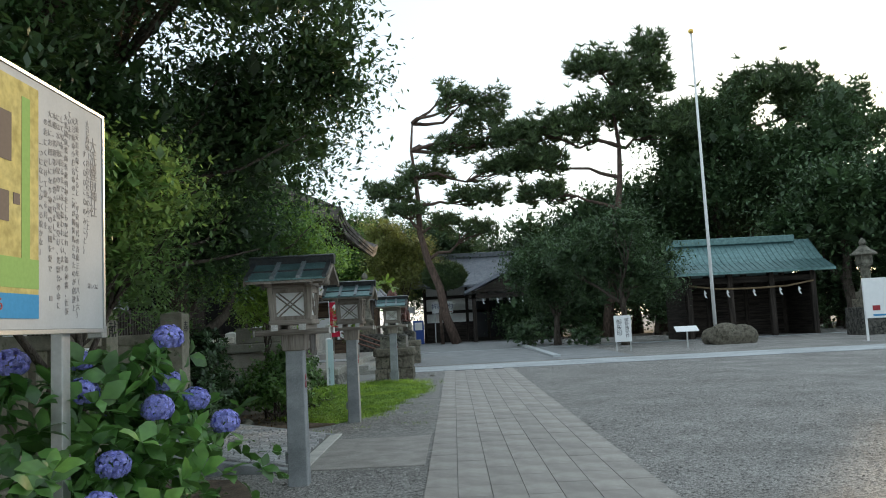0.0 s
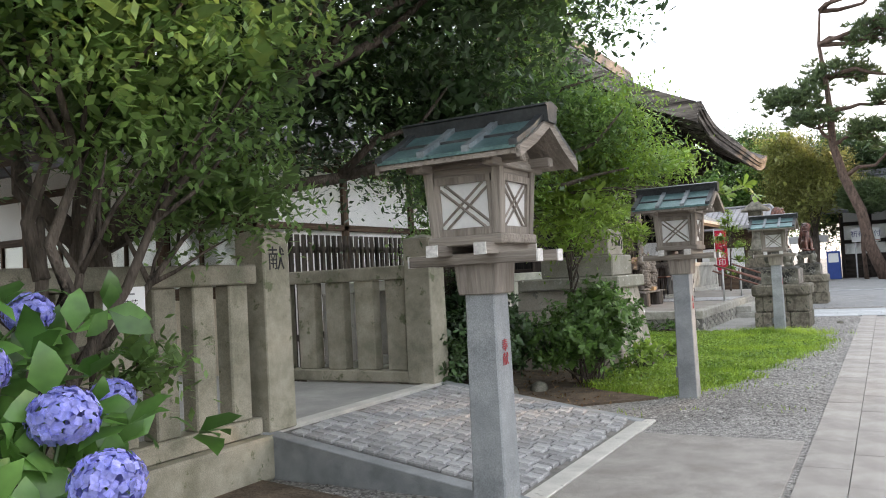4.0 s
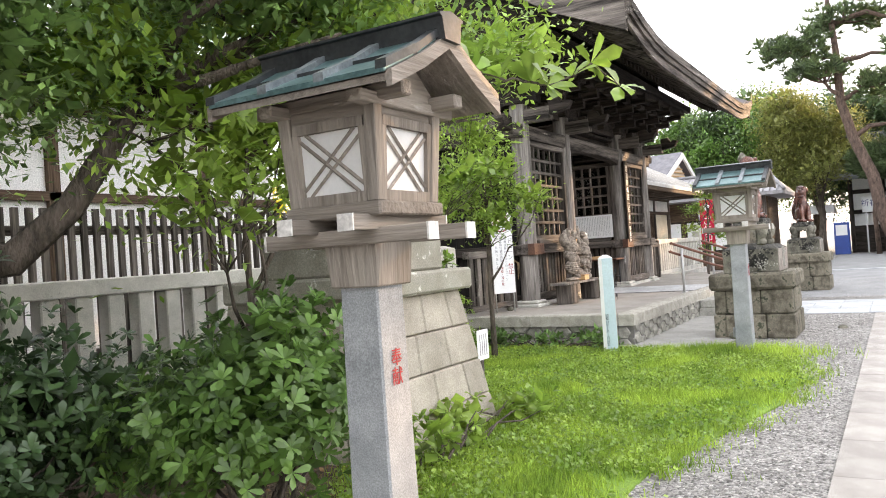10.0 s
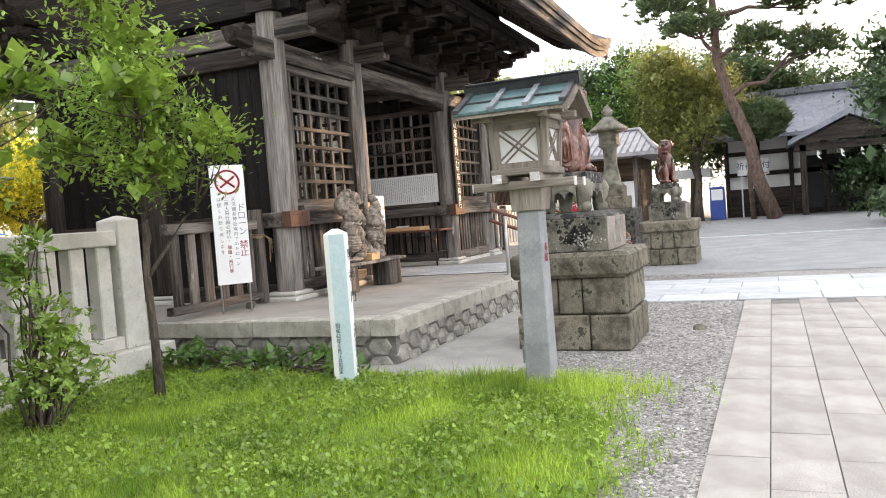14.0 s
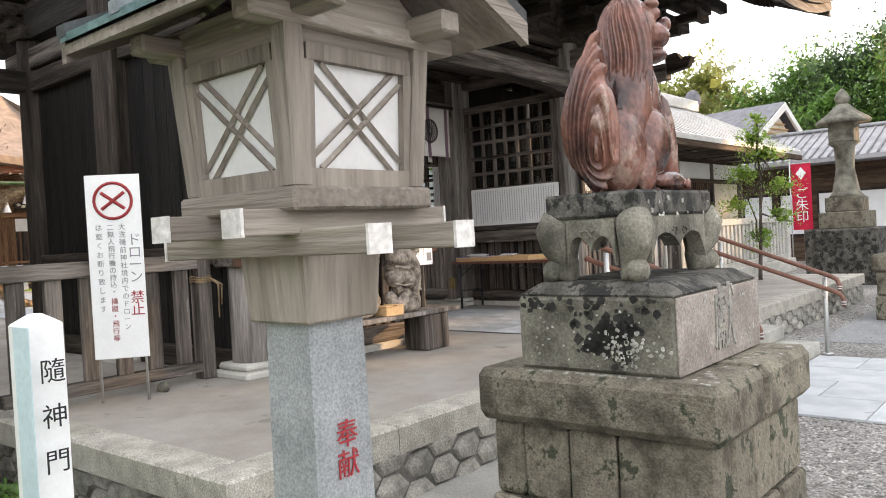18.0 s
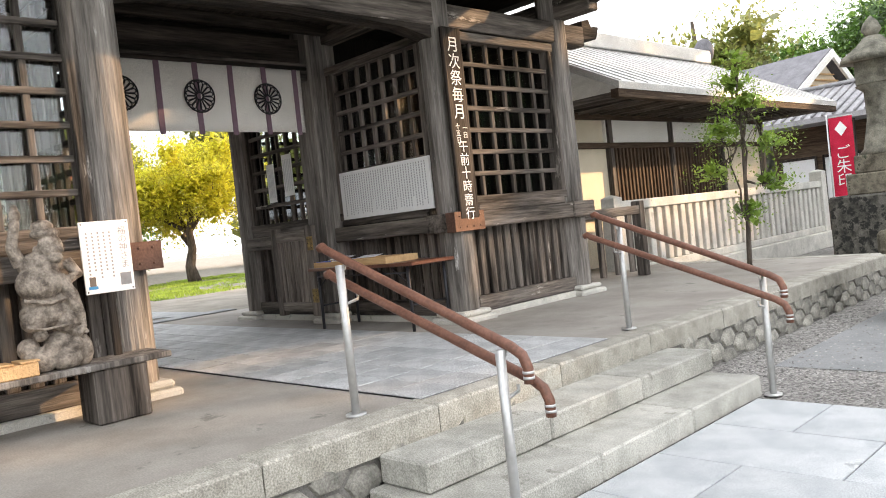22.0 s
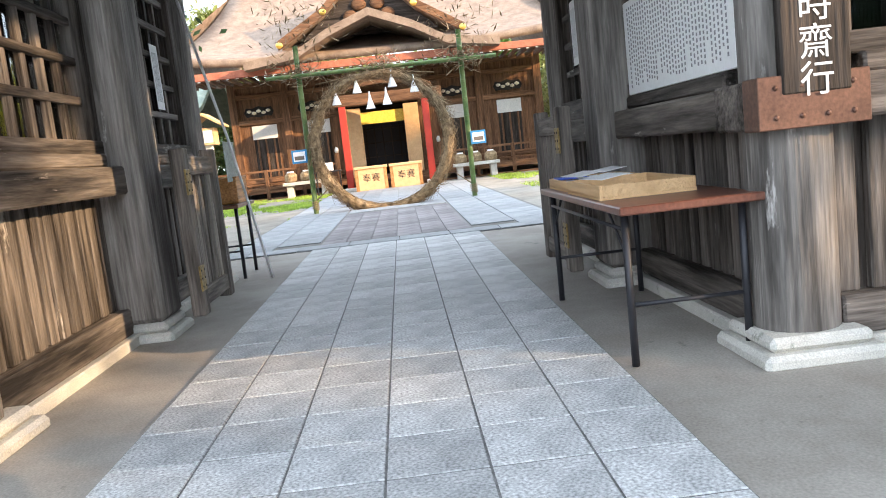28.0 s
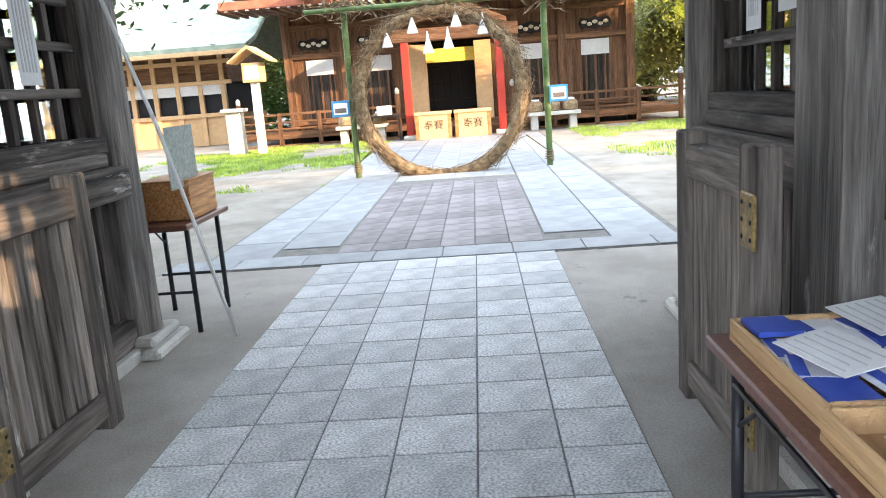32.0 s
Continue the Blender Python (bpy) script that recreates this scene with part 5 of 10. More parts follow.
# low wooden fence on the platform, from the garden fence to the gate
t = thing("platform_fence", -5.1, 21.4, PZ, "low weathered wooden fence on the platform", "fence")
bpart("top_rail", WOLD["y"], t, [(-5.16, -5.04, 20.62, 22.2, 1.38, 1.5)], "", 0.008)
bpart("bottom_rail", WOLD["y"], t, [(-5.16, -5.04, 20.62, 22.2, PZ + 0.06, PZ + 0.15)], "", 0.008)
bpart("end_post", WOLD["z"], t, [(-5.17, -5.03, 22.16, 22.28, PZ, 1.62)], "", 0.008)
for k in range(6):
    y = 20.75 + k * 0.255
    bpart("slat", WOLD["z"], t, [(-5.12, -5.07, y - 0.06, y + 0.06, PZ + 0.15, 1.38)], "", 0.005)
rope = bmesh.new()
for k in range(3):
    tube(rope, [(-5.1 + 0.085 * math.cos(q), 22.22 + 0.08 * math.sin(q), 1.27 + 0.018 * k + 0.006 * math.sin(3 * q)) for q in (i * math.tau / 16 for i in range(17))], 0.011, 6)
for dx, dy, dz in ((0.02, 0.03, -0.26), (0.03, 0.055, -0.2), (0.0, 0.045, -0.31)):
    tube(rope, [(-5.02, 22.25, 1.3), (-5.0 + dx, 22.28 + dy, 1.24), (-5.0 + dx, 22.27 + dy, 1.27 + dz)], [0.011, 0.009, 0.006], 6)
part("rope", rope, STRAW, t, "frayed straw rope tied round the post", smooth=True)
t = thing("platform_fence", -5.1, 31.6, PZ, "low weathered wooden fence on the platform", "fence")
bpart("top_rail", WOLD["y"], t, [(-5.16, -5.04, 30.4, 31.9, 1.32, 1.44)], "", 0.008)
bpart("end_post", WOLD["z"], t, [(-5.17, -5.03, 31.8, 31.92, PZ, 1.5), ], "", 0.008)
for k in range(4):
    y = 30.5 + k * 0.36
    bpart("slat", WOLD["z"], t, [(-5.12, -5.07, y - 0.05, y + 0.05, PZ + 0.08, 1.38)], "", 0.005)

# map board on steel posts
MAPY = mat("map_yellow", (0.42, 0.36, 0.13), (0.5, 0.44, 0.19), 1.5, 20, 0.9, 0, 0, shine=0.1)
MAPG = mat("map_green", (0.26, 0.4, 0.13), (0.26, 0.4, 0.13), 3, 40, 0.9, 0, 0, grain=0.05, shine=0.1)
MAPB = mat("map_blue", (0.07, 0.26, 0.5), (0.07, 0.26, 0.5), 3, 40, 0.9, 0, 0, grain=0.05, shine=0.1)
MAPD = mat("map_brown", (0.17, 0.14, 0.12), (0.17, 0.14, 0.12), 3, 40, 0.9, 0, 0, grain=0.05, shine=0.1)
t = thing("map_board", -1.52, 3.2, 0, "white map and information board on two grey steel posts", "board")
bpart("panel", BOARDW, t, [(-1.56, -1.5, 1.75, 4.26, 1.64, 3.03)], "white board panel with printed columns", 0.004)
bpart("panel_edge", STEEL, t, [(-1.57, -1.492, 4.26, 4.285, 1.63, 3.04)], "", 0.002)
bpart("panel_edge", STEEL, t, [(-1.57, -1.492, 1.75, 4.285, 1.615, 1.64)], "", 0.002)
bpart("panel_edge", STEEL, t, [(-1.57, -1.492, 1.75, 4.285, 3.03, 3.05)], "", 0.002)
for y in (2.2, 3.84):
    bpart("post", STEEL, t, [(-1.6, -1.53, y - 0.05, y + 0.05, -0.05, 1.66)], "grey steel post", 0.004)
bpart("panel_clip", STEEL, t, [(-1.6, -1.5, 4.25, 4.32, 1.58, 1.66)])
bpart("map_sheet", MAPY, t, [(-1.5, -1.497, 1.8, 3.47, 1.7, 2.98)], "yellow map", 0)
bpart("map_lawn", MAPG, t, [(-1.497, -1.495, 1.8, 3.47, 1.86, 2.02)], "", 0)
bpart("map_lawn", MAPG, t, [(-1.497, -1.495, 3.3, 3.38, 2.02, 2.9)], "", 0)
bpart("map_sea", MAPB, t, [(-1.497, -1.495, 1.8, 3.47, 1.7, 1.83)], "", 0)
for y0, y1, z0, z1 in ((3.05, 3.2, 2.52, 2.78), (3.08, 3.18, 2.2, 2.36), (2.7, 2.95, 2.3, 2.6), (3.22, 3.28, 2.3, 2.36)):
    bpart("map_building", MAPD, t, [(-1.497, -1.494, y0, y1, z0, z1)], "", 0)
def board_column(body, y, z1, z0, size):
    n = len(body)
    pitch = (z1 - z0 - size) / (n - 1)
    letters("printed_text", "\n".join(body), size, GREYINK, t, (-1.497, y, (z1 + z0) / 2), (1, 0, 0), 0.0008, pitch / size, "", "stuff")


board_column("大洗磯前神社", 4.131, 2.86, 2.34, 0.1)
board_column("大己貴命（おおなむちのみこと）", 4.056, 2.96, 2.2, 0.05)
board_column("（すくなひこなのみこと）", 4.013, 2.82, 2.1, 0.046)
board_column("文徳天皇実録によると、平安時代の斉衡三年（八五六）", 3.918, 2.94, 1.7, 0.044)
board_column("大己貴命少彦名命の二神が御降臨されたのが創建と", 3.87, 2.93, 1.74, 0.044)
board_column("ています。", 3.825, 2.96, 2.73, 0.044)
board_column("大洗磯前薬師菩薩明神社とも呼ばれ、福の神様、医薬", 3.781, 2.93, 1.72, 0.044)
board_column("して現在に至るまで永く慕われています。", 3.732, 2.9, 1.92, 0.044)
board_column("には水戸徳川家の厚い崇敬を受け、光圀公の命に", 3.687, 2.9, 1.75, 0.044)
board_column("本殿、拝殿等が造営されました。", 3.644, 2.9, 2.09, 0.044)
board_column("大洗にお越しになり神磯の景観を愛で", 3.595, 2.9, 1.96, 0.044)
board_column("の岩にくだけて散る月を", 3.547, 2.84, 2.2, 0.044)
board_column("一つになしてかへる浪かな」", 3.496, 2.7, 2.05, 0.044)
letters("printed_text", "詳しくは", 0.034, GREYINK, t, (-1.497, 4.115, 1.905), (1, 0, 0), 0.0008)
bpart("printed_mark", GREYINK, t, [(-1.5, -1.4975, 3.59, 3.62, 1.8, 1.83)], "small printed mark", 0)
letters("number_text", "6", 0.09, REDINK, t, (-1.492, 3.1, 1.77), (1, 0, 0), 0.001)

# stone monument block with carved name
t = thing("stone_monument", -3.1, 15.0, 0, "stepped battered stone monument with a carved name slab", "monument")
bpart("core", JOINT, t, [(-3.9, -2.56, 14.46, 15.5, 0, 1.2)], "", 0)
for row in range(4):
    z0, z1 = row * 0.303, (row + 1) * 0.303
    f = lambda z: (1.21 - z) / 1.21
    for k in range(3):
        c0, c1 = (0, 0.4, 0.72, 1.0)[k] + (0.0 if k == 0 else (row % 2) * 0.12 - 0.06), (0.4, 0.72, 1.0)[k] + (0 if k == 2 else (row % 2) * 0.12 - 0.06)
        bm = bmesh.new()
        v = box(bm, 0, 1, 0, 1, z0 + 0.004, z1 - 0.004)
        for w in v:
            g = f(w.co.z)
            ya, yb = 14.38 - 0.2 * g, 15.52 + 0.36 * g
            xf = -2.48 + 0.12 * g
            w.co = (xf if w.co.x > 0.5 else xf - 0.35, ya + (yb - ya) * (c0 if w.co.y < 0.5 else c1) + (0.004 if w.co.y < 0.5 else -0.004), w.co.z)
        part("front_block", bm, MONST, t, "", 0.012)
    for side in (0, 1):
        bm = bmesh.new()
        v = box(bm, 0, 1, 0, 1, z0 + 0.004, z1 - 0.004)
        for w in v:
            g = f(w.co.z)
            ya, yb = 14.38 - 0.2 * g, 15.52 + 0.36 * g
            xf = -2.48 + 0.12 * g
            y = (ya, yb)[side] + (1 - 2 * side) * (0.0 if w.co.y < 0.5 else 0.3)
            w.co = (xf - 0.36 if w.co.x > 0.5 else -4.0, y, w.co.z)
        part("side_block", bm, MONST, t, "", 0.012)
bpart("lip_slab", LICHEN, t, [(-3.95, -2.4, 14.28, 15.62, 1.21, 1.385)], "overhanging slab with pale lichen", 0.02)
bpart("upper_step", LICHEN, t, [(-3.6, -2.5, 14.36, 15.32, 1.385, 1.69)], "", 0.02)
bm = bmesh.new()
prism(bm, [(14.38, 1.69), (15.1, 1.69), (15.1, 1.96), (15.02, 2.05), (14.38, 2.07)], "x", -2.95, -2.55)
part("name_slab", bm, MONST, t, "carved name slab", 0.015)
for k, ch in enumerate("今濱磯"):
    letters("carved_text", ch, 0.115, INK, t, (-2.548, 14.57 + 0.17 * k, 1.865), (1, 0, 0), 0.002)
bm = bmesh.new()
tube(bm, [(-2.549, 14.5, 2.01), (-2.549, 14.9, 1.985), (-2.549, 14.98, 1.95), (-2.549, 15.02, 1.9), (-2.549, 15.02, 1.82), (-2.549, 14.98, 1.78)], 0.008, 6)
part("carved_frame", bm, INK, t, "dark carved frame line")
bm = bmesh.new()
blob(bm, (-2.95, 14.6, 2.18), (0.2, 0.2, 0.1))
blob(bm, (-2.95, 14.6, 2.36), (0.3, 0.3, 0.1))
blob(bm, (-2.95, 14.6, 2.55), (0.14, 0.14, 0.16))
part("finial", bm, PEDST2, t, "rounded stone finial", smooth=True)

t.location += Vector((0.13, -0.05, -0.03))
# small stake sign on the lawn
t = thing("stake_sign", -2.45, 16.05, 0, "small white notice on a wooden stake in the grass", "sign")
bpart("stake", WOLD["z"], t, [(-2.49, -2.46, 16.0, 16.04, -0.05, 0.56)])
bpart("panel", PAPER, t, [(-2.46, -2.452, 15.92, 16.13, 0.5, 0.77)], "white card", 0.002)
for k in range(4):
    bpart("text_bar", GREYINK, t, [(-2.452, -2.4505, 15.96 + k * 0.04, 15.975 + k * 0.04, 0.54, 0.73)], "", 0)

# white name post of the gate
PALEBLUE = plain("pale_blue_face", (0.55, 0.68, 0.72), 0.5)
t = thing("name_post", -2.56, 19.86, 0, "white square marker post with black characters", "post")
bm = bmesh.new()
taper(bm, -2.56, 19.86, -0.05, 1.29, 0.075, 0.075, 0.075, 0.075)
taper(bm, -2.56, 19.86, 1.29, 1.33, 0.075, 0.075, 0.02, 0.02)
part("shaft", bm, PAPER, t, "white painted shaft", 0.004)
# thin sheet makes the -y face bluer than the white shaft
bpart("side_face", PALEBLUE, t, [(-2.582, -2.438, 19.781, 19.7845, 0, 1.285)], "pale blue side face", 0)
for k, ch in enumerate("隨神門"):
    letters("name_text", ch, 0.1, INK, t, (-2.4335, 19.86, 0.93 + (1 - k) * 0.175), (1, 0, 0), 0.001)
letters("small_text", "大\n洗\n町\n指\n定\n有\n形\n文\n化\n財", 0.045, INK, t, (-2.4335, 19.84, 0.33), (1, 0, 0), 0.001, 0.95)
letters("date_text", "昭\n和\n62\n年\n5\n月\n1\n日\n指\n定", 0.045, INK, t, (-2.56, 19.78, 0.33), (0, -1, 0), 0.001, 0.95)

# drone notice on thin legs
t = thing("notice_sign", -4.9, 21.5, PZ, "tall white notice board with red symbol on thin metal legs", "sign")
x = -4.86
bpart("panel", PAPER, t, [(x - 0.012, x, 21.12, 21.5, 0.78, 2.12)], "white notice panel", 0.003)
for y in (21.15, 21.47):
    tpart("leg", STEEL, t, [(x - 0.02, y, PZ), (x - 0.02, y, 1.9)], 0.01, 6)
bm = bmesh.new()
tube(bm, [(x + 0.003, 21.31 + 0.13 * math.cos(a * math.tau / 24), 1.93 + 0.13 * math.sin(a * math.tau / 24)) for a in range(25)], 0.011, 4)
part("red_ring", bm, REDINK, t, "red prohibition ring")
bm = bmesh.new()
for s in (-1, 1):
    tube(bm, [(x + 0.003, 21.31 - 0.08, 1.93 - s * 0.06), (x + 0.003, 21.31 + 0.08, 1.93 + s * 0.06)], 0.012, 4)
part("red_cross", bm, REDINK, t)
for k, ch in enumerate("ドローン"):
    letters("title_text", ch, 0.1, GREYINK, t, (x + 0.002, 21.44, 1.5 + (1.5 - k) * 0.09), (1, 0, 0), 0.001)
for k, ch in enumerate("禁止"):
    letters("title_text", ch, 0.1, REDINK, t, (x + 0.002, 21.44, 1.17 + (0.5 - k) * 0.09), (1, 0, 0), 0.001)
def sign_column(body, y, z1, z0, size, ink):
    letters("notice_text", "\n".join(body), size, ink, t, (x + 0.002, y, (z1 + z0) / 2), (1, 0, 0), 0.001, (z1 - z0 - size) / (len(body) - 1) / size, "", "stuff")


sign_column("大洗磯前神社境内でのドローン", 21.36, 1.76, 0.98, 0.05, GREYINK)
sign_column("二無人飛行機の持込・", 21.28, 1.76, 1.24, 0.05, GREYINK)
sign_column("操縦・飛行等", 21.28, 1.22, 0.9, 0.05, REDINK)
sign_column("は堅くお断り致します", 21.2, 1.76, 1.12, 0.05, GREYINK)
t.location = (-4.706, 21.52, PZ)
t.rotation_euler = (0, 0, radians(-41))

# hydrangeas at the foot of the board
def hydrangea(at, heads, seed, extent, leaves, label):
    rng = np.random.default_rng(seed)
    t = thing("hydrangea_bush", *at, label, "shrub")
    base = Vector(at)
    bm = bmesh.new()
    for h in heads:
        tube(bm, limb(rng, (rng.uniform(-0.2, 0.2), rng.uniform(-0.2, 0.2), 0), Vector(h) - base, 0.12), [0.014, 0.012, 0.011, 0.009, 0.008, 0.006], 5)
    part("stem", bm, LHYD, t, "green stems", smooth=True, world_space=False, kind="stuff")
    tips = rng.normal(size=(leaves, 3)) * 0.42 * (extent[0], extent[1], 0)
    tips[:, 2] = extent[2] * rng.uniform(0.05, 1.0, leaves) * np.exp(-0.5 * (tips[:, 0] / extent[0]) ** 2)
    near = [np.array(Vector(h) - base) for h in heads]
    ring = np.concatenate([d + rng.normal(size=(10, 3)) * (0.07, 0.09, 0.05) - (0.06, 0, 0.12) for d in near])
    tips = np.concatenate([tips, ring])
    clear = np.ones(len(tips), bool)
    for d in near:
        q = tips - d
        clear &= ~((np.linalg.norm(q, axis=1) < 0.11) | ((q[:, 0] > -0.02) & (np.abs(q[:, 1] + 0.6 * q[:, 0]) < 0.17) & (np.abs(q[:, 2]) < 0.16)))
    tips = tips[clear]
    v, f = rosettes(rng, tips, rng.normal(size=tips.shape) * 0.3 + (0.25, 0, 0.2), 0.16, 1.75, 5, 0.62)
    soup("foliage", v, f, LHYD, t, kind="stuff")
    for d in near:
        n = 420
        q = rng.normal(size=(n, 3))
        q /= np.linalg.norm(q, axis=1)[:, None]
        q[:, 2] = np.maximum(q[:, 2], -0.65)
        c = d + q * (0.1, 0.1, 0.088) * rng.uniform(0.9, 1.05, (n, 1))
        a = np.cross(q + rng.normal(0, 0.25, (n, 3)), rng.normal(size=(n, 3)))
        a /= np.linalg.norm(a, axis=1)[:, None]
        b = np.cross(q, a)
        r = 0.017
        v = np.stack([c + a * r, c + b * r + q * 0.004, c - a * r, c - b * r + q * 0.004], 1).reshape(-1, 3)
        head = soup("flower_head", v, np.arange(n * 4).reshape(-1, 4), HYDB, t, label="round blue-violet flower head")
    return t


HYDB = mat("hydrangea_petal", (0.22, 0.24, 0.62), (0.42, 0.42, 0.86), 25, 60, 0.6, island=0.3, bump=0, cloth=0.25)
hydrangea((-1.5, 4.75, 0), [(-1.2, 4.38, 1.1), (-0.93, 4.96, 0.93), (-1.24, 4.7, 1.56), (-1.3, 4.79, 1.26), (-1.15, 4.98, 1.1)], 4, (0.8, 0.78, 1.5), 250, "leafy hydrangea with round blue flower heads")
hydrangea((-1.75, 4.1, 0), [(-1.61, 4.2, 1.24), (-1.35, 4.05, 0.8), (-1.95, 4.0, 1.45), (-1.3, 3.75, 0.62), (-2.3, 5.6, 1.4), (-2.15, 5.9, 0.98)], 6, (0.9, 0.8, 1.35), 190, "leafy hydrangea with round blue flower heads")

# ---- things on and around the gate ----
# handrails of the stairs
def handrail(y, s, d=0.0):
    t = thing("handrail", -2.2, y, 0, "brown double handrail on steel posts beside the steps", "handrail", "stair handrails")
    tpart("upper_post", STEEL, t, [(-2.74, y, PZ), (-2.74, y, 1.3)], 0.024, 10, "steel post")
    tpart("lower_post", STEEL, t, [(-1.62, y, 0), (-1.62, y, 0.87)], 0.024, 10, "steel post")
    for x, z in ((-2.74, PZ), (-1.62, 0.012)):
        tpart("post_flange", STEEL, t, [(x, y, z), (x, y, z + 0.012)], 0.06, 14)
    for dz, e, yy in ((0.0, 0, y + s * 0.035), (-0.16, 0.05, y + s * 0.1)):
        tpart("rail", RAILB, t, [(-2.96 - e, yy, 1.4 + dz), (-2.93 - e, yy, 1.41 + dz), (-2.9 - e, yy, 1.39 + dz), (-1.41 + e - d, yy, 0.81 + 0.41 * d + dz), (-1.35 + e - d, yy, 0.775 + 0.41 * d + dz), (-1.325 + e - d, yy, 0.72 + 0.41 * d + dz), (-1.325 + e - d, yy, 0.65 + 0.41 * d + dz)], 0.025, 12, "brown plastic-coated rail")
        for z in (0.695 + 0.41 * d, 0.67 + 0.41 * d):
            tpart("end_band", STEEL, t, [(-1.325 + e - d, yy, z + dz), (-1.325 + e - d, yy, z + dz + 0.012)], 0.027, 12, "pale band at the rail end")
        for x in (-2.74, -1.62):
            zz = 1.39 + (x + 2.9 + e) * (0.81 - 1.39) / 1.49 + dz
            tpart("rail_bracket", STEEL, t, [(x, y, zz - 0.07), (x, yy, zz - 0.05), (x, yy, zz - 0.02)], 0.009, 6)
    return t


handrail(24.88, 1, 0.17)
handrail(27.68, -1, 0.14)

# bench with two lucky-god statues
t = thing("wooden_bench", -4.35, 23.55, PZ, "low weathered wooden bench on block legs", "bench")
bpart("top", WGREY, t, [(-4.55, -4.19, 22.58, 24.53, 0.8, 0.842)], "", 0.008)
for y in (22.95, 24.2):
    bpart("leg", WOLD["z"], t, [(-4.5, -4.21, y - 0.17, y + 0.17, PZ, 0.8)], "", 0.01)

def lucky_god(y, ky, kz, masses, limbs_, bales, label):
    """A carved standing figure: rounded masses, limbs and straw bales melted into one block."""
    bm = bmesh.new()
    x, z = -4.37, 0.842
    for dx, u, v, ru, rv in masses:
        blob(bm, (x + dx, y + u * ky, z + v * kz), (min(ru * ky, 0.125), ru * ky, rv * kz), n=3)
    for pts, r in limbs_:
        tube(bm, [(x + p[0], y + p[1] * ky, z + p[2] * kz) for p in pts], r, 10)
    for u, v, ru, rv in bales:
        ry, rz = ru * ky, rv * kz
        blob(bm, (x + 0.02, y + u * ky, z + v * kz), (0.12, ry, rz), n=3)
        for k in range(-3, 4):
            w = k / 3.7
            rr = math.sqrt(1 - w * w)
            tube(bm, [(x + 0.02 + 0.124 * rr * math.cos(q), y + u * ky + ry * 1.03 * rr * math.sin(q), z + v * kz + rz * w) for q in (i * math.tau / 20 for i in range(21))], 0.007, 5)
    ob = solo("lucky_god_statue", bm, CARVE, (x, y, z), label, "statue", smooth=True, group="lucky god statues")
    rm = ob.modifiers.new("melt", "REMESH")
    rm.mode, rm.voxel_size, rm.use_smooth_shade = "VOXEL", 0.0055, True
    return ob


lucky_god(23.3, 0.0043, 0.0041,
          [(0, 0, 8, 40, 10), (0.04, 24, 20, 22, 14), (0.05, 38, 36, 16, 16), (0, -4, 118, 34, 26), (0.05, -18, 100, 18, 20), (0.05, 16, 98, 20, 22), (0.03, 0, 152, 37, 30), (0.0, -4, 180, 33, 22),
           (0.06, 8, 203, 19, 21), (0.03, 6, 219, 21, 12), (0.12, 12, 202, 5, 5), (0.11, 6, 194, 12, 8), (0.1, 2, 208, 7, 4), (0.1, 16, 208, 6, 4), (0.02, -13, 202, 6, 8),
           (-0.04, -30, 186, 26, 34), (-0.03, -26, 216, 15, 15), (0.02, -18, 231, 14, 9), (0.06, 44, 128, 11, 9), (0.08, 24, 74, 12, 22), (0.06, 38, 88, 12, 12)],
          [([(0.02, -34, 172), (0.05, -38, 200), (0.04, -28, 224)], 0.04), ([(0.04, 22, 172), (0.09, 32, 150), (0.1, 44, 130)], 0.036), ([(0.08, 40, 130), (0.1, 48, 118)], 0.022),
           ([(0.1, -14, 160), (0.13, 4, 142), (0.11, 24, 150)], 0.012), ([(0.11, -22, 126), (0.13, 0, 120), (0.11, 22, 126)], 0.012), ([(0.08, 10, 186), (0.1, 34, 192), (0.08, 50, 196)], 0.014)],
          [(-12, 62, 34, 32), (26, 44, 22, 20)],
          "weathered carved wooden lucky god with a sack, standing on straw bales")
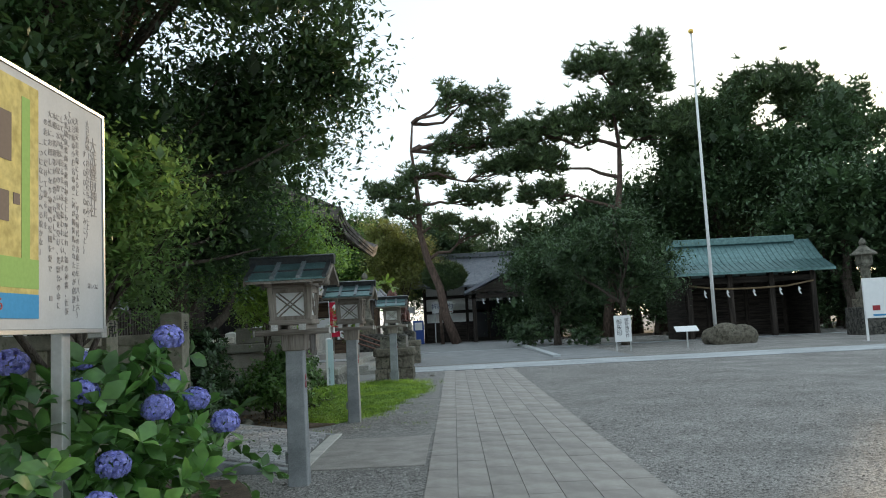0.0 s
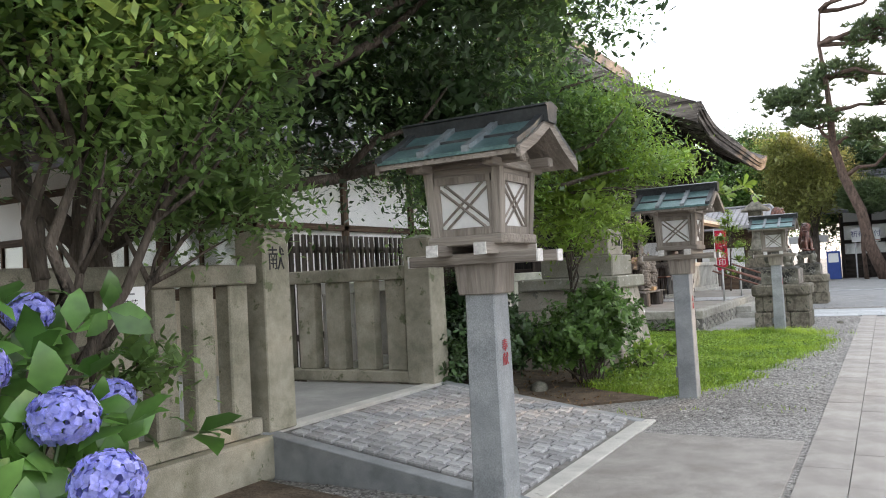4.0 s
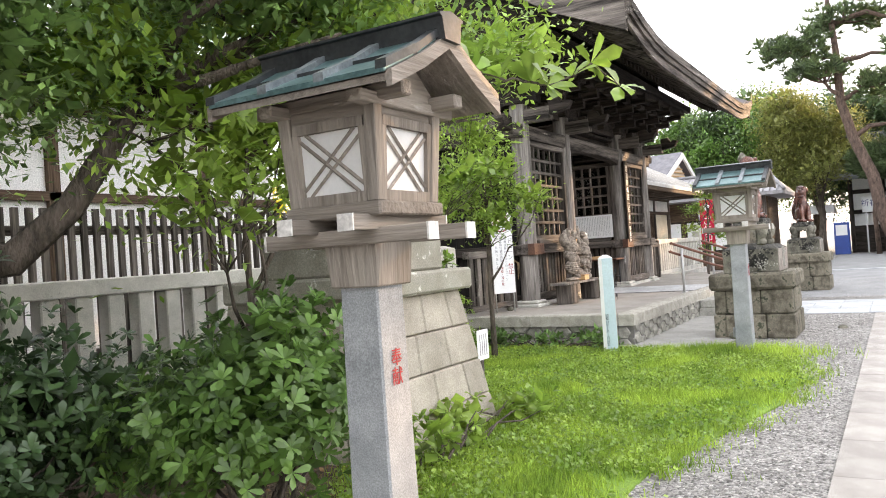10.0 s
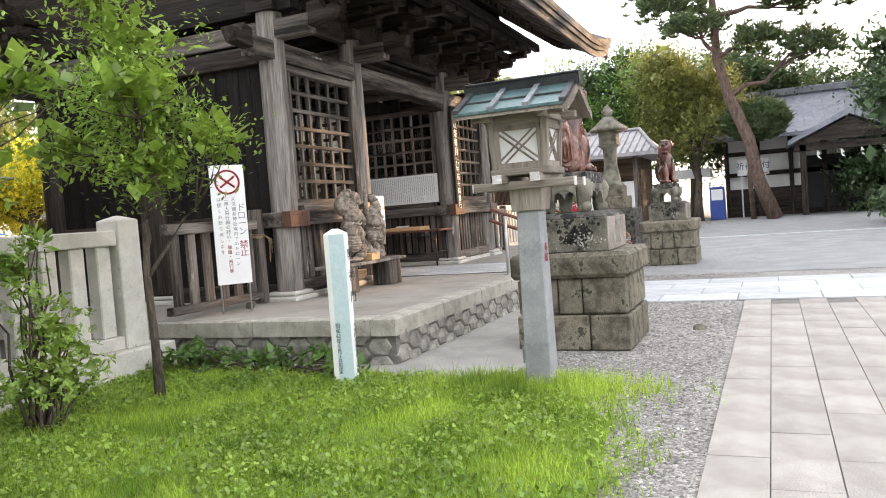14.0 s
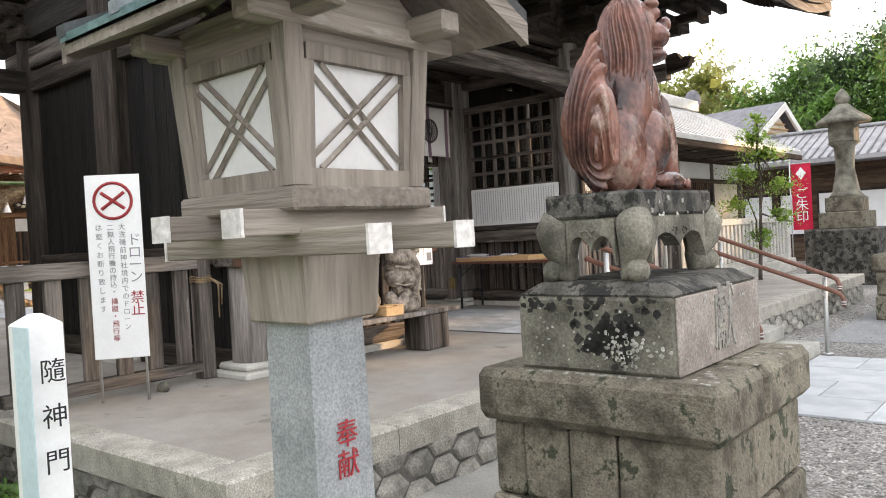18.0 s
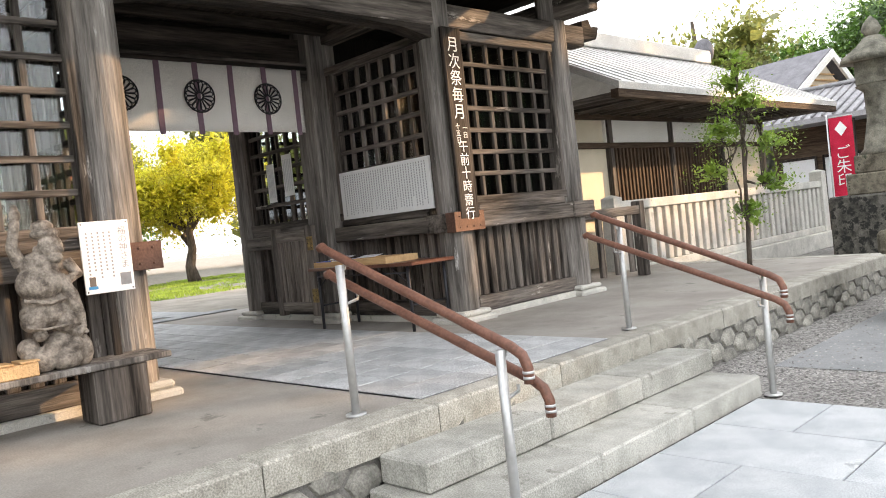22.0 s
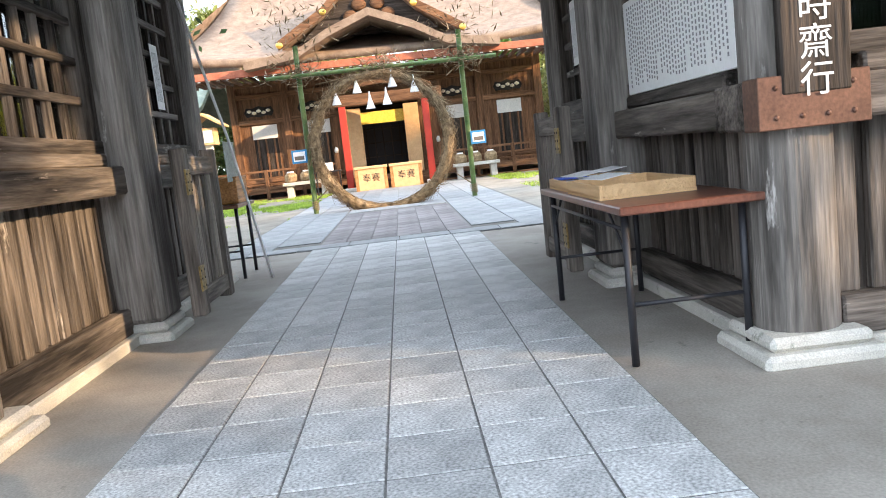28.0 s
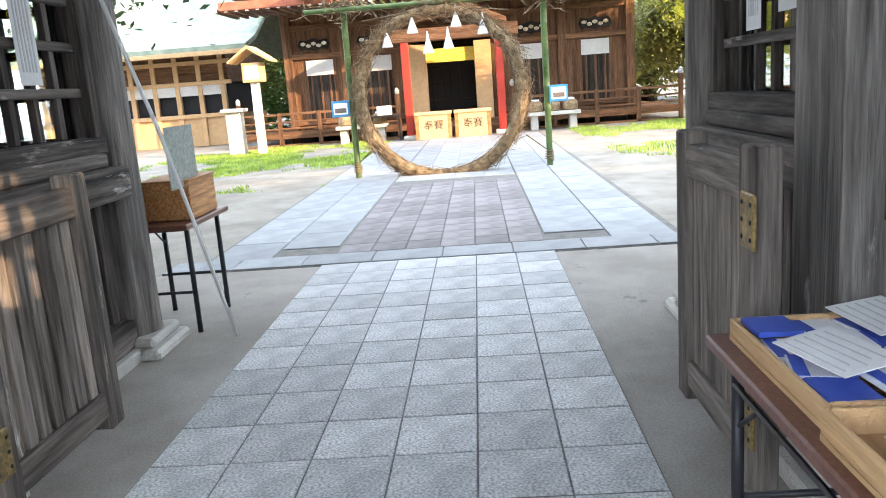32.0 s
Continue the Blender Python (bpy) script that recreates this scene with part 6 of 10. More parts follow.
lucky_god(23.87, 0.0036, 0.0038,
          [(0.02, -24, 18, 30, 22), (0.05, 14, 16, 28, 20), (0.03, 44, 24, 18, 28), (0.0, -38, 38, 18, 18), (0.06, -8, 30, 16, 18), (0.07, 30, 36, 14, 12), (0.0, 10, 42, 24, 18),
           (0, 0, 92, 46, 26), (0.03, -26, 82, 22, 20), (0.05, 22, 78, 22, 22), (0.0, -2, 112, 38, 22), (0.05, -12, 140, 38, 30), (0, -4, 168, 36, 24),
           (0.06, 10, 196, 20, 22), (0.03, 6, 218, 24, 10), (0.02, 4, 230, 18, 11), (0.13, 14, 192, 5, 5), (0.11, 4, 190, 7, 6), (0.11, 20, 190, 7, 6), (0.1, 12, 178, 13, 9), (0.12, 12, 183, 9, 3), (0.1, 5, 203, 6, 3), (0.1, 19, 203, 6, 3), (0.03, -11, 192, 5, 8),
           (0.0, -34, 250, 9, 11), (0.0, -34, 261, 6, 7), (0.06, -22, 58, 12, 10), (0.07, 36, 56, 11, 9)],
          [([(0, -34, 172), (0.02, -46, 200), (0.01, -36, 242)], [0.045, 0.036, 0.028]), ([(0.04, 34, 172), (0.08, 46, 148), (0.1, 26, 140)], 0.038), ([(0.05, -22, 80), (0.05, -22, 54)], 0.034), ([(0.05, 32, 76), (0.06, 34, 52)], 0.034),
           ([(0.11, 14, 150), (0.12, 30, 116), (0.11, 40, 84), (0.1, 46, 66)], [0.03, 0.04, 0.032, 0.014]), ([(0.1, 40, 66), (0.1, 50, 52)], 0.014), ([(0.11, 46, 66), (0.1, 38, 52)], 0.014),
           ([(0.1, -44, 116), (0.14, -8, 108), (0.1, 36, 116)], 0.012), ([(0.06, -30, 184), (0.13, -10, 164), (0.12, 18, 148)], 0.011), ([(0.08, -44, 74), (0.13, -20, 68), (0.13, 12, 70), (0.09, 44, 72)], 0.009)],
          [], "weathered carved wooden lucky god with a fish and one arm raised")
t = thing("offering_box", -4.3, 23.62, 0.842, "small pale wooden coin box on the bench", "box")
bpart("body", WPALE, t, [(-4.36, -4.2, 23.5, 23.73, 0.843, 0.925)], "", 0.006)
bpart("lid", WPALE, t, [(-4.37, -4.195, 23.49, 23.6, 0.926, 0.938), (-4.37, -4.195, 23.63, 23.74, 0.926, 0.938)], "pale lid with a coin slot", 0.003)
# lucky-god sign board
t = thing("story_sign", -4.45, 24.3, PZ, "white printed sign panel on a wooden leg", "sign")
bpart("leg", WDARK["z"], t, [(-4.49, -4.46, 24.27, 24.32, PZ, 1.4)])
bpart("panel", PAPER, t, [(-4.46, -4.445, 24.13, 24.45, 1.26, 1.73)], "white sign panel", 0.003)
letters("title_text", "福\nの\n神\nさ\nま", 0.058, GREYINK, t, (-4.444, 24.4, 1.545), (1, 0, 0), 0.001, 0.95)
for k in range(5):
    bm = bmesh.new()
    z = 1.66
    while z > 1.36 + 0.05 * (k % 2):
        box(bm, -4.445, -4.4435, 24.165 + k * 0.037, 24.176 + k * 0.037, z - 0.013, z)
        z -= 0.024
    part("text_column", bm, GREYINK, t, "column of small grey writing", kind="stuff")
bpart("picture", MAPB, t, [(-4.445, -4.4435, 24.15, 24.21, 1.29, 1.31)], "", 0)
bpart("picture", MAPD, t, [(-4.445, -4.4435, 24.16, 24.2, 1.31, 1.37)], "", 0)
bpart("picture", GREYINK, t, [(-4.445, -4.4435, 24.36, 24.43, 1.3, 1.38)], "", 0)
for y, z in ((24.145, 1.715), (24.435, 1.715), (24.145, 1.275), (24.435, 1.275)):
    bm = bmesh.new()
    blob(bm, (-4.4445, y, z), (0.002, 0.006, 0.006), n=1)
    part("pin", bm, INK, t)

# hanging name plank on the right inner pillar
t = thing("hanging_plank", -4.65, 27.99, 1.5, "long dark wooden plank with white brushed characters", "sign")
bpart("plank", WDARK["z"], t, [(-4.69, -4.645, 27.855, 28.125, 1.5, 3.42)], "", 0.008)
letters("plank_text", "月\n次\n祭\n毎\n月", 0.165, PAPER, t, (-4.643, 27.99, 2.9), (1, 0, 0), 0.001, 1.02)
letters("plank_text", "一\n日", 0.07, PAPER, t, (-4.643, 28.04, 2.37), (1, 0, 0), 0.001, 1.0)
letters("plank_text", "十\n五\n日", 0.07, PAPER, t, (-4.643, 27.94, 2.35), (1, 0, 0), 0.001, 1.0)
letters("plank_text", "午\n前\n十\n時\n齋\n行", 0.135, PAPER, t, (-4.643, 27.99, 1.88), (1, 0, 0), 0.001, 1.0)

# long white text board on the passage wall
t = thing("text_board", -5.8, 27.87, 1.645, "long white board with many columns of black writing", "board")
bpart("panel", PAPER, t, [(-6.56, -5.03, 27.86, 27.885, 1.645, 2.19)], "", 0.003)
rng = np.random.default_rng(8)
for k in range(34):
    x = -6.48 + k * 0.0418
    bm = bmesh.new()
    z = 2.15
    end = 1.7 + rng.uniform(0, 0.15) * (rng.random() < 0.4)
    while z > end:
        h = rng.uniform(0.012, 0.02)
        box(bm, x - 0.0055, x + 0.0055, 27.8565, 27.8595, z - h, z)
        z -= h + 0.011
    part("text_column", bm, GREYINK, t, "column of small black writing", kind="stuff")

# curtain with round crests over the passage
CURT = mat("white_curtain", (0.66, 0.64, 0.6), (0.76, 0.74, 0.7), 2, 120, 0.9, 0, 0.2, 0.004, cloth=0.2)
PURP = plain("purple_band", (0.16, 0.1, 0.13), 0.8)
t = thing("crest_curtain", XM + 0.16, AX, 2.7, "white cloth curtain with black chrysanthemum crests and purple bands", "curtain")
def sway(y, z):
    return XM + 0.2 + 0.02 * math.sin(y * 7) * (3.45 - z)
vs, fs = [], []
ny, nz = 60, 8
for j in range(nz + 1):
    for i in range(ny + 1):
        y, z = 24.98 + 2.56 * i / ny, 2.69 + 0.73 * j / nz
        vs.append((sway(y, z) - t.location.x, y - AX, z - 2.7))
for j in range(nz):
    for i in range(ny):
        a = j * (ny + 1) + i
        fs.append((a, a + 1, a + ny + 2, a + ny + 1))
cl = soup("cloth", vs, fs, CURT, t, smooth=True)
so = cl.modifiers.new("thick", "SOLIDIFY")
so.thickness = 0.006
for k in range(7):
    y = 25.02 + k * 0.405
    bm = bmesh.new()
    for j in range(5):
        za, zb = 2.66 + j * 0.152, 2.66 + (j + 1) * 0.152
        prism(bm, [(y - 0.03, za), (y + 0.03, za), (y + 0.03, zb), (y - 0.03, zb)], "x", sway(y, za) + 0.006, sway(y, za) + 0.012)
    part("band", bm, PURP, t, "dark purple band")
for yc in (25.44, 26.25, 27.06):
    zc = 3.05
    x = sway(yc, zc) + 0.022
    bm = bmesh.new()
    tube(bm, [(x, yc + 0.165 * math.cos(a * math.tau / 32), zc + 0.165 * math.sin(a * math.tau / 32)) for a in range(33)], 0.009, 4)
    crest = part("crest", bm, INK, t, "round black chrysanthemum crest")
    bm = bmesh.new()
    tube(bm, [(x, yc + 0.038 * math.cos(a * math.tau / 20), zc + 0.038 * math.sin(a * math.tau / 20)) for a in range(21)], 0.009, 4)
    part("crest_heart", bm, INK, crest)
    for a in range(16):
        bm = bmesh.new()
        mid = (a + 0.5) * math.tau / 16
        loop = [(0.045, -1), (0.136, -1)] + [(0.136 + 0.017 * math.sin(u * math.pi / 4), (u - 2) / 2) for u in range(1, 4)] + [(0.136, 1), (0.045, 1)]
        tube(bm, [(x, yc + r * math.cos(mid + w * 0.17), zc + r * math.sin(mid + w * 0.17)) for r, w in loop], 0.007, 4)
        part("petal", bm, INK, crest)
tpart("curtain_rod", WDARK["y"], t, [(XM + 0.2, 24.9, 3.42), (XM + 0.2, 27.62, 3.42)], 0.025, 8)

# folding tables with trays
def folding_table(name, x0, x1, y0, y1, ztop, label):
    t = thing(name, (x0 + x1) / 2, (y0 + y1) / 2, PZ, label, "table")
    bpart("top", TABLE, t, [(x0, x1, y0, y1, ztop - 0.035, ztop)], "brown laminate top", 0.006)
    for x in (x0 + 0.12, x1 - 0.12):
        for y in (y0 + 0.05, y1 - 0.05):
            tpart("leg", BLACKM, t, [(x, y, PZ), (x, y, ztop - 0.035)], 0.017, 8, "dark steel leg")
        tpart("leg_bar", BLACKM, t, [(x, y0 + 0.05, PZ + 0.26), (x, y1 - 0.05, PZ + 0.26)], 0.01, 6)
        tpart("leg_brace", BLACKM, t, [(x, y0 + 0.05, ztop - 0.22), (x + (0.25 if x < (x0 + x1) / 2 else -0.25), y0 + 0.05, ztop - 0.04)], 0.007, 6)
    tpart("under_bar", BLACKM, t, [(x0 + 0.12, y0 + 0.04, ztop - 0.1), (x1 - 0.12, y0 + 0.04, ztop - 0.1)], 0.008, 6)
    return t


TZ = 1.14
folding_table("folding_table", -6.52, -4.79, 27.25, 27.84, TZ, "brown folding table with dark steel legs in the gate passage")

def tray(x0, x1, y0, y1, z, h, label):
    t = thing("wooden_tray", (x0 + x1) / 2, (y0 + y1) / 2, z, label, "tray", "trays on the table")
    w = 0.014
    bpart("floor", WPALE, t, [(x0, x1, y0, y1, z, z + 0.012)], "", 0)
    bpart("front_side", WPALE, t, [(x0, x1, y0, y0 + w, z + 0.012, z + h)], "", 0.003)
    bpart("back_side", WPALE, t, [(x0, x1, y1 - w, y1, z + 0.012, z + h)], "", 0.003)
    bpart("end_side", WPALE, t, [(x0, x0 + w, y0 + w, y1 - w, z + 0.012, z + h)], "", 0.003)
    bpart("end_side", WPALE, t, [(x1 - w, x1, y0 + w, y1 - w, z + 0.012, z + h)], "", 0.003)
    return t


tray(-6.47, -5.9, 27.3, 27.72, TZ, 0.058, "pale wooden tray filled with blue and white paper slips")
tray(-5.87, -5.2, 27.28, 27.72, TZ, 0.066, "pale wooden tray half full of dark amulets")
BLUEP = plain("blue_print", (0.06, 0.11, 0.5), 0.5)
BLACKP = mat("dark_brocade", (0.03, 0.028, 0.022), (0.09, 0.08, 0.045), 60, 120, 0.6)
rng = np.random.default_rng(12)
k = 0
for i in range(4):
    for j in range(3):
        x, y = -6.39 + i * 0.13, 27.38 + j * 0.12
        m = Matrix.Rotation(rng.normal(0, 0.12), 4, "Z")
        z = TZ + 0.03 + rng.uniform(0, 0.02)
        bm = bmesh.new()
        box(bm, -0.065, 0.065, -0.055, 0.055, 0, 0.012)
        bmesh.ops.transform(bm, matrix=Matrix.Translation((x, y, z)) @ m, verts=bm.verts[:])
        t = thing("paper_slip", x, y, z, "folded blue and white paper slip in the tray", "paper", "paper slips")
        part("sheet", bm, PAPER if (i + j) % 3 else BLUEP, t)
        bm = bmesh.new()
        box(bm, -0.065, 0.065, -0.05, -0.02, 0.012, 0.0135)
        bmesh.ops.transform(bm, matrix=Matrix.Translation((x, y, z)) @ m, verts=bm.verts[:])
        part("blue_stripe", bm, BLUEP, t)
for (x, y, rz) in ((-6.12, 27.42, 0.25), (-6.35, 27.63, 0.1), (-5.62, 27.42, 0.2)):
    t = thing("notice_card", x, y, TZ + 0.06, "white card with small writing laid on the tray", "card", "cards in the trays")
    m = Matrix.Translation((x, y, TZ + 0.062 + 0.02)) @ Matrix.Rotation(rz, 4, "Z") @ Matrix.Rotation(0.12, 4, "X")
    bm = bmesh.new()
    box(bm, -0.12, 0.12, -0.075, 0.075, 0, 0.003)
    bmesh.ops.transform(bm, matrix=m, verts=bm.verts[:])
    part("card", bm, PAPER, t)
    bm = bmesh.new()
    for q in range(5):
        box(bm, -0.1, 0.1 - 0.02 * (q % 2), -0.06 + q * 0.026, -0.055 + q * 0.026, 0.003, 0.004)
    bmesh.ops.transform(bm, matrix=m, verts=bm.verts[:])
    part("writing", bm, FAINT, t, "lines of small writing", kind="stuff")
for i in range(6):
    x, y = -5.75 + (i % 3) * 0.09 + 0.08, 27.53 + (i // 3) * 0.09
    t = thing("amulet", x, y, TZ + 0.02, "small dark brocade amulet in the tray", "amulet", "amulets")
    bm = bmesh.new()
    box(bm, x - 0.03, x + 0.03, y - 0.04, y + 0.04, TZ + 0.013, TZ + 0.03)
    part("pouch", bm, BLACKP, t, "", 0.006)
    bm = bmesh.new()
    tube(bm, [(x - 0.02, y + 0.04, TZ + 0.03), (x, y + 0.055, TZ + 0.032), (x + 0.02, y + 0.04, TZ + 0.03)], 0.003, 4)
    part("cord", bm, GOLD, t)

# table, box and pole at the back left of the passage
folding_table("side_table", -9.75, -8.95, 24.42, 24.9, 1.16, "small dark folding table at the back of the gate")
t = thing("wooden_chest", -9.4, 24.7, 1.16, "orange-brown wooden box on the small table", "box")
OCHRE = wood("ochre_wood", (0.32, 0.15, 0.05), (0.45, 0.23, 0.09), "x", 0.5)
bpart("body", OCHRE, t, [(-9.62, -9.15, 24.55, 24.87, 1.162, 1.4)], "", 0.006)
bpart("lid", OCHRE, t, [(-9.63, -9.14, 24.54, 24.88, 1.4, 1.413)], "", 0.003)
t = thing("acrylic_stand", -9.3, 24.75, 1.413, "clear plastic stand with faint writing on the wooden box", "stand")
FROST = mat("frosted_plastic", (0.5, 0.55, 0.52), (0.6, 0.64, 0.61), 3, 40, 0.25, 0, 0.02, cloth=0.5)
bpart("sheet", FROST, t, [(-9.4, -8.95, 24.84, 24.846, 1.37, 1.74)], "", 0)
t = thing("white_pole", -8.95, 25.1, PZ, "thin white pole wound with cord, leaning in the gate", "pole")
bm = bmesh.new()
tube(bm, [(-8.95, 25.12, PZ), (-8.55, 24.98, 1.75), (-8.1, 24.8, 3.0)], 0.012, 6)
part("shaft", bm, PAPER, t, smooth=True)
# papers pinned to the lattice doors
for s in (-1, 1):
    for k, (x, w, z0, h) in enumerate(((-7.25, 0.2, 2.0, 0.62), (-7.7, 0.22, 2.05, 0.53), (-8.1, 0.18, 2.0, 0.5))):
        y = AX + s * (YI - 0.06)
        t = thing("pinned_notice", x, y, z0, "white paper notice pinned to the gate lattice", "paper", "pinned notices")
        yy = sorted((y, y - s * 0.003))
        bpart("sheet", PAPER, t, [(x - w / 2, x + w / 2, yy[0], yy[1], z0, z0 + h)], "", 0)
        bm = bmesh.new()
        for q in range(5):
            u = x - w / 2 + 0.035 + q * (w - 0.07) / 4
            box(bm, u - 0.006, u + 0.006, min(y - s * 0.003, y - s * 0.005), max(y - s * 0.003, y - s * 0.005), z0 + 0.06, z0 + h - 0.06)
        part("writing", bm, FAINT, t, "faint vertical writing", kind="stuff")
# small pink-lidded charity box and amulet on the ledge
t = thing("wooden_charm", -4.68, 24.37, 1.57, "pale wooden votive block on the ledge", "charm")
bpart("block", WPALE, t, [(-4.72, -4.64, 24.3, 24.44, 1.57, 1.69)], "", 0.006)
# pebble and loose stone beside the pedestal
for i, (x, y, z, r) in enumerate(((-1.25, 21.32, 0.06, 0.07), (-1.05, 19.5, 0.0, 0.0), (-4.9, 21.72, PZ + 0.03, 0.06), (-3.0, 11.9, 0.05, 0.16), (-2.75, 12.3, 0.05, 0.12), (-3.4, 12.1, 0.05, 0.2), (0.05, 22.6, 0.01, 0.07))):
    if r:
        bm = bmesh.new()
        blob(bm, (x, y, z), (r, r * 0.8, r * 0.75))
        for v in bm.verts:
            v.co += Vector(v.normal) * noise.noise(v.co * 9) * r * 0.25 if v.normal.length else Vector()
        solo("loose_stone", bm, PEDST2, (x, y, max(0, z - r)), "rounded loose grey stone", "stone", smooth=True, group="loose stones")

# ---- house beside the approach ----
TIMB = {k: wood("dark_timber_" + k, (0.05, 0.032, 0.022), (0.11, 0.075, 0.05), k) for k in "xyz"}
h = thing("side_house", -10.5, 15.0, FZ, "white plastered house with dark timber frame and grey roof", "house")
bpart("wall", WHITE, h, [(-8.2, -8.05, 13.0, 19.5, 0, 4.0)], "white plaster wall", 0)
bpart("wall", WHITE, h, [(-16.0, -8.2, 13.0, 13.15, 2.6, 4.0)], "white plaster wall", 0)
bpart("wall", CREAM, h, [(-16.0, -8.2, 13.0, 13.15, 0, 1.35)], "cream plaster dado", 0)
bpart("wall", WHITE, h, [(-16.0, -15.85, 13.15, 19.5, 0, 4.0)], "", 0)
for x in (-8.12, -10.1, -12.1, -14.1, -16.0):
    bpart("timber_post", TIMB["z"], h, [(x - 0.08, x + 0.08, 12.94, 13.1, 0, 4.0)], "", 0.006)
for z in (1.3, 2.55, 3.45):
    bpart("timber_beam", TIMB["x"], h, [(-16.0, -8.04, 12.95, 13.06, z, z + 0.14)], "", 0.006)
for z in (2.45, 3.55):
    bpart("timber_beam", TIMB["y"], h, [(-8.06, -7.98, 13.0, 19.5, z, z + 0.12)], "", 0.006)
for y in (13.05, 15.6, 18.0):
    bpart("timber_post", TIMB["z"], h, [(-8.07, -7.98, y - 0.08, y + 0.08, 0, 4.0)], "", 0.006)
for k in range(4):
    x0, x1 = -8.3 - 1.95 * k - 1.8, -8.3 - 1.95 * k
    w = bpart("window", TIMB["z"], h, [(x0, x0 + 0.06, 13.02, 13.08, 1.44, 2.55), (x1 - 0.06, x1, 13.02, 13.08, 1.44, 2.55), ((x0 + x1) / 2 - 0.03, (x0 + x1) / 2 + 0.03, 13.02, 13.08, 1.44, 2.55), (x0, x1, 13.02, 13.08, 1.44, 1.5)], "dark timber window frame", 0)
    p = bpart("pane", GLASSD, w, [(x0 + 0.06, x1 - 0.06, 13.06, 13.066, 1.5, 2.55)], "reflecting glass", 0)
    p.visible_shadow = False
    bpart("curtain", WHITE, w, [(x0 + 0.06, x1 - 0.06, 13.5, 13.52, 1.2, 2.6)], "pale blind behind the glass", 0)
bm = bmesh.new()
prism(bm, [(-7.2, 3.75), (-7.2, 3.9), (-12, 6.4), (-16.8, 3.9), (-16.8, 3.75), (-12, 6.2)], "y", 11.9, 20.2)
part("roof", bm, ROOF, h, "grey tiled roof")
bm = bmesh.new()
prism(bm, [(11.2, 3.55), (11.2, 3.66), (13.2, 4.3), (13.2, 4.15)], "x", -16.5, -7.4)
part("porch_roof", bm, ROOF, h, "grey lean-to roof over the windows")
for k in range(16):
    y = 12.1 + k * 0.52
    bpart("rafter_end", TIMB["x"], h, [(-7.9, -7.22, y - 0.04, y + 0.04, 3.68, 3.76)], "", 0)
# neighbouring house farther back, seen between the trees
t = thing("rear_house", -12, 2, FZ, "plastered house with brown timber behind the fence", "house")
bpart("wall", CREAM, t, [(-14, -9.0, -3, 7.5, 0, 3.2)], "", 0)
bpart("timber_beam", TIMB["y"], t, [(-9.0, -8.93, -3, 7.5, 1.9, 2.05)], "", 0)
bpart("timber_post", TIMB["z"], t, [(-9.0, -8.92, 7.3, 7.5, 0, 3.2)], "", 0)
bpart("timber_post", TIMB["z"], t, [(-9.0, -8.92, 4.2, 4.4, 0, 3.2)], "", 0)
bm = bmesh.new()
prism(bm, [(-8.2, 3.0), (-8.2, 3.15), (-11.5, 5.2), (-14.8, 3.15), (-14.8, 3.0)], "y", -3.6, 8.2)
part("roof", bm, ROOF, t, "grey tiled roof")

# ---- office building right of the gate ----
since = set(bpy.data.objects)
h = thing("shrine_office", -8.0, 37, PZ, "long white shrine office with a pale metal roof", "building")
bpart("wall", CREAM, h, [(-6.2, -6.05, 31.9, 39.9, 0.3, 3.45)], "cream plaster wall", 0)
bpart("wall", WHITE, h, [(-10.5, -6.2, 31.9, 32.05, 0.3, 3.3)], "", 0)
bpart("frieze", WHITE, h, [(-6.06, -6.0, 33.5, 39.9, 2.75, 3.4)], "white plaster frieze", 0)
bpart("slat_back", WDARK["z"], h, [(-6.06, -6.02, 33.7, 37.7, 1.5, 2.7)], "", 0)
for k in range(33):
    y = 33.75 + k * 0.12
    bpart("window_slat", TIMB["z"], h, [(-6.02, -5.97, y - 0.025, y + 0.025, 1.55, 2.7)], "", 0)
for z in (1.45, 2.68, 3.2):
    bpart("timber_beam", TIMB["y"], h, [(-6.06, -5.94, 31.9, 39.9, z, z + 0.1)], "", 0.005)
for y in (31.95, 33.6, 35.7, 37.8, 39.85):
    bpart("timber_post", WOLD["z"], h, [(-6.08, -5.95, y - 0.06, y + 0.06, 0.3, 3.3)], "", 0.005)
bm = bmesh.new()
prism(bm, [(-4.45, 3.36), (-4.45, 3.47), (-7.4, 5.05), (-10.4, 3.47), (-10.4, 3.36), (-7.4, 4.9)], "y", 31.6, 40.3)
roof2 = part("roof", bm, ROOFP, h, "pale metal roof")
for k in range(24):
    y = 31.7 + k * 0.37
    bm = bmesh.new()
    prism(bm, [(-4.47, 3.475), (-4.47, 3.5), (-7.4, 5.07), (-7.4, 5.045)], "y", y - 0.012, y + 0.012)
    part("roof_seam", bm, ROOFP, roof2)
bpart("roof_ridge", ROOFP, roof2, [(-7.6, -7.2, 31.6, 40.3, 5.0, 5.32)], "pale ridge cover", 0.02)
bm = bmesh.new()
blob(bm, (-7.4, 40.35, 5.35), (0.25, 0.2, 0.35))
part("ridge_end", bm, ROOF, roof2, "dark ridge end tile", smooth=True)
bpart("eave_beam", TIMB["y"], h, [(-4.6, -4.47, 31.6, 40.3, 3.24, 3.37)], "brown eave board", 0.005)
for k in range(27):
    y = 31.75 + k * 0.32
    bpart("rafter_end", WOLD["x"], h, [(-6.0, -4.6, y - 0.03, y + 0.03, 3.27, 3.35)], "", 0)
settle(since, (-6.0, 34.0, PZ), (1, 1, 0.95), (-0.8, 0.35, -0.1))
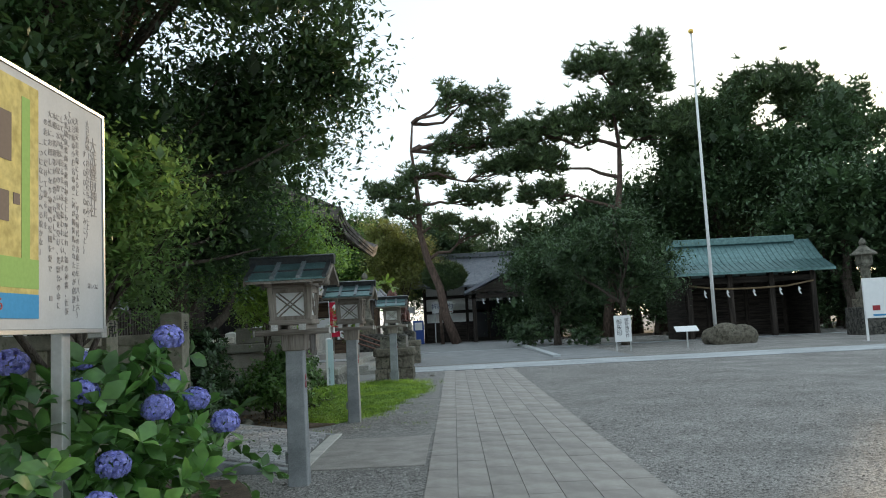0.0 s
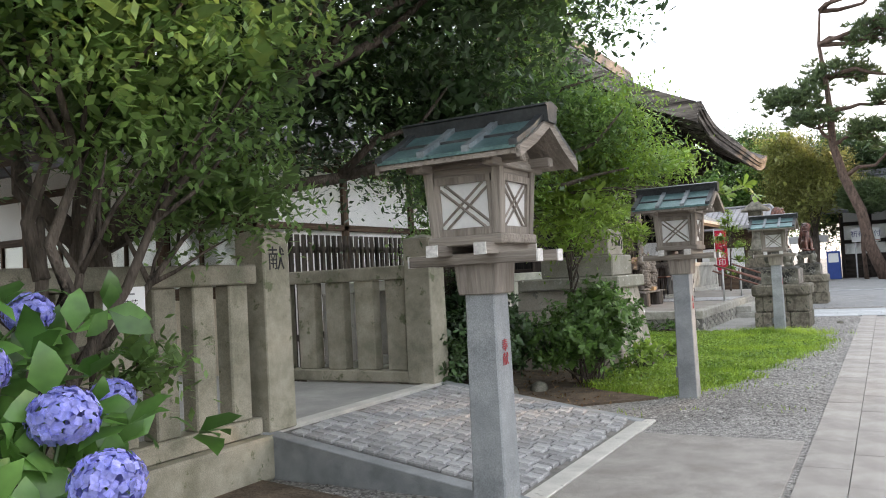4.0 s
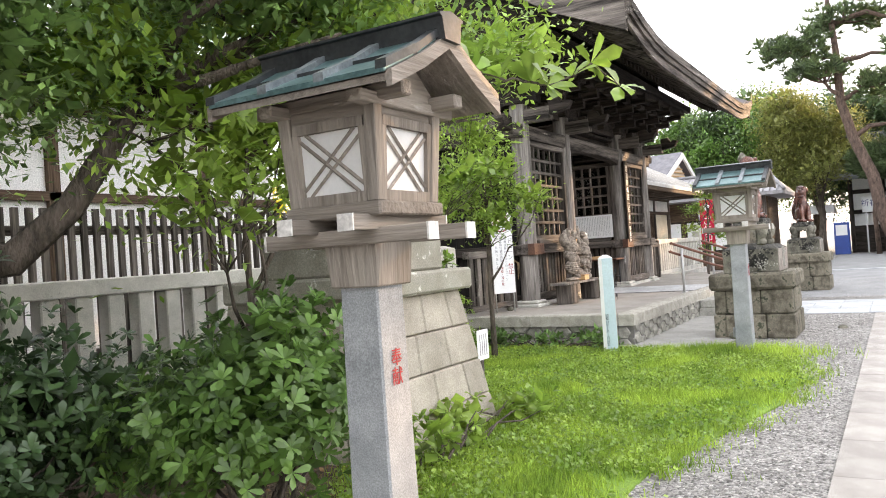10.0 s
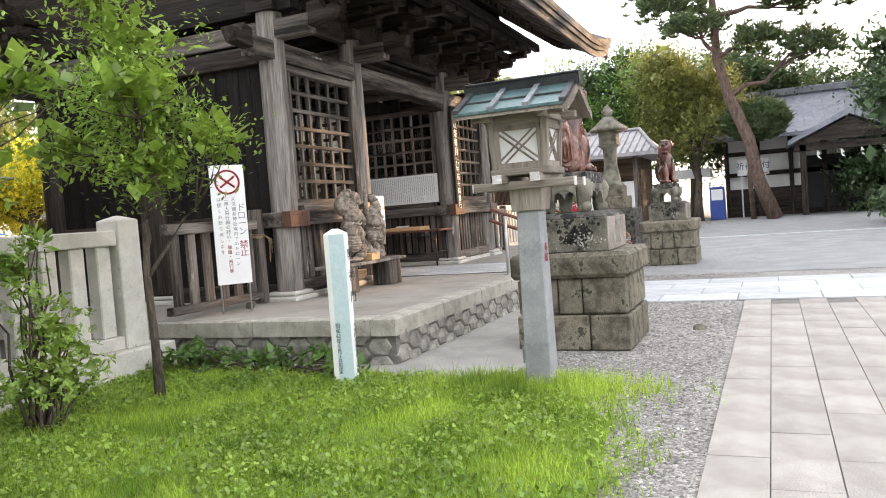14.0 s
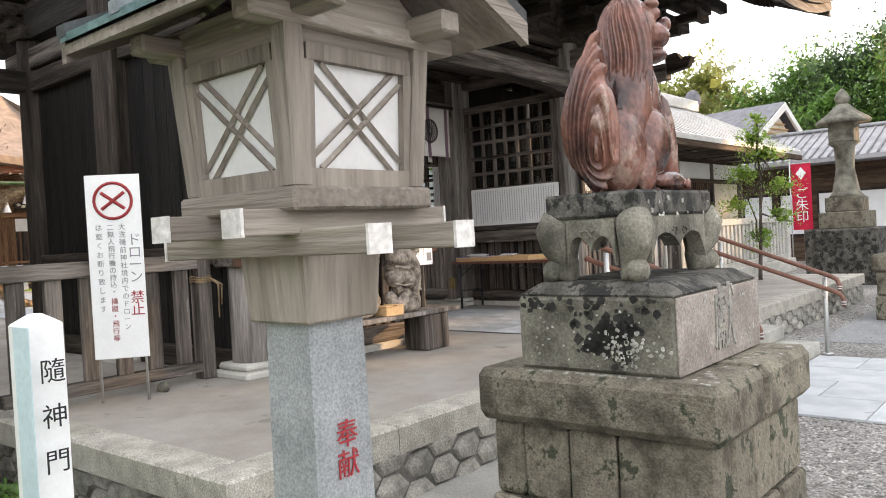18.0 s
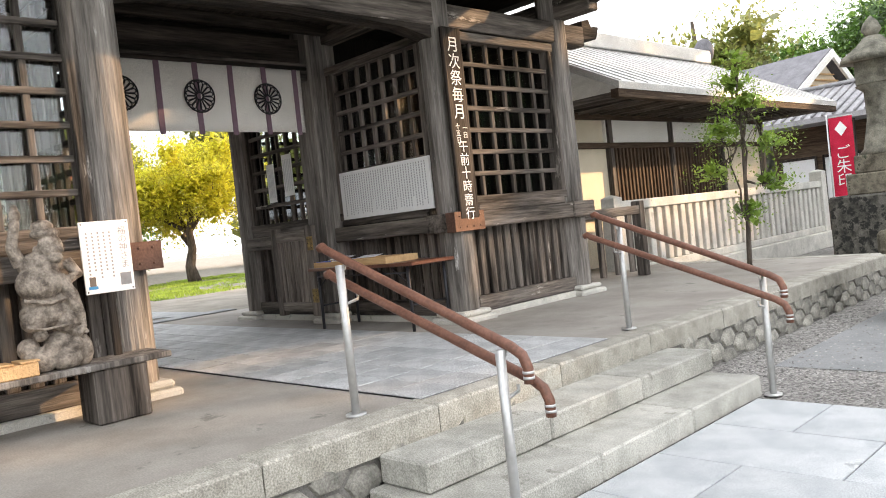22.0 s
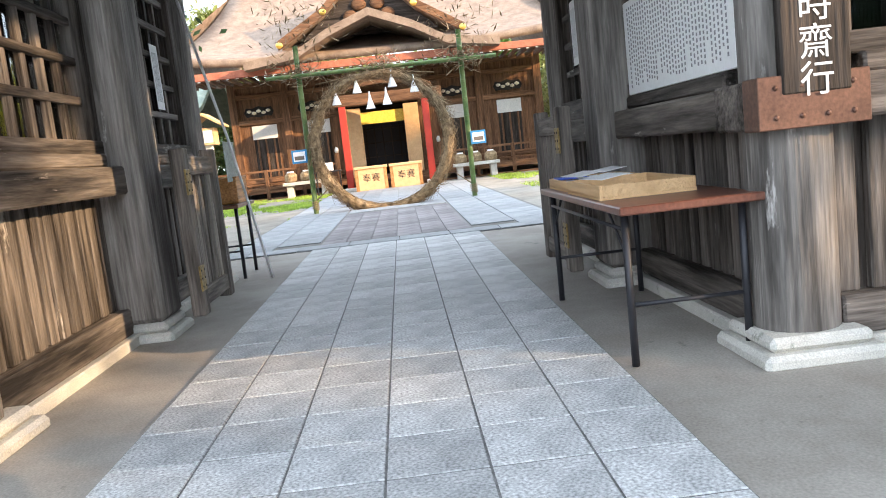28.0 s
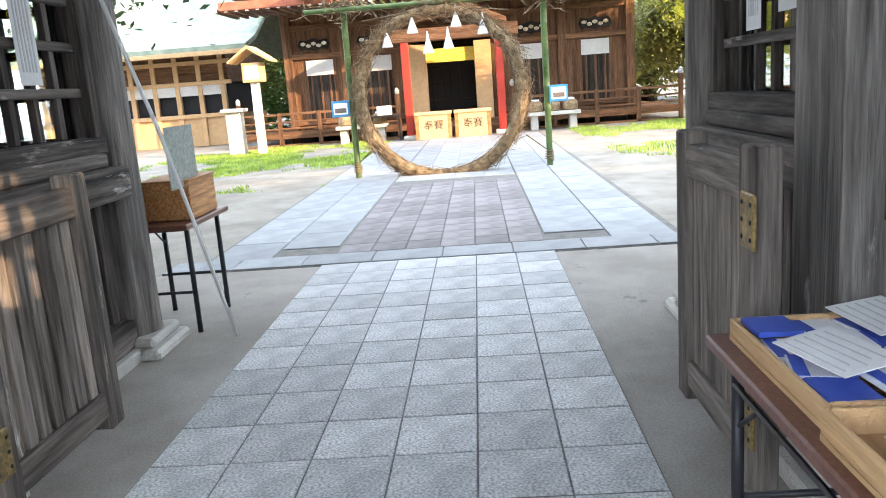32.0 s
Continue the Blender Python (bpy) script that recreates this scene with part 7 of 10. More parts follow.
# gabled wing farther on
h = thing("gabled_house", -8.0, 47, 0, "house with a grey roof and cream latticed gable", "house")
bpart("wall", WHITE, h, [(-10.9, -4.6, 44.65, 51, 0, 3.6)], "white plaster wall", 0)
bpart("plinth", TIMB["x"], h, [(-11, -4.55, 44.55, 44.62, 0, 0.9)], "brown dado", 0)
bpart("plinth", TIMB["y"], h, [(-4.62, -4.55, 44.6, 51, 0, 0.9), (-4.62, -4.55, 44.6, 51, 2.2, 2.4)], "brown dado", 0)
# black panel on the wall, painted shade of the open doorway
bpart("doorway", INK, h, [(-4.6, -4.55, 46.2, 48.6, 0.1, 2.2)], "dark panel for the shade in a doorway", 0)
bm = bmesh.new()
prism(bm, [(-11.4, 3.4), (-7.0, 6.3), (-3.7, 3.5), (-3.7, 3.65), (-7.0, 6.5), (-11.4, 3.6)], "y", 44.2, 51.5)
part("roof", bm, ROOF, h, "grey tiled roof")
bm = bmesh.new()
prism(bm, [(-10.4, 3.6), (-4.4, 3.6), (-7.0, 6.0)], "y", 44.5, 44.62)
part("gable_panel", bm, CREAM, h, "cream gable panel")
for s in (-1, 1):
    bm = bmesh.new()
    p = [(-7.0, 6.45), (-3.65, 3.55)] if s > 0 else [(-7.0, 6.45), (-11.45, 3.5)]
    prism(bm, [p[0], p[1], (p[1][0], p[1][1] - 0.3), (p[0][0], p[0][1] - 0.3)], "y", 44.15, 44.25)
    part("barge_board", bm, WHITE, h, "white barge board")
for k in range(9):
    z = 3.8 + k * 0.22
    half = (6.0 - z) / 2.4 * 2.6
    bpart("gable_slat", WPALE, h, [(-7.0 - half, -7.0 + half * 0.95, 44.42, 44.5, z, z + 0.05)], "", 0)
h.location, h.rotation_euler, h.scale = (-11.4, 50.0, 0), (0, 0, radians(80)), (1, 1, 0.92)
h = thing("low_house", -6.2, 47.3, 0, "low timber building, eave shade in its dark walls, wide hipped grey tiled roof", "house")
# dark timber colour here also holds the deep shadow under the eaves
bpart("wall", TIMB["x"], h, [(-8.9, -3.95, 46.0, 46.12, 0, 3.25)], "dark boarded wall", 0)
bpart("wall", TIMB["y"], h, [(-4.07, -3.95, 46.12, 49.2, 0, 3.25)], "dark boarded wall", 0)
for k in range(4):
    x = -8.7 + k * 1.2
    w = bpart("window", WDARK["z"], h, [(x, x + 0.06, 45.93, 45.99, 0.9, 2.2), (x + 0.98, x + 1.04, 45.93, 45.99, 0.9, 2.2), (x, x + 1.04, 45.93, 45.99, 2.2, 2.28), (x, x + 1.04, 45.93, 45.99, 0.84, 0.9)], "", 0.004)
    bpart("pane", PAPER, w, [(x + 0.06, x + 0.98, 45.96, 45.985, 0.9, 2.2)], "pale paper pane", 0)
for x in (-8.9, -6.4, -4.0):
    bpart("timber_post", WOLD["z"], h, [(x - 0.09, x + 0.09, 45.0, 45.18, 0, 3.2)], "", 0.006)
eaves = [(-9.8, 44.5), (-3.15, 44.5), (-3.15, 50.1), (-9.8, 50.1)]
bm = bmesh.new()
lowv = [bm.verts.new((x, y, 3.12)) for x, y in eaves]
topv = [bm.verts.new((x, y, 3.26)) for x, y in eaves]
ra, rb = bm.verts.new((-8.6, 47.3, 4.3)), bm.verts.new((-4.1, 47.3, 4.3))
bm.faces.new(lowv)
for k in range(4):
    bm.faces.new((lowv[k], lowv[(k + 1) % 4], topv[(k + 1) % 4], topv[k]))
bm.faces.new((topv[0], topv[1], rb, ra))
bm.faces.new((topv[1], topv[2], rb))
bm.faces.new((topv[2], topv[3], ra, rb))
bm.faces.new((topv[3], topv[0], ra))
bmesh.ops.recalc_face_normals(bm, faces=bm.faces)
rf = part("roof", bm, ROOFG, h, "grey tiled hipped roof")
for k in range(24):
    x = -9.6 + k * 0.27
    top = min(1.0, (x + 9.8) / 1.2, (-3.15 - x) / 0.95)
    tpart("tile_ridge", ROOFG, rf, [(x, 44.48, 3.29), (x, 44.5 + 2.8 * top, 3.27 + 1.04 * top)], 0.035, 5)
tpart("hip_ridge", ROOFG, rf, [(-3.1, 44.45, 3.3), (-4.1, 47.3, 4.36), (-8.6, 47.3, 4.36)], 0.08, 6)

# pale fence in front of the office
stone_fence("office_fence", "y", 32.7, 41.1, -6.0, PZ - 0.1, 1.53, 0.26, 0.15, GRANP, "pale granite fence in front of the office", 0)
stone_post(-6.0, 32.6, 0.3, 1.62, 0.12, GRANP, "", "pale granite fence post")
stone_post(-6.0, 41.2, 0.3, 1.78, 0.14, GRANP, "", "pale granite fence post")
bm = bmesh.new()
box(bm, -6.25, -5.75, 32.4, 41.4, 0, 0.36)
solo("office_kerb", bm, GRANP, (-4.6, 37, 0), "stone kerb under the office fence", "kerb", 0.015, kind="structure")

# red banner on a pole
BANX = -5.85
t = thing("red_banner", BANX, 42.55, 0, "red cloth banner with white characters on a pole", "banner")
tpart("pole", STEEL, t, [(BANX - 0.31, 42.6, 0), (BANX - 0.31, 42.6, 3.12)], 0.018, 8)
tpart("arm", STEEL, t, [(BANX - 0.31, 42.6, 3.04), (BANX + 0.28, 42.6, 3.04)], 0.012, 6)
BANNER = mat("red_cloth", (0.55, 0.015, 0.05), (0.68, 0.03, 0.08), 3, 80, 0.8, cloth=0.25)
bm = bmesh.new()
box(bm, BANX - 0.27, BANX + 0.27, 42.59, 42.596, 1.1, 3.02)
part("cloth", bm, BANNER, t)
letters("banner_text", "ご\n朱\n印", 0.36, PAPER, t, (BANX, 42.586, 1.8), (0, -1, 0), 0.001, 0.95)
bm = bmesh.new()
prism(bm, [(BANX + 0.14 * math.cos(a * math.tau / 4), 2.74 + 0.18 * math.sin(a * math.tau / 4)) for a in range(4)], "y", 42.584, 42.588)
part("diamond", bm, PAPER, t)

# stone lantern
def stone_lantern(x, y, k):
    t = thing("stone_lantern", x, y, 0, "tall weathered grey stone lantern on a tiered base", "lantern")
    bpart("base", PEDTOP, t, [(x - 0.75 * k, x + 0.75 * k, y - 0.75 * k, y + 0.75 * k, -0.1, 1.15 * k)], "dark stained base block", 0.03)
    bpart("base", PEDST, t, [(x - 0.5 * k, x + 0.5 * k, y - 0.5 * k, y + 0.5 * k, 1.15 * k, 1.5 * k)], "", 0.02)
    bpart("base", PEDST, t, [(x - 0.38 * k, x + 0.38 * k, y - 0.38 * k, y + 0.38 * k, 1.5 * k, 1.8 * k)], "", 0.02)
    u = 0.5 * k
    tpart("shaft", PEDST2, t, [(x, y, 1.3 * k + u), (x, y, 1.4 * k + u), (x, y, 1.9 * k + u), (x, y, 2.35 * k + u), (x, y, 2.45 * k + u)], [0.4 * k, 0.3 * k, 0.2 * k, 0.22 * k, 0.36 * k], 12)
    bpart("fire_box", PEDST2, t, [(x - 0.27 * k, x + 0.27 * k, y - 0.27 * k, y + 0.27 * k, 2.45 * k + u, 2.85 * k + u)], "", 0.02)
    tpart("cap", PEDST2, t, [(x, y, 2.85 * k + u), (x, y, 2.92 * k + u), (x, y, 3.1 * k + u), (x, y, 3.25 * k + u)], [0.6 * k, 0.58 * k, 0.3 * k, 0.14 * k], 8)
    t.scale = (0.95, 0.95, 1.04)
    tpart("finial", PEDST2, t, [(x, y, 3.25 * k + u), (x, y, 3.36 * k + u), (x, y, 3.48 * k + u), (x, y, 3.58 * k + u)], [0.1 * k, 0.17 * k, 0.12 * k, 0.02 * k], 10)


stone_lantern(-3.5, 37.3, 1.0)
stone_lantern(20.8, 37.0, 1.1)

# ---- far hall at the end of the road ----
h = thing("prayer_hall", 3.0, 63, 0, "dark timber hall with a blue-grey tiled roof", "hall")
BLUER = mat("blue_grey_roof", (0.2, 0.21, 0.25), (0.3, 0.31, 0.35), 3, 40, 0.45, 0, 0.15)
bpart("wall", WHITE, h, [(-1.6, 9.5, 62.5, 68, 0, 4.4)], "white plaster wall", 0)
bpart("timber_wall", WDARK["x"], h, [(-1.6, 9.5, 62.4, 62.5, 0, 1.6)], "dark boarded wall", 0)
for x in (-1.5, 0.2, 1.9, 3.6, 5.4, 7.2, 9.4):
    bpart("timber_post", WDARK["z"], h, [(x - 0.12, x + 0.12, 62.25, 62.45, 0, 4.4)], "", 0)
for z in (2.3, 3.5):
    bpart("timber_beam", WDARK["x"], h, [(-1.6, 9.5, 62.3, 62.42, z, z + 0.25)], "", 0)
bm = bmesh.new()
prism(bm, [(60.6, 4.3), (60.6, 4.5), (62.5, 5.4), (65.3, 7.0), (68, 5.4), (70, 4.5), (70, 4.3), (65.3, 6.7)], "x", -3.1, 12.5)
r3 = part("roof", bm, BLUER, h, "blue-grey tiled roof")
for k in range(30):
    x = -3.0 + k * 0.52
    bm = bmesh.new()
    prism(bm, [(60.6, 4.5), (62.5, 5.4), (65.3, 7.0), (65.3, 7.07), (62.5, 5.47), (60.6, 4.57)], "x", x - 0.05, x + 0.05)
    part("tile_ridge", bm, BLUER, r3)
bpart("roof_ridge", BLUER, r3, [(-2.9, 12.6, 65.1, 65.5, 7.0, 7.4)], "", 0.03)
bm = bmesh.new()
prism(bm, [(1.7, 3.9), (4.6, 5.3), (7.5, 3.9), (7.5, 3.65), (4.6, 5.0), (1.7, 3.65)], "y", 58.4, 63)
part("porch_roof", bm, BLUER, h, "gabled porch roof")
bm = bmesh.new()
prism(bm, [(2.4, 3.8), (6.8, 3.8), (4.6, 4.9)], "y", 58.7, 58.8)
part("porch_gable", bm, WDARK["x"], h, "dark porch gable")
for x in (2.4, 6.8):
    bpart("porch_post", WDARK["z"], h, [(x - 0.15, x + 0.15, 58.7, 59.0, 0, 3.9)], "", 0)
bpart("porch_beam", WDARK["x"], h, [(2.0, 7.2, 58.7, 58.95, 3.3, 3.65)], "", 0)
for x in (3.1, 4.2, 5.1, 6.1):
    bm = bmesh.new()
    prism(bm, [(x - 0.02, 3.3), (x + 0.12, 3.1), (x + 0.02, 3.05), (x + 0.14, 2.85), (x, 2.9), (x - 0.06, 3.1)], "y", 58.66, 58.67)
    part("paper_streamer", bm, PAPER, h, "white zigzag paper streamer")
# black sheet behind the porch stands for the hall's unlit inside
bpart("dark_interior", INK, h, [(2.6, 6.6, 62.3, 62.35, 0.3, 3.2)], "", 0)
t = thing("prayer_sign", -0.1, 61.0, 0, "large white sign with blue-black characters on legs", "sign")
bpart("panel", PAPER, t, [(-0.9, 0.75, 61.0, 61.05, 2.35, 3.25)], "", 0.01)
for x in (-0.7, 0.55):
    bpart("leg", STEEL, t, [(x - 0.04, x + 0.04, 61.06, 61.12, 0, 3.2)])
letters("sign_text", "祈祷受付", 0.44, plain("dark_blue_print", (0.03, 0.04, 0.15)), t, (-0.07, 60.99, 2.85), (0, -1, 0), 0.002)
bpart("red_line", REDINK, t, [(-0.3, 0.7, 60.99, 61.0, 2.42, 2.46)], "", 0)
t = thing("vending_machine", -2.0, 60.5, 0, "blue drinks machine beside the hall", "machine")
bpart("body", plain("blue_paint", (0.03, 0.07, 0.28), 0.4), t, [(-2.4, -1.6, 60.2, 60.9, 0, 1.85)], "", 0.02)
bpart("front", PAPER, t, [(-2.3, -1.7, 60.18, 60.2, 1.1, 1.7)], "lit white front panel", 0)
t = thing("tent_roof", -3.4, 63, 0, "white canopy beside the hall", "canopy")
bpart("cloth", PAPER, t, [(-4.8, -2.4, 62, 64, 2.5, 3.0)], "", 0.02)
for x in (-4.7, -2.5):
    tpart("pole", STEEL, t, [(x, 62.1, 0), (x, 62.1, 2.5)], 0.03, 6)

# ---- right side of the forecourt ----
h = thing("copper_roof_hall", 17.2, 42.5, 0, "open timber hall with a green copper roof", "hall")
bm = bmesh.new()
sec = [(40.0, 3.35), (41.3, 3.9), (42.8, 5.1), (44.3, 3.9), (45.6, 3.35)]
prism(bm, [(y, z + 0.14) for y, z in sec] + [(y, z) for y, z in reversed(sec)], "x", 12.6, 20.9)
rf = part("roof", bm, COPPER, h, "green copper roof")
bpart("roof_ridge", COPPER, rf, [(13.2, 20.0, 42.5, 43.1, 5.1, 5.5)], "", 0.04)
for k in range(28):
    x = 12.75 + k * 0.3
    bm = bmesh.new()
    prism(bm, [(y, z + 0.17) for y, z in sec[:3]] + [(y, z + 0.13) for y, z in reversed(sec[:3])], "x", x - 0.02, x + 0.02)
    part("roof_seam", bm, COPPER, rf)
for x in (13.4, 15.6, 17.8, 20.0):
    for y in (40.9, 44.7):
        bpart("post", WDARK["z"], h, [(x - 0.14, x + 0.14, y - 0.14, y + 0.14, 0, 3.5)], "", 0.01)
bpart("beam", WDARK["x"], h, [(13.2, 20.2, 40.8, 41.0, 2.9, 3.2)], "", 0.01)
bpart("rear_wall", WDARK["x"], h, [(13.2, 20.2, 44.6, 44.75, 0, 3.4)], "dark boarded rear wall", 0)
bpart("side_wall", WDARK["y"], h, [(13.2, 13.3, 41, 44.7, 0, 3.4)], "", 0)
bpart("side_wall", WDARK["y"], h, [(20.1, 20.2, 41, 44.7, 0, 3.4)], "", 0)
bm = bmesh.new()
tube(bm, [(13.4, 40.75, 2.85), (15.0, 40.72, 2.62), (16.8, 40.72, 2.58), (18.6, 40.72, 2.62), (20.0, 40.75, 2.85)], 0.05, 8)
part("straw_rope", bm, STRAW, h, "twisted straw rope", smooth=True)
for x in (14.2, 15.4, 16.8, 18.2, 19.2):
    bm = bmesh.new()
    prism(bm, [(x - 0.02, 2.6), (x + 0.1, 2.4), (x + 0.02, 2.38), (x + 0.12, 2.15), (x, 2.2), (x - 0.06, 2.4)], "y", 40.7, 40.71)
    part("paper_streamer", bm, PAPER, h, "white zigzag paper streamer")
t = thing("flagpole", 12.6, 35.0, 0, "tall slim white painted flagpole", "flagpole")
tpart("pole", PAPER, t, [(12.7, 35.0, 0.5), (12.7, 35.0, 7), (12.7, 35.0, 14.6)], [0.085, 0.07, 0.045], 12)
bm = bmesh.new()
blob(bm, (12.7, 35.0, 14.72), (0.13, 0.13, 0.13))
part("ball", bm, GOLD, t, smooth=True)
bm = bmesh.new()
for c, r in (((12.9, 34.3, 0.35), (0.8, 0.6, 0.6)), ((13.7, 34.5, 0.3), (0.7, 0.6, 0.55)), ((12.5, 34.9, 0.3), (0.5, 0.5, 0.45))):
    blob(bm, c, r, n=3)
for v in bm.verts:
    v.co += v.co.normalized() * 0.13 * noise.noise(v.co * 2.3)
solo("garden_rock", bm, PEDST, (13.2, 34.5, 0), "large dark rough rock at the flagpole's foot", "rock")
t = thing("goshuin_sign", 7.75, 31.6, 0, "white standing sign with black characters", "sign")
bpart("panel", PAPER, t, [(7.4, 8.1, 31.6, 31.63, 0.42, 1.5)], "", 0.005)
for x in (7.46, 8.04):
    bpart("leg", STEEL, t, [(x - 0.025, x + 0.025, 31.63, 31.68, 0, 1.5)])
letters("sign_text", "御\n朱\n印", 0.24, INK, t, (7.6, 31.595, 1.0), (0, -1, 0), 0.001, 0.95)
letters("sign_text", "御\n祈\n祷\n受\n付", 0.17, INK, t, (7.92, 31.595, 0.98), (0, -1, 0), 0.001, 0.95)
t = thing("small_plaque", 10.5, 32.0, 0, "small slanted white plaque on a post", "sign")
bpart("post", STEEL, t, [(10.47, 10.53, 32.0, 32.06, 0, 0.75)])
bm = bmesh.new()
prism(bm, [(31.8, 0.7), (32.15, 0.9), (32.15, 0.93), (31.8, 0.73)], "x", 10.0, 10.95)
part("panel", bm, PAPER, t, "white panel")
t = thing("notice_board", 18.0, 30.5, 0, "white notice board on white legs", "board")
bpart("panel", PAPER, t, [(17.2, 19.2, 30.5, 30.56, 0.9, 2.5)], "", 0.005)
for x in (17.25, 19.1):
    bpart("leg", PAPER, t, [(x - 0.04, x + 0.04, 30.56, 30.62, 0, 2.5)])
bpart("red_mark", REDINK, t, [(17.5, 17.8, 30.49, 30.5, 1.2, 1.4)], "", 0)
bpart("blue_mark", MAPB, t, [(17.5, 18.9, 30.49, 30.5, 0.98, 1.05)], "", 0)

# ---- courtyard and main shrine ----
since = set(bpy.data.objects)
s_ = thing("main_shrine", -33, 26.5, PZ, "ornate brown timber main shrine with a broad curved roof", "shrine")
SX = -29.4
bpart("front_wall", WSHR["z"], s_, [(SX - 0.15, SX, 21.5, 25.2, 0.9, 4.4)], "brown boarded wall", 0)
bpart("front_wall", WSHR["z"], s_, [(SX - 0.15, SX, 27.9, 32.0, 0.9, 4.4)], "brown boarded wall", 0)
bpart("front_wall", WSHR["y"], s_, [(SX - 0.15, SX, 25.2, 27.9, 3.3, 4.4)], "", 0)
bpart("side_wall", WSHR["z"], s_, [(SX - 9, SX - 0.15, 21.5, 21.65, 0.9, 4.4)], "", 0)
bpart("side_wall", WSHR["z"], s_, [(SX - 9, SX - 0.15, 31.85, 32.0, 0.9, 4.4)], "", 0)
# rear and inner walls darker: the room's shade put into the colour
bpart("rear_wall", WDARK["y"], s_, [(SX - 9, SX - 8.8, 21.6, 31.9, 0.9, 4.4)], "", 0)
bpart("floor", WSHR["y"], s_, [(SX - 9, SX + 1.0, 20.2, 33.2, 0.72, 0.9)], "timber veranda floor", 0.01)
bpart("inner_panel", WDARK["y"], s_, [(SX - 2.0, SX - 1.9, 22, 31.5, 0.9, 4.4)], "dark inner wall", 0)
for y in (21.55, 23.3, 25.2, 27.9, 29.9, 31.95):
    bpart("wall_post", WSHR["z"], s_, [(SX - 0.1, SX + 0.12, y - 0.13, y + 0.13, 0.5, 4.5)], "", 0.01)
for z in (1.05, 3.05, 3.9, 4.3):
    bpart("wall_beam", WSHR["y"], s_, [(SX - 0.05, SX + 0.1, 21.5, 25.2, z, z + 0.16)], "", 0.01)
    bpart("wall_beam", WSHR["y"], s_, [(SX - 0.05, SX + 0.1, 27.9, 32.0, z, z + 0.16)], "", 0.01)
# doorways with hanging cloths; dark panels stand for the shade inside
for y in (24.3, 28.9, 22.5, 30.9):
    bpart("doorway", WDARK["z"], s_, [(SX + 0.002, SX + 0.02, y - 0.4, y + 0.4, 1.2, 3.0)], "dark panel for the shade in a doorway", 0)
    bpart("short_curtain", CURT, s_, [(SX + 0.03, SX + 0.045, y - 0.42, y + 0.42, 2.55, 3.0)], "white door curtain", 0)
    for dy in (-0.28, 0.0, 0.28):
        bpart("door_bar", WSHR["z"], s_, [(SX + 0.022, SX + 0.05, y + dy - 0.03, y + dy + 0.03, 1.2, 2.55)], "", 0)
for y in (22.4, 30.9, 24.2, 29.0):
    bm = bmesh.new()
    prism(bm, [(y - 0.5, 3.45), (y - 0.42, 3.3), (y - 0.2, 3.34), (y, 3.28), (y + 0.2, 3.34), (y + 0.42, 3.3), (y + 0.5, 3.45), (y + 0.42, 3.62), (y + 0.2, 3.58), (y, 3.66), (y - 0.2, 3.58), (y - 0.42, 3.62)], "x", SX + 0.1, SX + 0.14)
    part("carved_panel", bm, WBLACK["y"], s_, "dark cusped panel with pale carving", 0.01)
    bm = bmesh.new()
    for k in range(5):
        blob(bm, (SX + 0.15, y - 0.32 + 0.16 * k, 3.46 + 0.03 * (-1) ** k), (0.03, 0.09, 0.06), n=1)
    part("carving", bm, CREAM, s_, "pale carved relief", smooth=True)
# altar room
# black backing behind the bars: the altar room's shade as colour
bpart("altar_grille", INK, s_, [(SX - 1.3, SX - 1.25, 25.4, 27.7, 1.2, 3.0)], "", 0)
for k in range(8):
    y = 25.55 + k * 0.3
    bpart("grille_bar", WDARK["z"], s_, [(SX - 1.22, SX - 1.18, y - 0.025, y + 0.025, 1.2, 3.0)], "", 0)
for z in (1.5, 2.0, 2.5):
    bpart("grille_rail", WDARK["y"], s_, [(SX - 1.23, SX - 1.19, 25.4, 27.7, z, z + 0.05)], "", 0)
bpart("gold_hanging", mat("gold_brocade", (0.75, 0.52, 0.06), (0.9, 0.68, 0.12), 20, 60, 0.5), s_, [(SX + 0.3, SX + 0.33, 25.4, 27.6, 2.65, 3.05)], "bright gold brocade hanging", 0)
for y in (25.55, 27.5):
    bpart("inner_pillar", WPALE, s_, [(SX + 0.1, SX + 0.5, y - 0.25, y + 0.25, 0.9, 3.2)], "pale gilded wooden panel", 0.01)
bpart("altar_glow_panel", WPALE, s_, [(SX - 1.25, SX + 0.2, 25.3, 25.35, 0.9, 3.2), ], "", 0)
bpart("stair_block", WSHR["y"], s_, [(SX + 1.0, SX + 1.6, 25.3, 27.9, PZ, 0.75)], "timber steps", 0.01)
# porch: red pillars, beam, gable
for y in (25.3, 27.95):
    bpart("porch_pillar", RED, s_, [(SX + 1.75, SX + 1.97, y - 0.11, y + 0.11, PZ + 0.15, 3.3)], "red lacquered porch pillar", 0.015)
    bpart("porch_base", GRANP, s_, [(SX + 1.66, SX + 2.06, y - 0.2, y + 0.2, PZ, PZ + 0.16)], "", 0.02)
bpart("porch_beam", WSHR["y"], s_, [(SX + 1.72, SX + 2.0, 24.7, 28.5, 3.2, 3.55)], "carved porch beam", 0.02)
bm = bmesh.new()
prism(bm, [(25.0, 3.55), (25.6, 3.75), (26.6, 3.85), (27.6, 3.75), (28.2, 3.55), (28.2, 3.7), (26.6, 4.4), (25.0, 3.7)], "x", SX + 1.8, SX + 1.95)
part("porch_carving", bm, WSHR["y"], s_, "brown carving under the porch roof", 0.02)

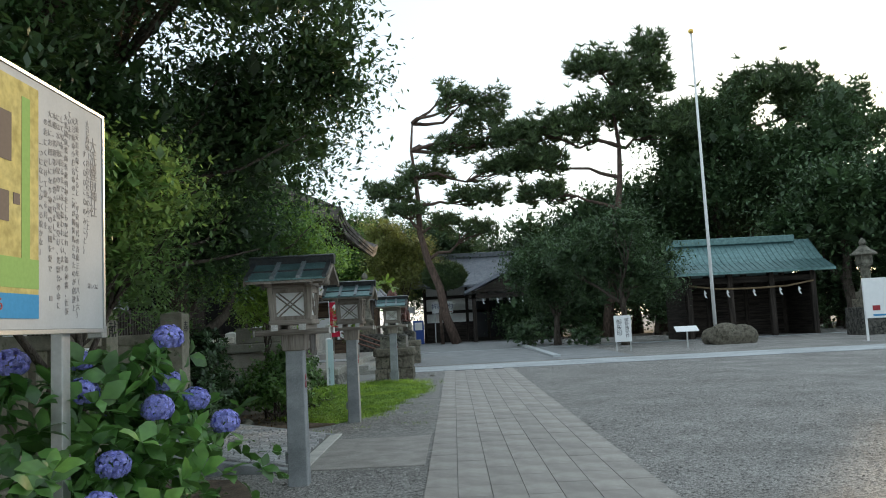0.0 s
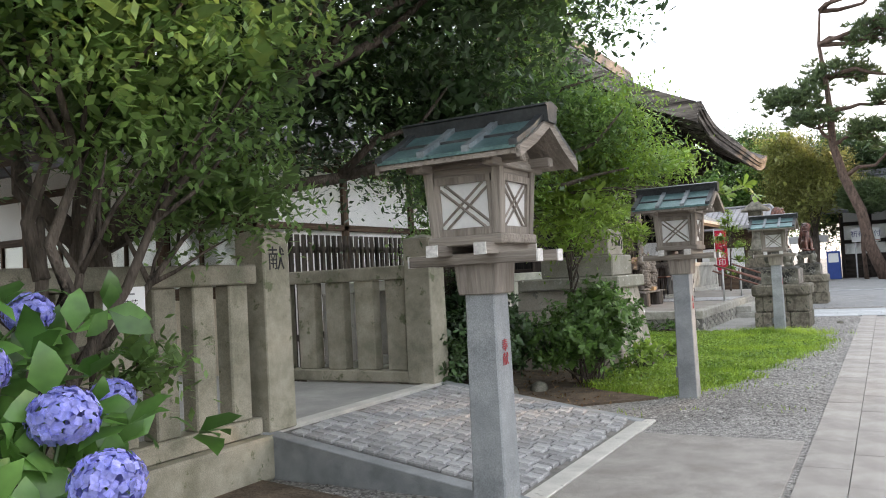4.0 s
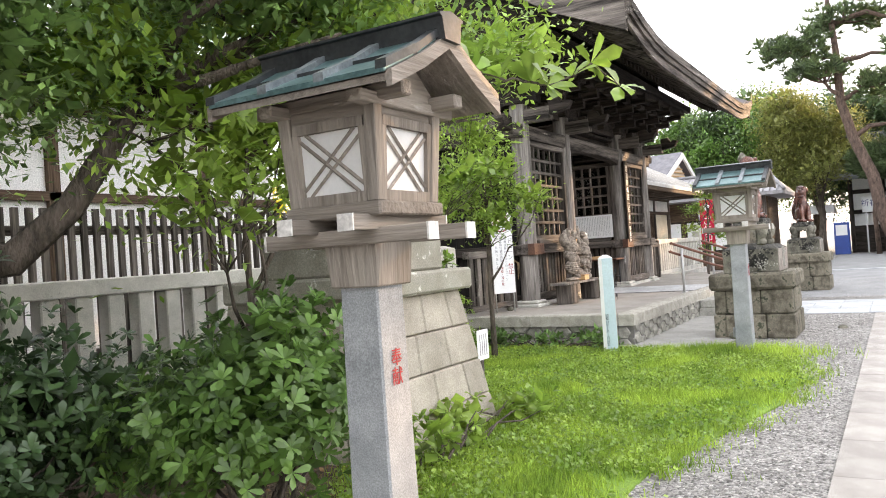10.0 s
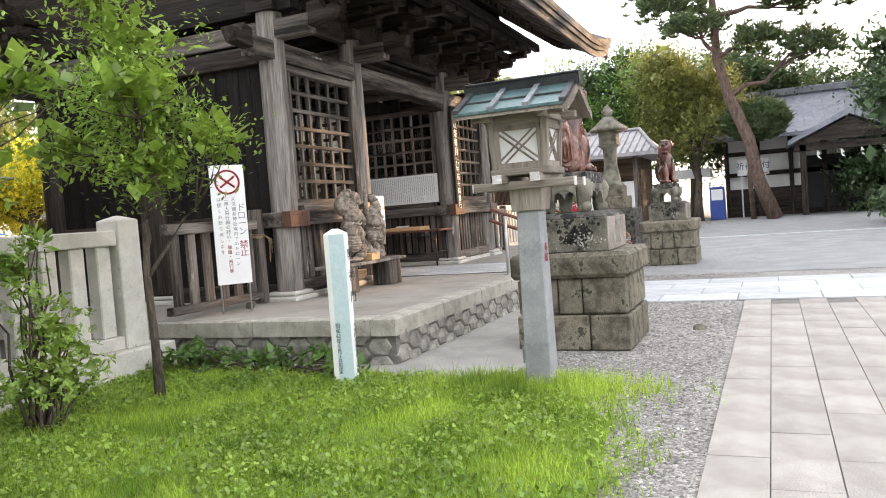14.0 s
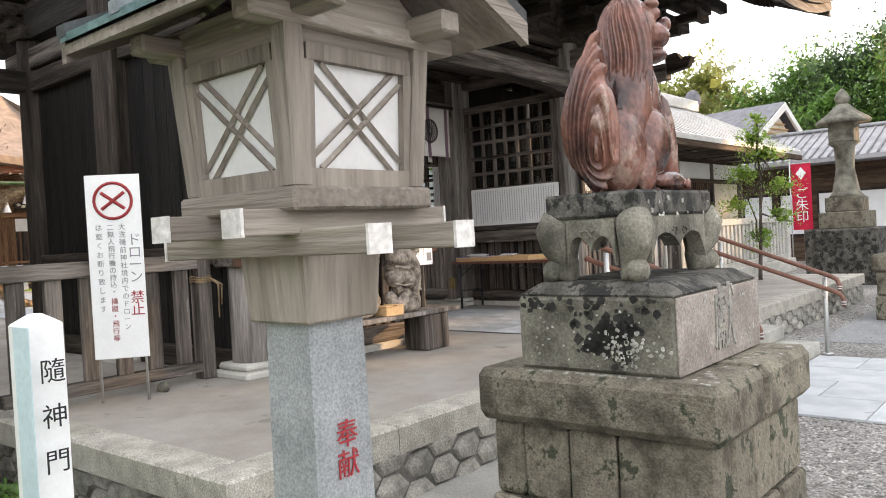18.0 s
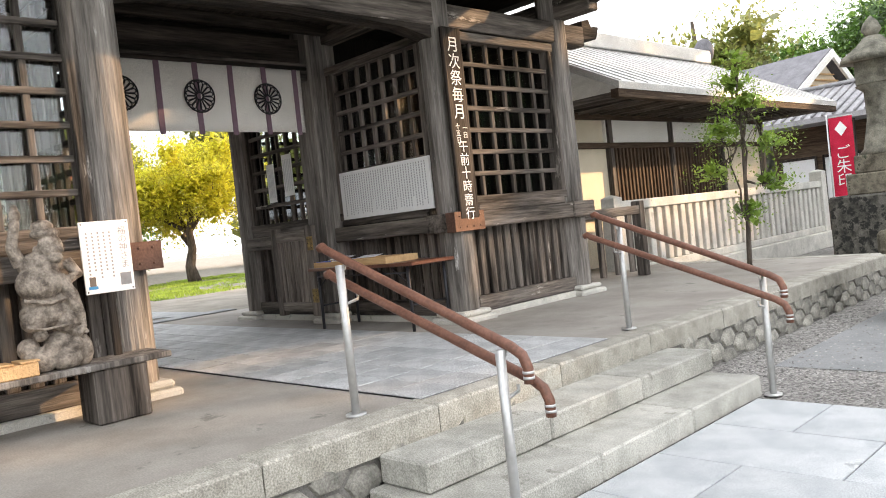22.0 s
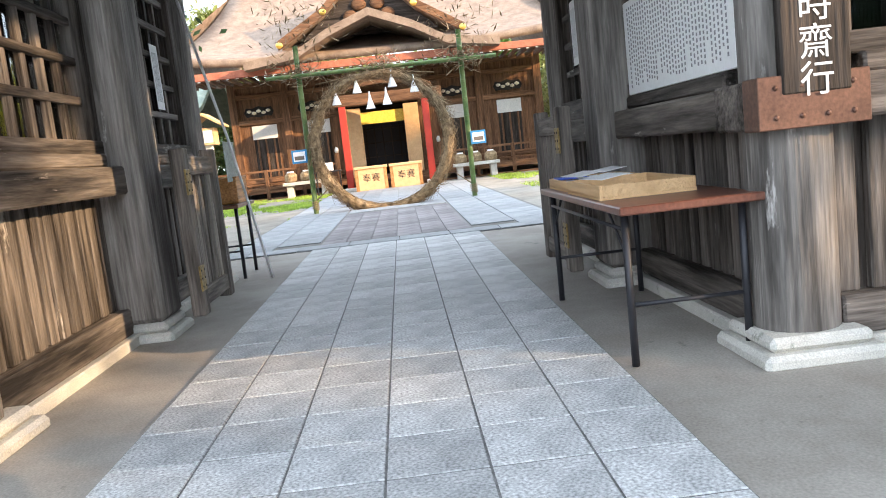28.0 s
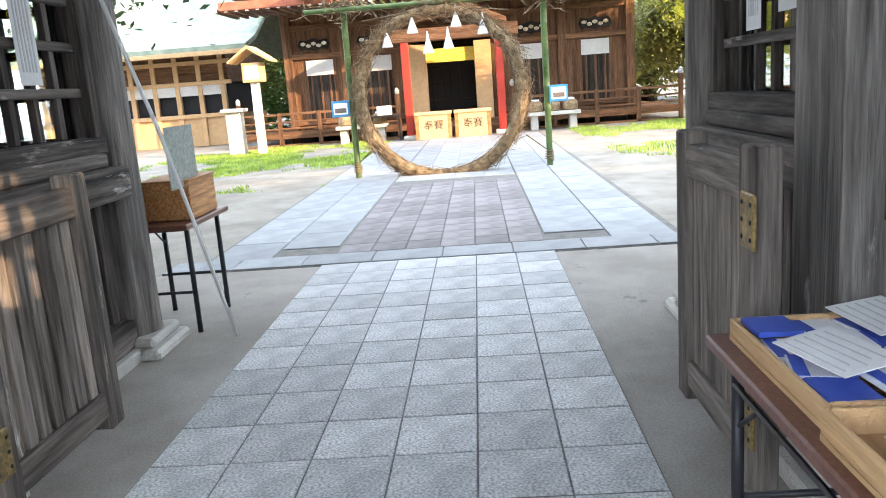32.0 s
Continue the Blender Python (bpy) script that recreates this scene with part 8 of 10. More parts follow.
# roof in courses, hipped towards the sides
def shrine_roof(eave_x, y0, y1, ze, zr, name, material, depth):
    bm = bmesh.new()
    rows, n = [], 12
    for i in range(n + 1):
        u = i / n
        zz = ze + (zr - ze) * (0.45 * u + 0.55 * u * u)
        row = []
        for j in range(17):
            v = j / 16
            inset = 1.5 * u
            y = y0 + inset + (y1 - y0 - 2 * inset) * v
            lift = 0.38 * abs(2 * v - 1) ** 4 * (1 - u)
            row.append(bm.verts.new((eave_x - depth * u, y, zz + lift)))
        rows.append(row)
    for a, b in zip(rows, rows[1:]):
        for j in range(16):
            bm.faces.new((a[j], a[j + 1], b[j + 1], b[j]))
    ob = part(name, bm, material, s_, "broad curved brown roof", smooth=True)
    so = ob.modifiers.new("thick", "SOLIDIFY")
    so.thickness, so.offset = 0.22, -1
    return ob


mr = shrine_roof(SX + 2.3, 19.8, 33.2, 4.65, 8.1, "roof", BROOF, 6.5)
for sgn, (ya, yb) in ((-1, (19.8, 21.3)), (1, (33.2, 31.7))):
    bm = bmesh.new()
    v = [bm.verts.new(p) for p in ((SX + 2.3, ya, 5.05), (SX - 10, ya, 5.05), (SX - 8, yb, 8.2), (SX - 4.2, yb, 8.3))]
    bm.faces.new(v)
    part("hip_slope", bm, BROOF, s_, "side slope of the roof")
bpart("roof_ridge", BROOF, mr, [(SX - 4.6, SX - 3.9, 21.6, 31.4, 8.0, 8.5)], "brown ridge", 0.05)
for y in (21.5, 31.5):
    bpart("ridge_end", DARKMET, mr, [(SX - 4.7, SX - 3.8, y - 0.15, y + 0.15, 7.9, 8.75)], "", 0.03)
RUST = mat("red_eave", (0.28, 0.09, 0.05), (0.4, 0.14, 0.08), 5, 60, 0.7)
bpart("eave_board", RUST, mr, [(SX + 2.1, SX + 2.34, 20.3, 33.2, 4.4, 4.62)], "red-brown eave board", 0.01)
for k in range(44):
    y = 20.2 + k * 0.293
    bpart("rafter", WSHR["x"], mr, [(SX + 0.2, SX + 2.28, y - 0.05, y + 0.05, 4.36, 4.46)], "", 0)
    bpart("rafter_tip", PAPER, mr, [(SX + 2.281, SX + 2.29, y - 0.045, y + 0.045, 4.365, 4.455)], "white rafter tip", 0)
# cusped gable over the porch and triangular gable on the slope
bm = bmesh.new()
prof = [(22.6, 4.75), (24.2, 4.95), (25.2, 5.5), (26.5, 6.0), (27.8, 5.5), (28.8, 4.95), (30.4, 4.75)]
prism(bm, prof + [(y, z - 0.24) for y, z in reversed(prof)], "x", SX + 0.5, SX + 2.9)
part("porch_roof", bm, BROOF, s_, "cusped porch roof")
bm = bmesh.new()
prof = [(23.6, 5.45), (25.0, 6.3), (26.5, 7.75), (28.0, 6.3), (29.4, 5.45)]
prism(bm, prof + [(y, z - 0.2) for y, z in reversed(prof)], "x", SX - 3.5, SX + 1.3)
part("gable_roof", bm, BROOF, s_, "triangular dormer gable roof")
bm = bmesh.new()
prism(bm, [(24.3, 5.5), (28.7, 5.5), (26.5, 7.5)], "x", SX + 0.9, SX + 1.0)
part("gable_panel", bm, WDARK["y"], s_, "dark carved gable panel")
for sgn in (-1, 1):
    bm = bmesh.new()
    q = [(26.5, 7.85), (26.5 + sgn * 1.5, 6.4), (26.5 + sgn * 3.0, 5.5)]
    prism(bm, q + [(y, z - 0.28) for y, z in reversed(q)], "x", SX + 1.3, SX + 1.42)
    part("barge_board", bm, WSHR["y"], s_, "brown barge board with gold fittings")
    for y, z in q:
        bm = bmesh.new()
        blob(bm, (SX + 1.45, y - sgn * 0.05, z - 0.14), (0.03, 0.12, 0.1))
        part("gilt_fitting", bm, GOLD, s_, "gilt fitting", smooth=True)
bm = bmesh.new()
for k in range(5):
    blob(bm, (SX + 1.05, 26.5 + (k - 2) * 0.3, 6.1 + 0.35 * (2 - abs(k - 2))), (0.08, 0.25, 0.2))
part("gable_carving", bm, WSHR["y"], s_, "brown gable carving", smooth=True)

# veranda railing
t = thing("veranda_railing", -28.5, 26.5, PZ, "brown timber veranda railing in front of the shrine", "railing")
RX = SX + 0.95
for y0, y1 in ((20.1, 24.9), (28.3, 33.2)):
    for z, hgt in ((1.42, 0.07), (1.2, 0.05), (1.0, 0.05)):
        bpart("rail", WSHR["y"], t, [(RX - 0.04, RX + 0.04, y0, y1, z, z + hgt)], "", 0.005)
    n = 4
    for k in range(n + 1):
        y = y0 + (y1 - y0) * k / n
        bpart("post", WSHR["z"], t, [(RX - 0.06, RX + 0.06, y - 0.06, y + 0.06, PZ, 1.5 + (0.3 if k in (0, n) else 0))], "", 0.008)
        if k in (0, n):
            bm = bmesh.new()
            blob(bm, (RX, y, 1.88), (0.07, 0.07, 0.12))
            part("finial", bm, STEEL, t, "onion-shaped post cap", smooth=True)
    bpart("skirt_board", WSHR["y"], t, [(RX - 0.05, RX + 0.05, y0, y1, 0.74, 0.92)], "", 0.005)
    bpart("ground_sill", WSHR["y"], t, [(RX - 0.06, RX + 0.06, y0, y1, PZ, PZ + 0.1)], "", 0.005)

# offering chests before the porch
for y in (26.0, 27.1):
    t = thing("offering_chest", SX + 2.35, y, PZ, "pale wooden offering chest with black characters", "chest", "offering chests")
    bpart("body", WPALE, t, [(SX + 2.1, SX + 2.6, y - 0.48, y + 0.48, PZ + 0.05, PZ + 0.75)], "", 0.01)
    bpart("rim", WPALE, t, [(SX + 2.06, SX + 2.64, y - 0.52, y + 0.52, PZ + 0.72, PZ + 0.8)], "", 0.01)
    for yy in (y - 0.45, y + 0.45):
        bpart("corner_brace", OCHRE, t, [(SX + 2.6, SX + 2.61, yy - 0.05, yy + 0.05, PZ + 0.05, PZ + 0.72)], "", 0)
    for yy in (y - 0.42, y + 0.42):
        bpart("foot", OCHRE, t, [(SX + 2.12, SX + 2.58, yy - 0.06, yy + 0.06, PZ, PZ + 0.06)], "", 0)
    letters("chest_text", "奉賽", 0.28, INK, t, (SX + 2.603, y, PZ + 0.42), (1, 0, 0), 0.002)

# white-clothed table and stone benches with sake casks
for y, lab in ((23.9, "a"), (29.4, "b")):
    t = thing("stone_bench", SX + 1.7, y, PZ, "pale stone stand with round casks on it", "stand", "stone stands")
    bpart("top", GRANP, t, [(SX + 1.4, SX + 2.0, y - 0.75, y + 0.75, PZ + 0.45, PZ + 0.55)], "", 0.01)
    for yy in (y - 0.55, y + 0.55):
        bpart("leg", GRANP, t, [(SX + 1.5, SX + 1.9, yy - 0.1, yy + 0.1, PZ, PZ + 0.45)], "", 0.01)
    for k in range(3):
        yy = y - 0.5 + 0.5 * k
        c = thing("round_cask", SX + 1.7, yy, PZ + 0.55, "small round straw-wrapped cask", "cask", "round casks")
        bm = bmesh.new()
        tube(bm, [(SX + 1.7, yy, PZ + 0.552), (SX + 1.7, yy, PZ + 0.62), (SX + 1.7, yy, PZ + 0.78), (SX + 1.7, yy, PZ + 0.86)], [0.17, 0.21, 0.2, 0.12], 14)
        part("body", bm, STRAW, c, smooth=True)
        bm = bmesh.new()
        tube(bm, [(SX + 1.7, yy, PZ + 0.86), (SX + 1.7, yy, PZ + 0.9)], [0.11, 0.1], 12)
        part("lid", bm, PAPER, c)
t = thing("cloth_table", SX + 2.0, 24.6, PZ, "small dark table with white folded paper on it", "table")
bpart("top", BLACKM, t, [(SX + 1.75, SX + 2.25, 24.2, 25.05, PZ + 0.75, PZ + 0.79)], "", 0.004)
for y in (24.25, 25.0):
    bpart("leg", BLACKM, t, [(SX + 1.98, SX + 2.02, y - 0.02, y + 0.02, PZ, PZ + 0.75)], "", 0)
bpart("white_paper", PAPER, t, [(SX + 1.85, SX + 2.15, 24.4, 24.8, PZ + 0.79, PZ + 1.05)], "", 0.02)

settle(since, (-29, 26.6, PZ), (1, 1, 1), (0.6, -0.55, -0.05))
# straw ring between two bamboo poles
since = set(bpy.data.objects)
t = thing("straw_ring", -18.0, 26.55, PZ, "large bound straw purification ring with paper tassels", "ring")
rng = np.random.default_rng(21)
C = Vector((-18.0, 26.55, PZ + 1.43))
bm = bmesh.new()
ringpts = []
for k in range(65):
    a = k * math.tau / 64
    ringpts.append(C + Vector((0, 1.42 * math.sin(a), -1.42 * math.cos(a))))
tube(bm, ringpts, [0.075 + 0.03 * abs(math.cos(k * math.tau / 128)) + 0.012 * math.sin(k * 3.1) for k in range(65)], 10)
part("ring_core", bm, STRAW, t, smooth=True)
vs, fs = [], []
for k in range(3600):
    a = rng.uniform(0, math.tau)
    th = rng.uniform(0, math.tau)
    rad = Vector((0, math.sin(a), -math.cos(a)))
    p = C + rad * (1.42 + 0.12 * math.cos(th)) + Vector((0.12 * math.sin(th), 0, 0))
    tang = Vector((0, math.cos(a), math.sin(a)))
    up_ = abs(math.cos(a * 0.5 + math.pi / 2)) 
    wild = 0.2 + 0.4 * max(0, -math.cos(a)) ** 2 * 0 + 0.35 * (0.5 - 0.5 * math.cos(a))
    d = (tang * rng.choice((-1, 1)) + rad * rng.normal(0.15, wild) + Vector((rng.normal(0, wild), 0, 0))).normalized()
    L = rng.uniform(0.14, 0.42)
    s = d.cross(Vector(rng.normal(size=3))).normalized() * 0.006
    i = len(vs)
    vs += [tuple(p - s - t.location), tuple(p + s - t.location), tuple(p + d * L - t.location)]
    fs.append((i, i + 1, i + 2))
soup("loose_straw", vs, fs, STRAW, t, kind="stuff")
for k in range(26):
    a = k * math.tau / 26 + 0.1
    rad, tang = Vector((0, math.sin(a), -math.cos(a))), Vector((0, math.cos(a), math.sin(a)))
    c = C + rad * 1.42
    r = 0.112 if k % 2 else 0.118
    tpart("binding", STRAW, t, [c + (rad * math.cos(b * math.tau / 12) + Vector((1, 0, 0)) * math.sin(b * math.tau / 12)) * r + tang * 0.004 * b for b in range(13)], 0.011, 5)
for k, (y, z) in enumerate(((25.7, 3.1), (26.15, 3.3), (26.9, 3.35), (27.35, 3.2), (26.4, 2.95), (26.75, 3.0))):
    bm = bmesh.new()
    tube(bm, [(-17.95, y, z), (-17.95, y, z - 0.14), (-17.95, y, z - 0.3), (-17.95, y, z - 0.36)], [0.012, 0.03, 0.08, 0.1], 8)
    part("paper_tassel", bm, PAPER, t, "white paper tassel")
tpart("tassel_cord", STRAW, t, [(-17.95, 25.3, 3.2), (-17.95, 26.0, 3.28), (-17.95, 26.6, 3.22), (-17.95, 27.2, 3.28), (-17.95, 27.8, 3.2)], 0.012, 6)
for y in (24.97, 28.4):
    p = thing("bamboo_pole", -18.1, y, PZ, "green bamboo pole with dry leafy top", "bamboo", "bamboo poles")
    for k in range(10):
        z0 = PZ - 0.02 + k * 0.36
        tpart("culm_section", BAMBOO, p, [(-18.1, y, z0), (-18.1, y, z0 + 0.02), (-18.1, y, z0 + 0.345), (-18.1, y, z0 + 0.36)], [0.062, 0.055, 0.055, 0.062], 10)
    pts = np.stack([rng.normal(0, 0.25, 260), rng.normal(0, 0.4, 260), rng.uniform(2.9, 4.6, 260)], 1)
    v, f = leaf_soup(rng, pts, 0.2, long=7, up=-0.3)
    soup("dry_leaves", v, f, STRAW, p, kind="stuff")
    for z in (0.6, 3.4):
        bm = bmesh.new()
        tube(bm, [(-18.1 + 0.075 * math.cos(a * 0.9), y + 0.075 * math.sin(a * 0.9), z + a * 0.006) for a in range(30)], 0.012, 5)
        part("rope_wrap", bm, STRAW, p, "straw rope wrapping", smooth=True)
    tpart("guy_rope", STRAW, p, [(-18.1, y, PZ + 0.3), (-18.05, y + (0.4 if y < 26 else -0.4), PZ + 0.62)], 0.012, 5)
    t2 = thing("picture_plaque", -18.0, y, 1.75, "small framed blue picture fixed to the bamboo", "plaque", "picture plaques")
    s = 1 if y < 26 else -1
    bpart("frame", MAPB, t2, [(-18.03, -17.99, y - s * 0.19 - 0.16, y - s * 0.19 + 0.16, 1.62, 1.9)], "", 0.004)
    bpart("picture", PAPER, t2, [(-17.99, -17.985, y - s * 0.19 - 0.125, y - s * 0.19 + 0.125, 1.66, 1.86)], "", 0)
    bpart("image", MAPD, t2, [(-17.985, -17.983, y - s * 0.19 - 0.1, y - s * 0.19 + 0.1, 1.69, 1.77)], "", 0)
p = thing("bamboo_crossbar", -18.1, 26.7, 3.45, "long bamboo crossbar lashed to two poles", "bamboo")
for k in range(11):
    y0 = 24.3 + k * 0.44
    tpart("culm_section", BAMBOO, p, [(-18.0, y0, 3.42), (-18.0, y0 + 0.02, 3.42), (-18.0, y0 + 0.42, 3.42), (-18.0, y0 + 0.44, 3.42)], [0.05, 0.044, 0.044, 0.05], 10)
pts = np.stack([rng.normal(0, 0.15, 500), rng.choice((-1.75, 1.7, 0.0), 500) + rng.normal(0, 0.22, 500), rng.normal(0.02, 0.14, 500)], 1)
v, f = leaf_soup(rng, pts, 0.24, long=12, up=0.2)
soup("loose_straw", v, f, STRAW, p, kind="stuff")

settle(since, (-18, 26.6, PZ), (1, 0.93, 0.93), (0.75, -0.45, -0.04))
# kagura hall at the left with green-gold roof, and a wooden post lantern
h = thing("dance_hall", -34, 15.5, PZ, "timber side hall with a pale copper roof and lattice windows", "hall")
bpart("wall", WPALE, h, [(-36, -31.5, 11.5, 18.2, PZ, 1.5)], "pale timber dado", 0)
bpart("wall", WSHR["y"], h, [(-36, -31.5, 11.5, 18.2, 2.6, 3.6)], "", 0)
# black block behind the posts stands for shade inside the windows
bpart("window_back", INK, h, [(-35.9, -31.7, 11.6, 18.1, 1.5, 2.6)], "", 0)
for k in range(9):
    y = 11.6 + k * 0.8
    bpart("post", WPALE, h, [(-31.6, -31.42, y - 0.08, y + 0.08, PZ, 3.6)], "", 0.01)
bpart("curtain", CURT, h, [(-31.47, -31.45, 11.6, 18.1, 2.2, 2.55)], "white short curtain", 0)
for z in (1.5, 2.6, 3.3):
    bpart("beam", WPALE, h, [(-31.56, -31.4, 11.4, 18.3, z - 0.07, z + 0.07)], "", 0.01)
bm = bmesh.new()
sec = [(-29.9, 3.55), (-31.2, 3.9), (-32.6, 4.6), (-34.0, 5.9), (-38, 3.6)]
prism(bm, [(x, z + 0.16) for x, z in sec] + [(x, z) for x, z in reversed(sec)], "y", 10.2, 19.4)
part("roof", bm, mat("pale_verdigris", (0.2, 0.25, 0.19), (0.33, 0.36, 0.27), 3, 50, 0.5, 0.1, 0.1), h, "pale green copper roof")
bpart("eave_board", WPALE, h, [(-29.98, -29.86, 10.2, 19.4, 3.42, 3.56)], "", 0.01)
t = thing("post_lantern", -25.3, 20.85, PZ, "wooden lantern on a white post in the courtyard", "lantern")
bpart("post", PAPER, t, [(-25.4, -25.2, 20.75, 20.95, PZ, 2.35)], "white post", 0.01)
bpart("box", WPALE, t, [(-25.55, -25.05, 20.6, 21.1, 2.35, 2.85)], "", 0.01)
bpart("paper_pane", SHOJI, t, [(-25.05, -25.04, 20.66, 21.04, 2.42, 2.78)], "", 0)
bm = bmesh.new()
prism(bm, [(20.3, 2.85), (20.85, 3.2), (21.4, 2.85), (21.4, 2.9), (20.85, 3.28), (20.3, 2.9)], "x", -25.75, -24.85)
part("roof", bm, WPALE, t, "small gabled roof")
t = thing("stone_bollard", -25.6, 20.1, PZ, "pale stone post with a flat cap", "post")
bpart("shaft", GRANP, t, [(-25.8, -25.4, 19.9, 20.3, PZ, 1.6)], "", 0.02)
bpart("cap", GRANP, t, [(-25.9, -25.3, 19.8, 20.4, 1.6, 1.7)], "", 0.02)
# building seen through the gate farther right
h = thing("cloister", -24, 44, PZ, "long low white building with brown posts and grey roof", "building")
bpart("wall", WHITE, h, [(-34, -14, 45.5, 45.7, PZ, 3.0)], "", 0)
bpart("dado", WSHR["x"], h, [(-34, -14, 45.4, 45.5, PZ, 1.4)], "", 0)
for k in range(11):
    x = -34 + k * 2
    bpart("post", WOLD["z"], h, [(x - 0.1, x + 0.1, 44.0, 44.2, PZ, 2.8)], "", 0.01)
bm = bmesh.new()
prism(bm, [(43.2, 2.7), (43.2, 2.85), (45.8, 4.1), (48, 2.85), (48, 2.7)], "x", -35, -13)
part("roof", bm, ROOF, h, "grey tiled roof")
for k in range(4):
    x = -23 + k * 0.9
    t = thing("sake_cask_shelf", x, 43.3, PZ, "white lidded stone post with dark band", "post", "small posts")
    bpart("shaft", GRANP, t, [(x - 0.15, x + 0.15, 43.2, 43.5, PZ, 1.2)], "", 0.01)
    bpart("cap", GRANP, t, [(x - 0.2, x + 0.2, 43.15, 43.55, 1.2, 1.3)], "", 0.01)

# ---- trees and shrubs ----
# dense camellia canopy by the approach
broad_tree("canopy_tree", (-4.3, 7.4, FZ), 4.6, 0.2, [((2.6, 1.6, 3.9), (1.5, 1.6, 1.2)), ((1.2, -0.6, 3.4), (1.5, 1.5, 1.2)), ((3.2, -1.0, 4.9), (1.3, 1.4, 0.9)), ((0.6, 1.9, 3.2), (1.3, 1.4, 1.2)), ((1.8, 2.6, 2.6), (1.0, 1.0, 0.8)), ((0, 0.4, 5.2), (1.9, 1.9, 1.2)), ((2.4, -2.2, 5.0), (1.5, 1.4, 0.9)), ((1.2, -2.6, 3.6), (1.2, 1.3, 1.2)), ((-1.6, -1.2, 4.2), (1.6, 1.6, 1.4)), ((2.2, 0.4, 5.9), (1.6, 1.8, 0.9)), ((-0.6, -3.4, 4.8), (1.6, 1.6, 1.6)), ((3.5, 0.6, 5.5), (0.9, 1.2, 0.7)), ((3.6, 1.5, 4.5), (0.8, 0.9, 0.65))],
           LDARK, 0.09, 1.6, 11, "large dark evergreen tree over the approach", clump=16, tight=0.17, limbs=10, fill=1.8, gaps=-0.4)
# camellia with its name tag, close to the fence
cam_t = broad_tree("camellia_tree", (-2.72, 5.75, 0.02), 1.9, 0.085, [((0.3, 0.5, 2.35), (0.75, 0.8, 0.4)), ((-0.1, 1.5, 2.05), (0.65, 0.7, 0.36)), ((0.7, 0.0, 2.9), (0.8, 0.8, 0.5)), ((-0.1, 0.2, 2.9), (0.9, 0.9, 0.5)), ((0.6, 1.1, 2.7), (0.7, 0.7, 0.4)), ((0.1, 0.75, 1.0), (0.28, 0.28, 0.14)), ((-0.3, -0.9, 2.6), (0.9, 0.9, 0.6))],
                   LIVY, 0.072, 1.5, 12, "camellia tree with glossy leaves and a name tag", lean=(0.1, 0.15), clump=13, tight=0.1, limbs=7)
t = thing("name_tag", -2.6, 6.3, 1.25, "small white name tag hung on the camellia", "tag")
bpart("card", PAPER, t, [(-2.605, -2.598, 6.2, 6.47, 1.36, 1.5)], "", 0.002)
letters("tag_text", "山茶花", 0.055, INK, t, (-2.597, 6.34, 1.4), (1, 0, 0), 0.0005)
bpart("tag_line", GREYINK, t, [(-2.598, -2.5965, 6.26, 6.4, 1.455, 1.465)], "", 0)
# ivy-clad tree behind the gateway post
broad_tree("ivy_tree", (-3.75, 11.75, 0.02), 4.8, 0.24, [((0.4, 0.4, 2.7), (1.0, 1.0, 0.7)), ((-0.5, 1.0, 3.4), (1.4, 1.4, 0.9)), ((0.9, 1.2, 3.6), (1.2, 1.2, 0.8)), ((0.3, -0.6, 4.0), (1.4, 1.2, 0.8)), ((1.3, 2.0, 3.2), (1.1, 1.2, 0.8)), ((-0.6, 2.4, 3.8), (1.5, 1.5, 1.0)), ((1.0, 0.4, 4.7), (1.5, 1.5, 0.9)), ((0.0, 0.0, 1.7), (0.42, 0.42, 0.6)), ((0, 0, 2.5), (0.42, 0.42, 0.6))],
           LIVY, 0.06, 0.95, 13, "tall broadleaf tree with an ivy-clad trunk", clump=14, tight=0.14, limbs=7)
broad_tree("slender_tree", (-2.65, 13.35, 0.02), 2.6, 0.035, [((0.0, 0.1, 2.3), (0.9, 0.9, 0.55)), ((0.5, 0.8, 2.8), (0.9, 0.9, 0.5)), ((-0.5, -0.5, 2.7), (0.9, 0.9, 0.5)), ((0.8, 1.6, 2.95), (0.6, 0.9, 0.28)), ((0.2, -0.5, 1.9), (0.6, 0.6, 0.35)), ((0.2, 0.6, 3.5), (1.1, 1.2, 0.6)), ((-0.5, 1.5, 2.4), (0.8, 0.9, 0.6)), ((1.0, 2.3, 3.05), (0.45, 0.6, 0.16))],
           LFRESH, 0.078, 0.75, 14, "slender young tree with fresh green leaves", clump=10, tight=0.15, limbs=8, long=2.4)
def bush(name, at, blobs, leaf, size, dense, seed, label, clump=7, tight=0.1, long=2.2):
    rng = np.random.default_rng(seed)
    t = thing(name, *at, label, "shrub")
    bm = bmesh.new()
    for c, e in blobs:
        for _ in range(4):
            tube(bm, limb(rng, (rng.normal(0, 0.06), rng.normal(0, 0.06), -0.03), Vector(c) + Vector(rng.uniform(-0.6, 0.6, 3) * np.array(e)), 0.12), [0.016, 0.014, 0.012, 0.009, 0.007, 0.004], 5)
    part("stem", bm, BARK, t, "brown stems", smooth=True, world_space=False, kind="stuff")
    v, f = joined(whorl_soup(rng, blobs, size, long, dense, clump),
                  leaf_soup(rng, inner_points(rng, blobs, size * 1.8, 1.8, 0.9), size * 1.8, long=1.8))
    soup("foliage", v, f, leaf, t, kind="stuff")
    return t


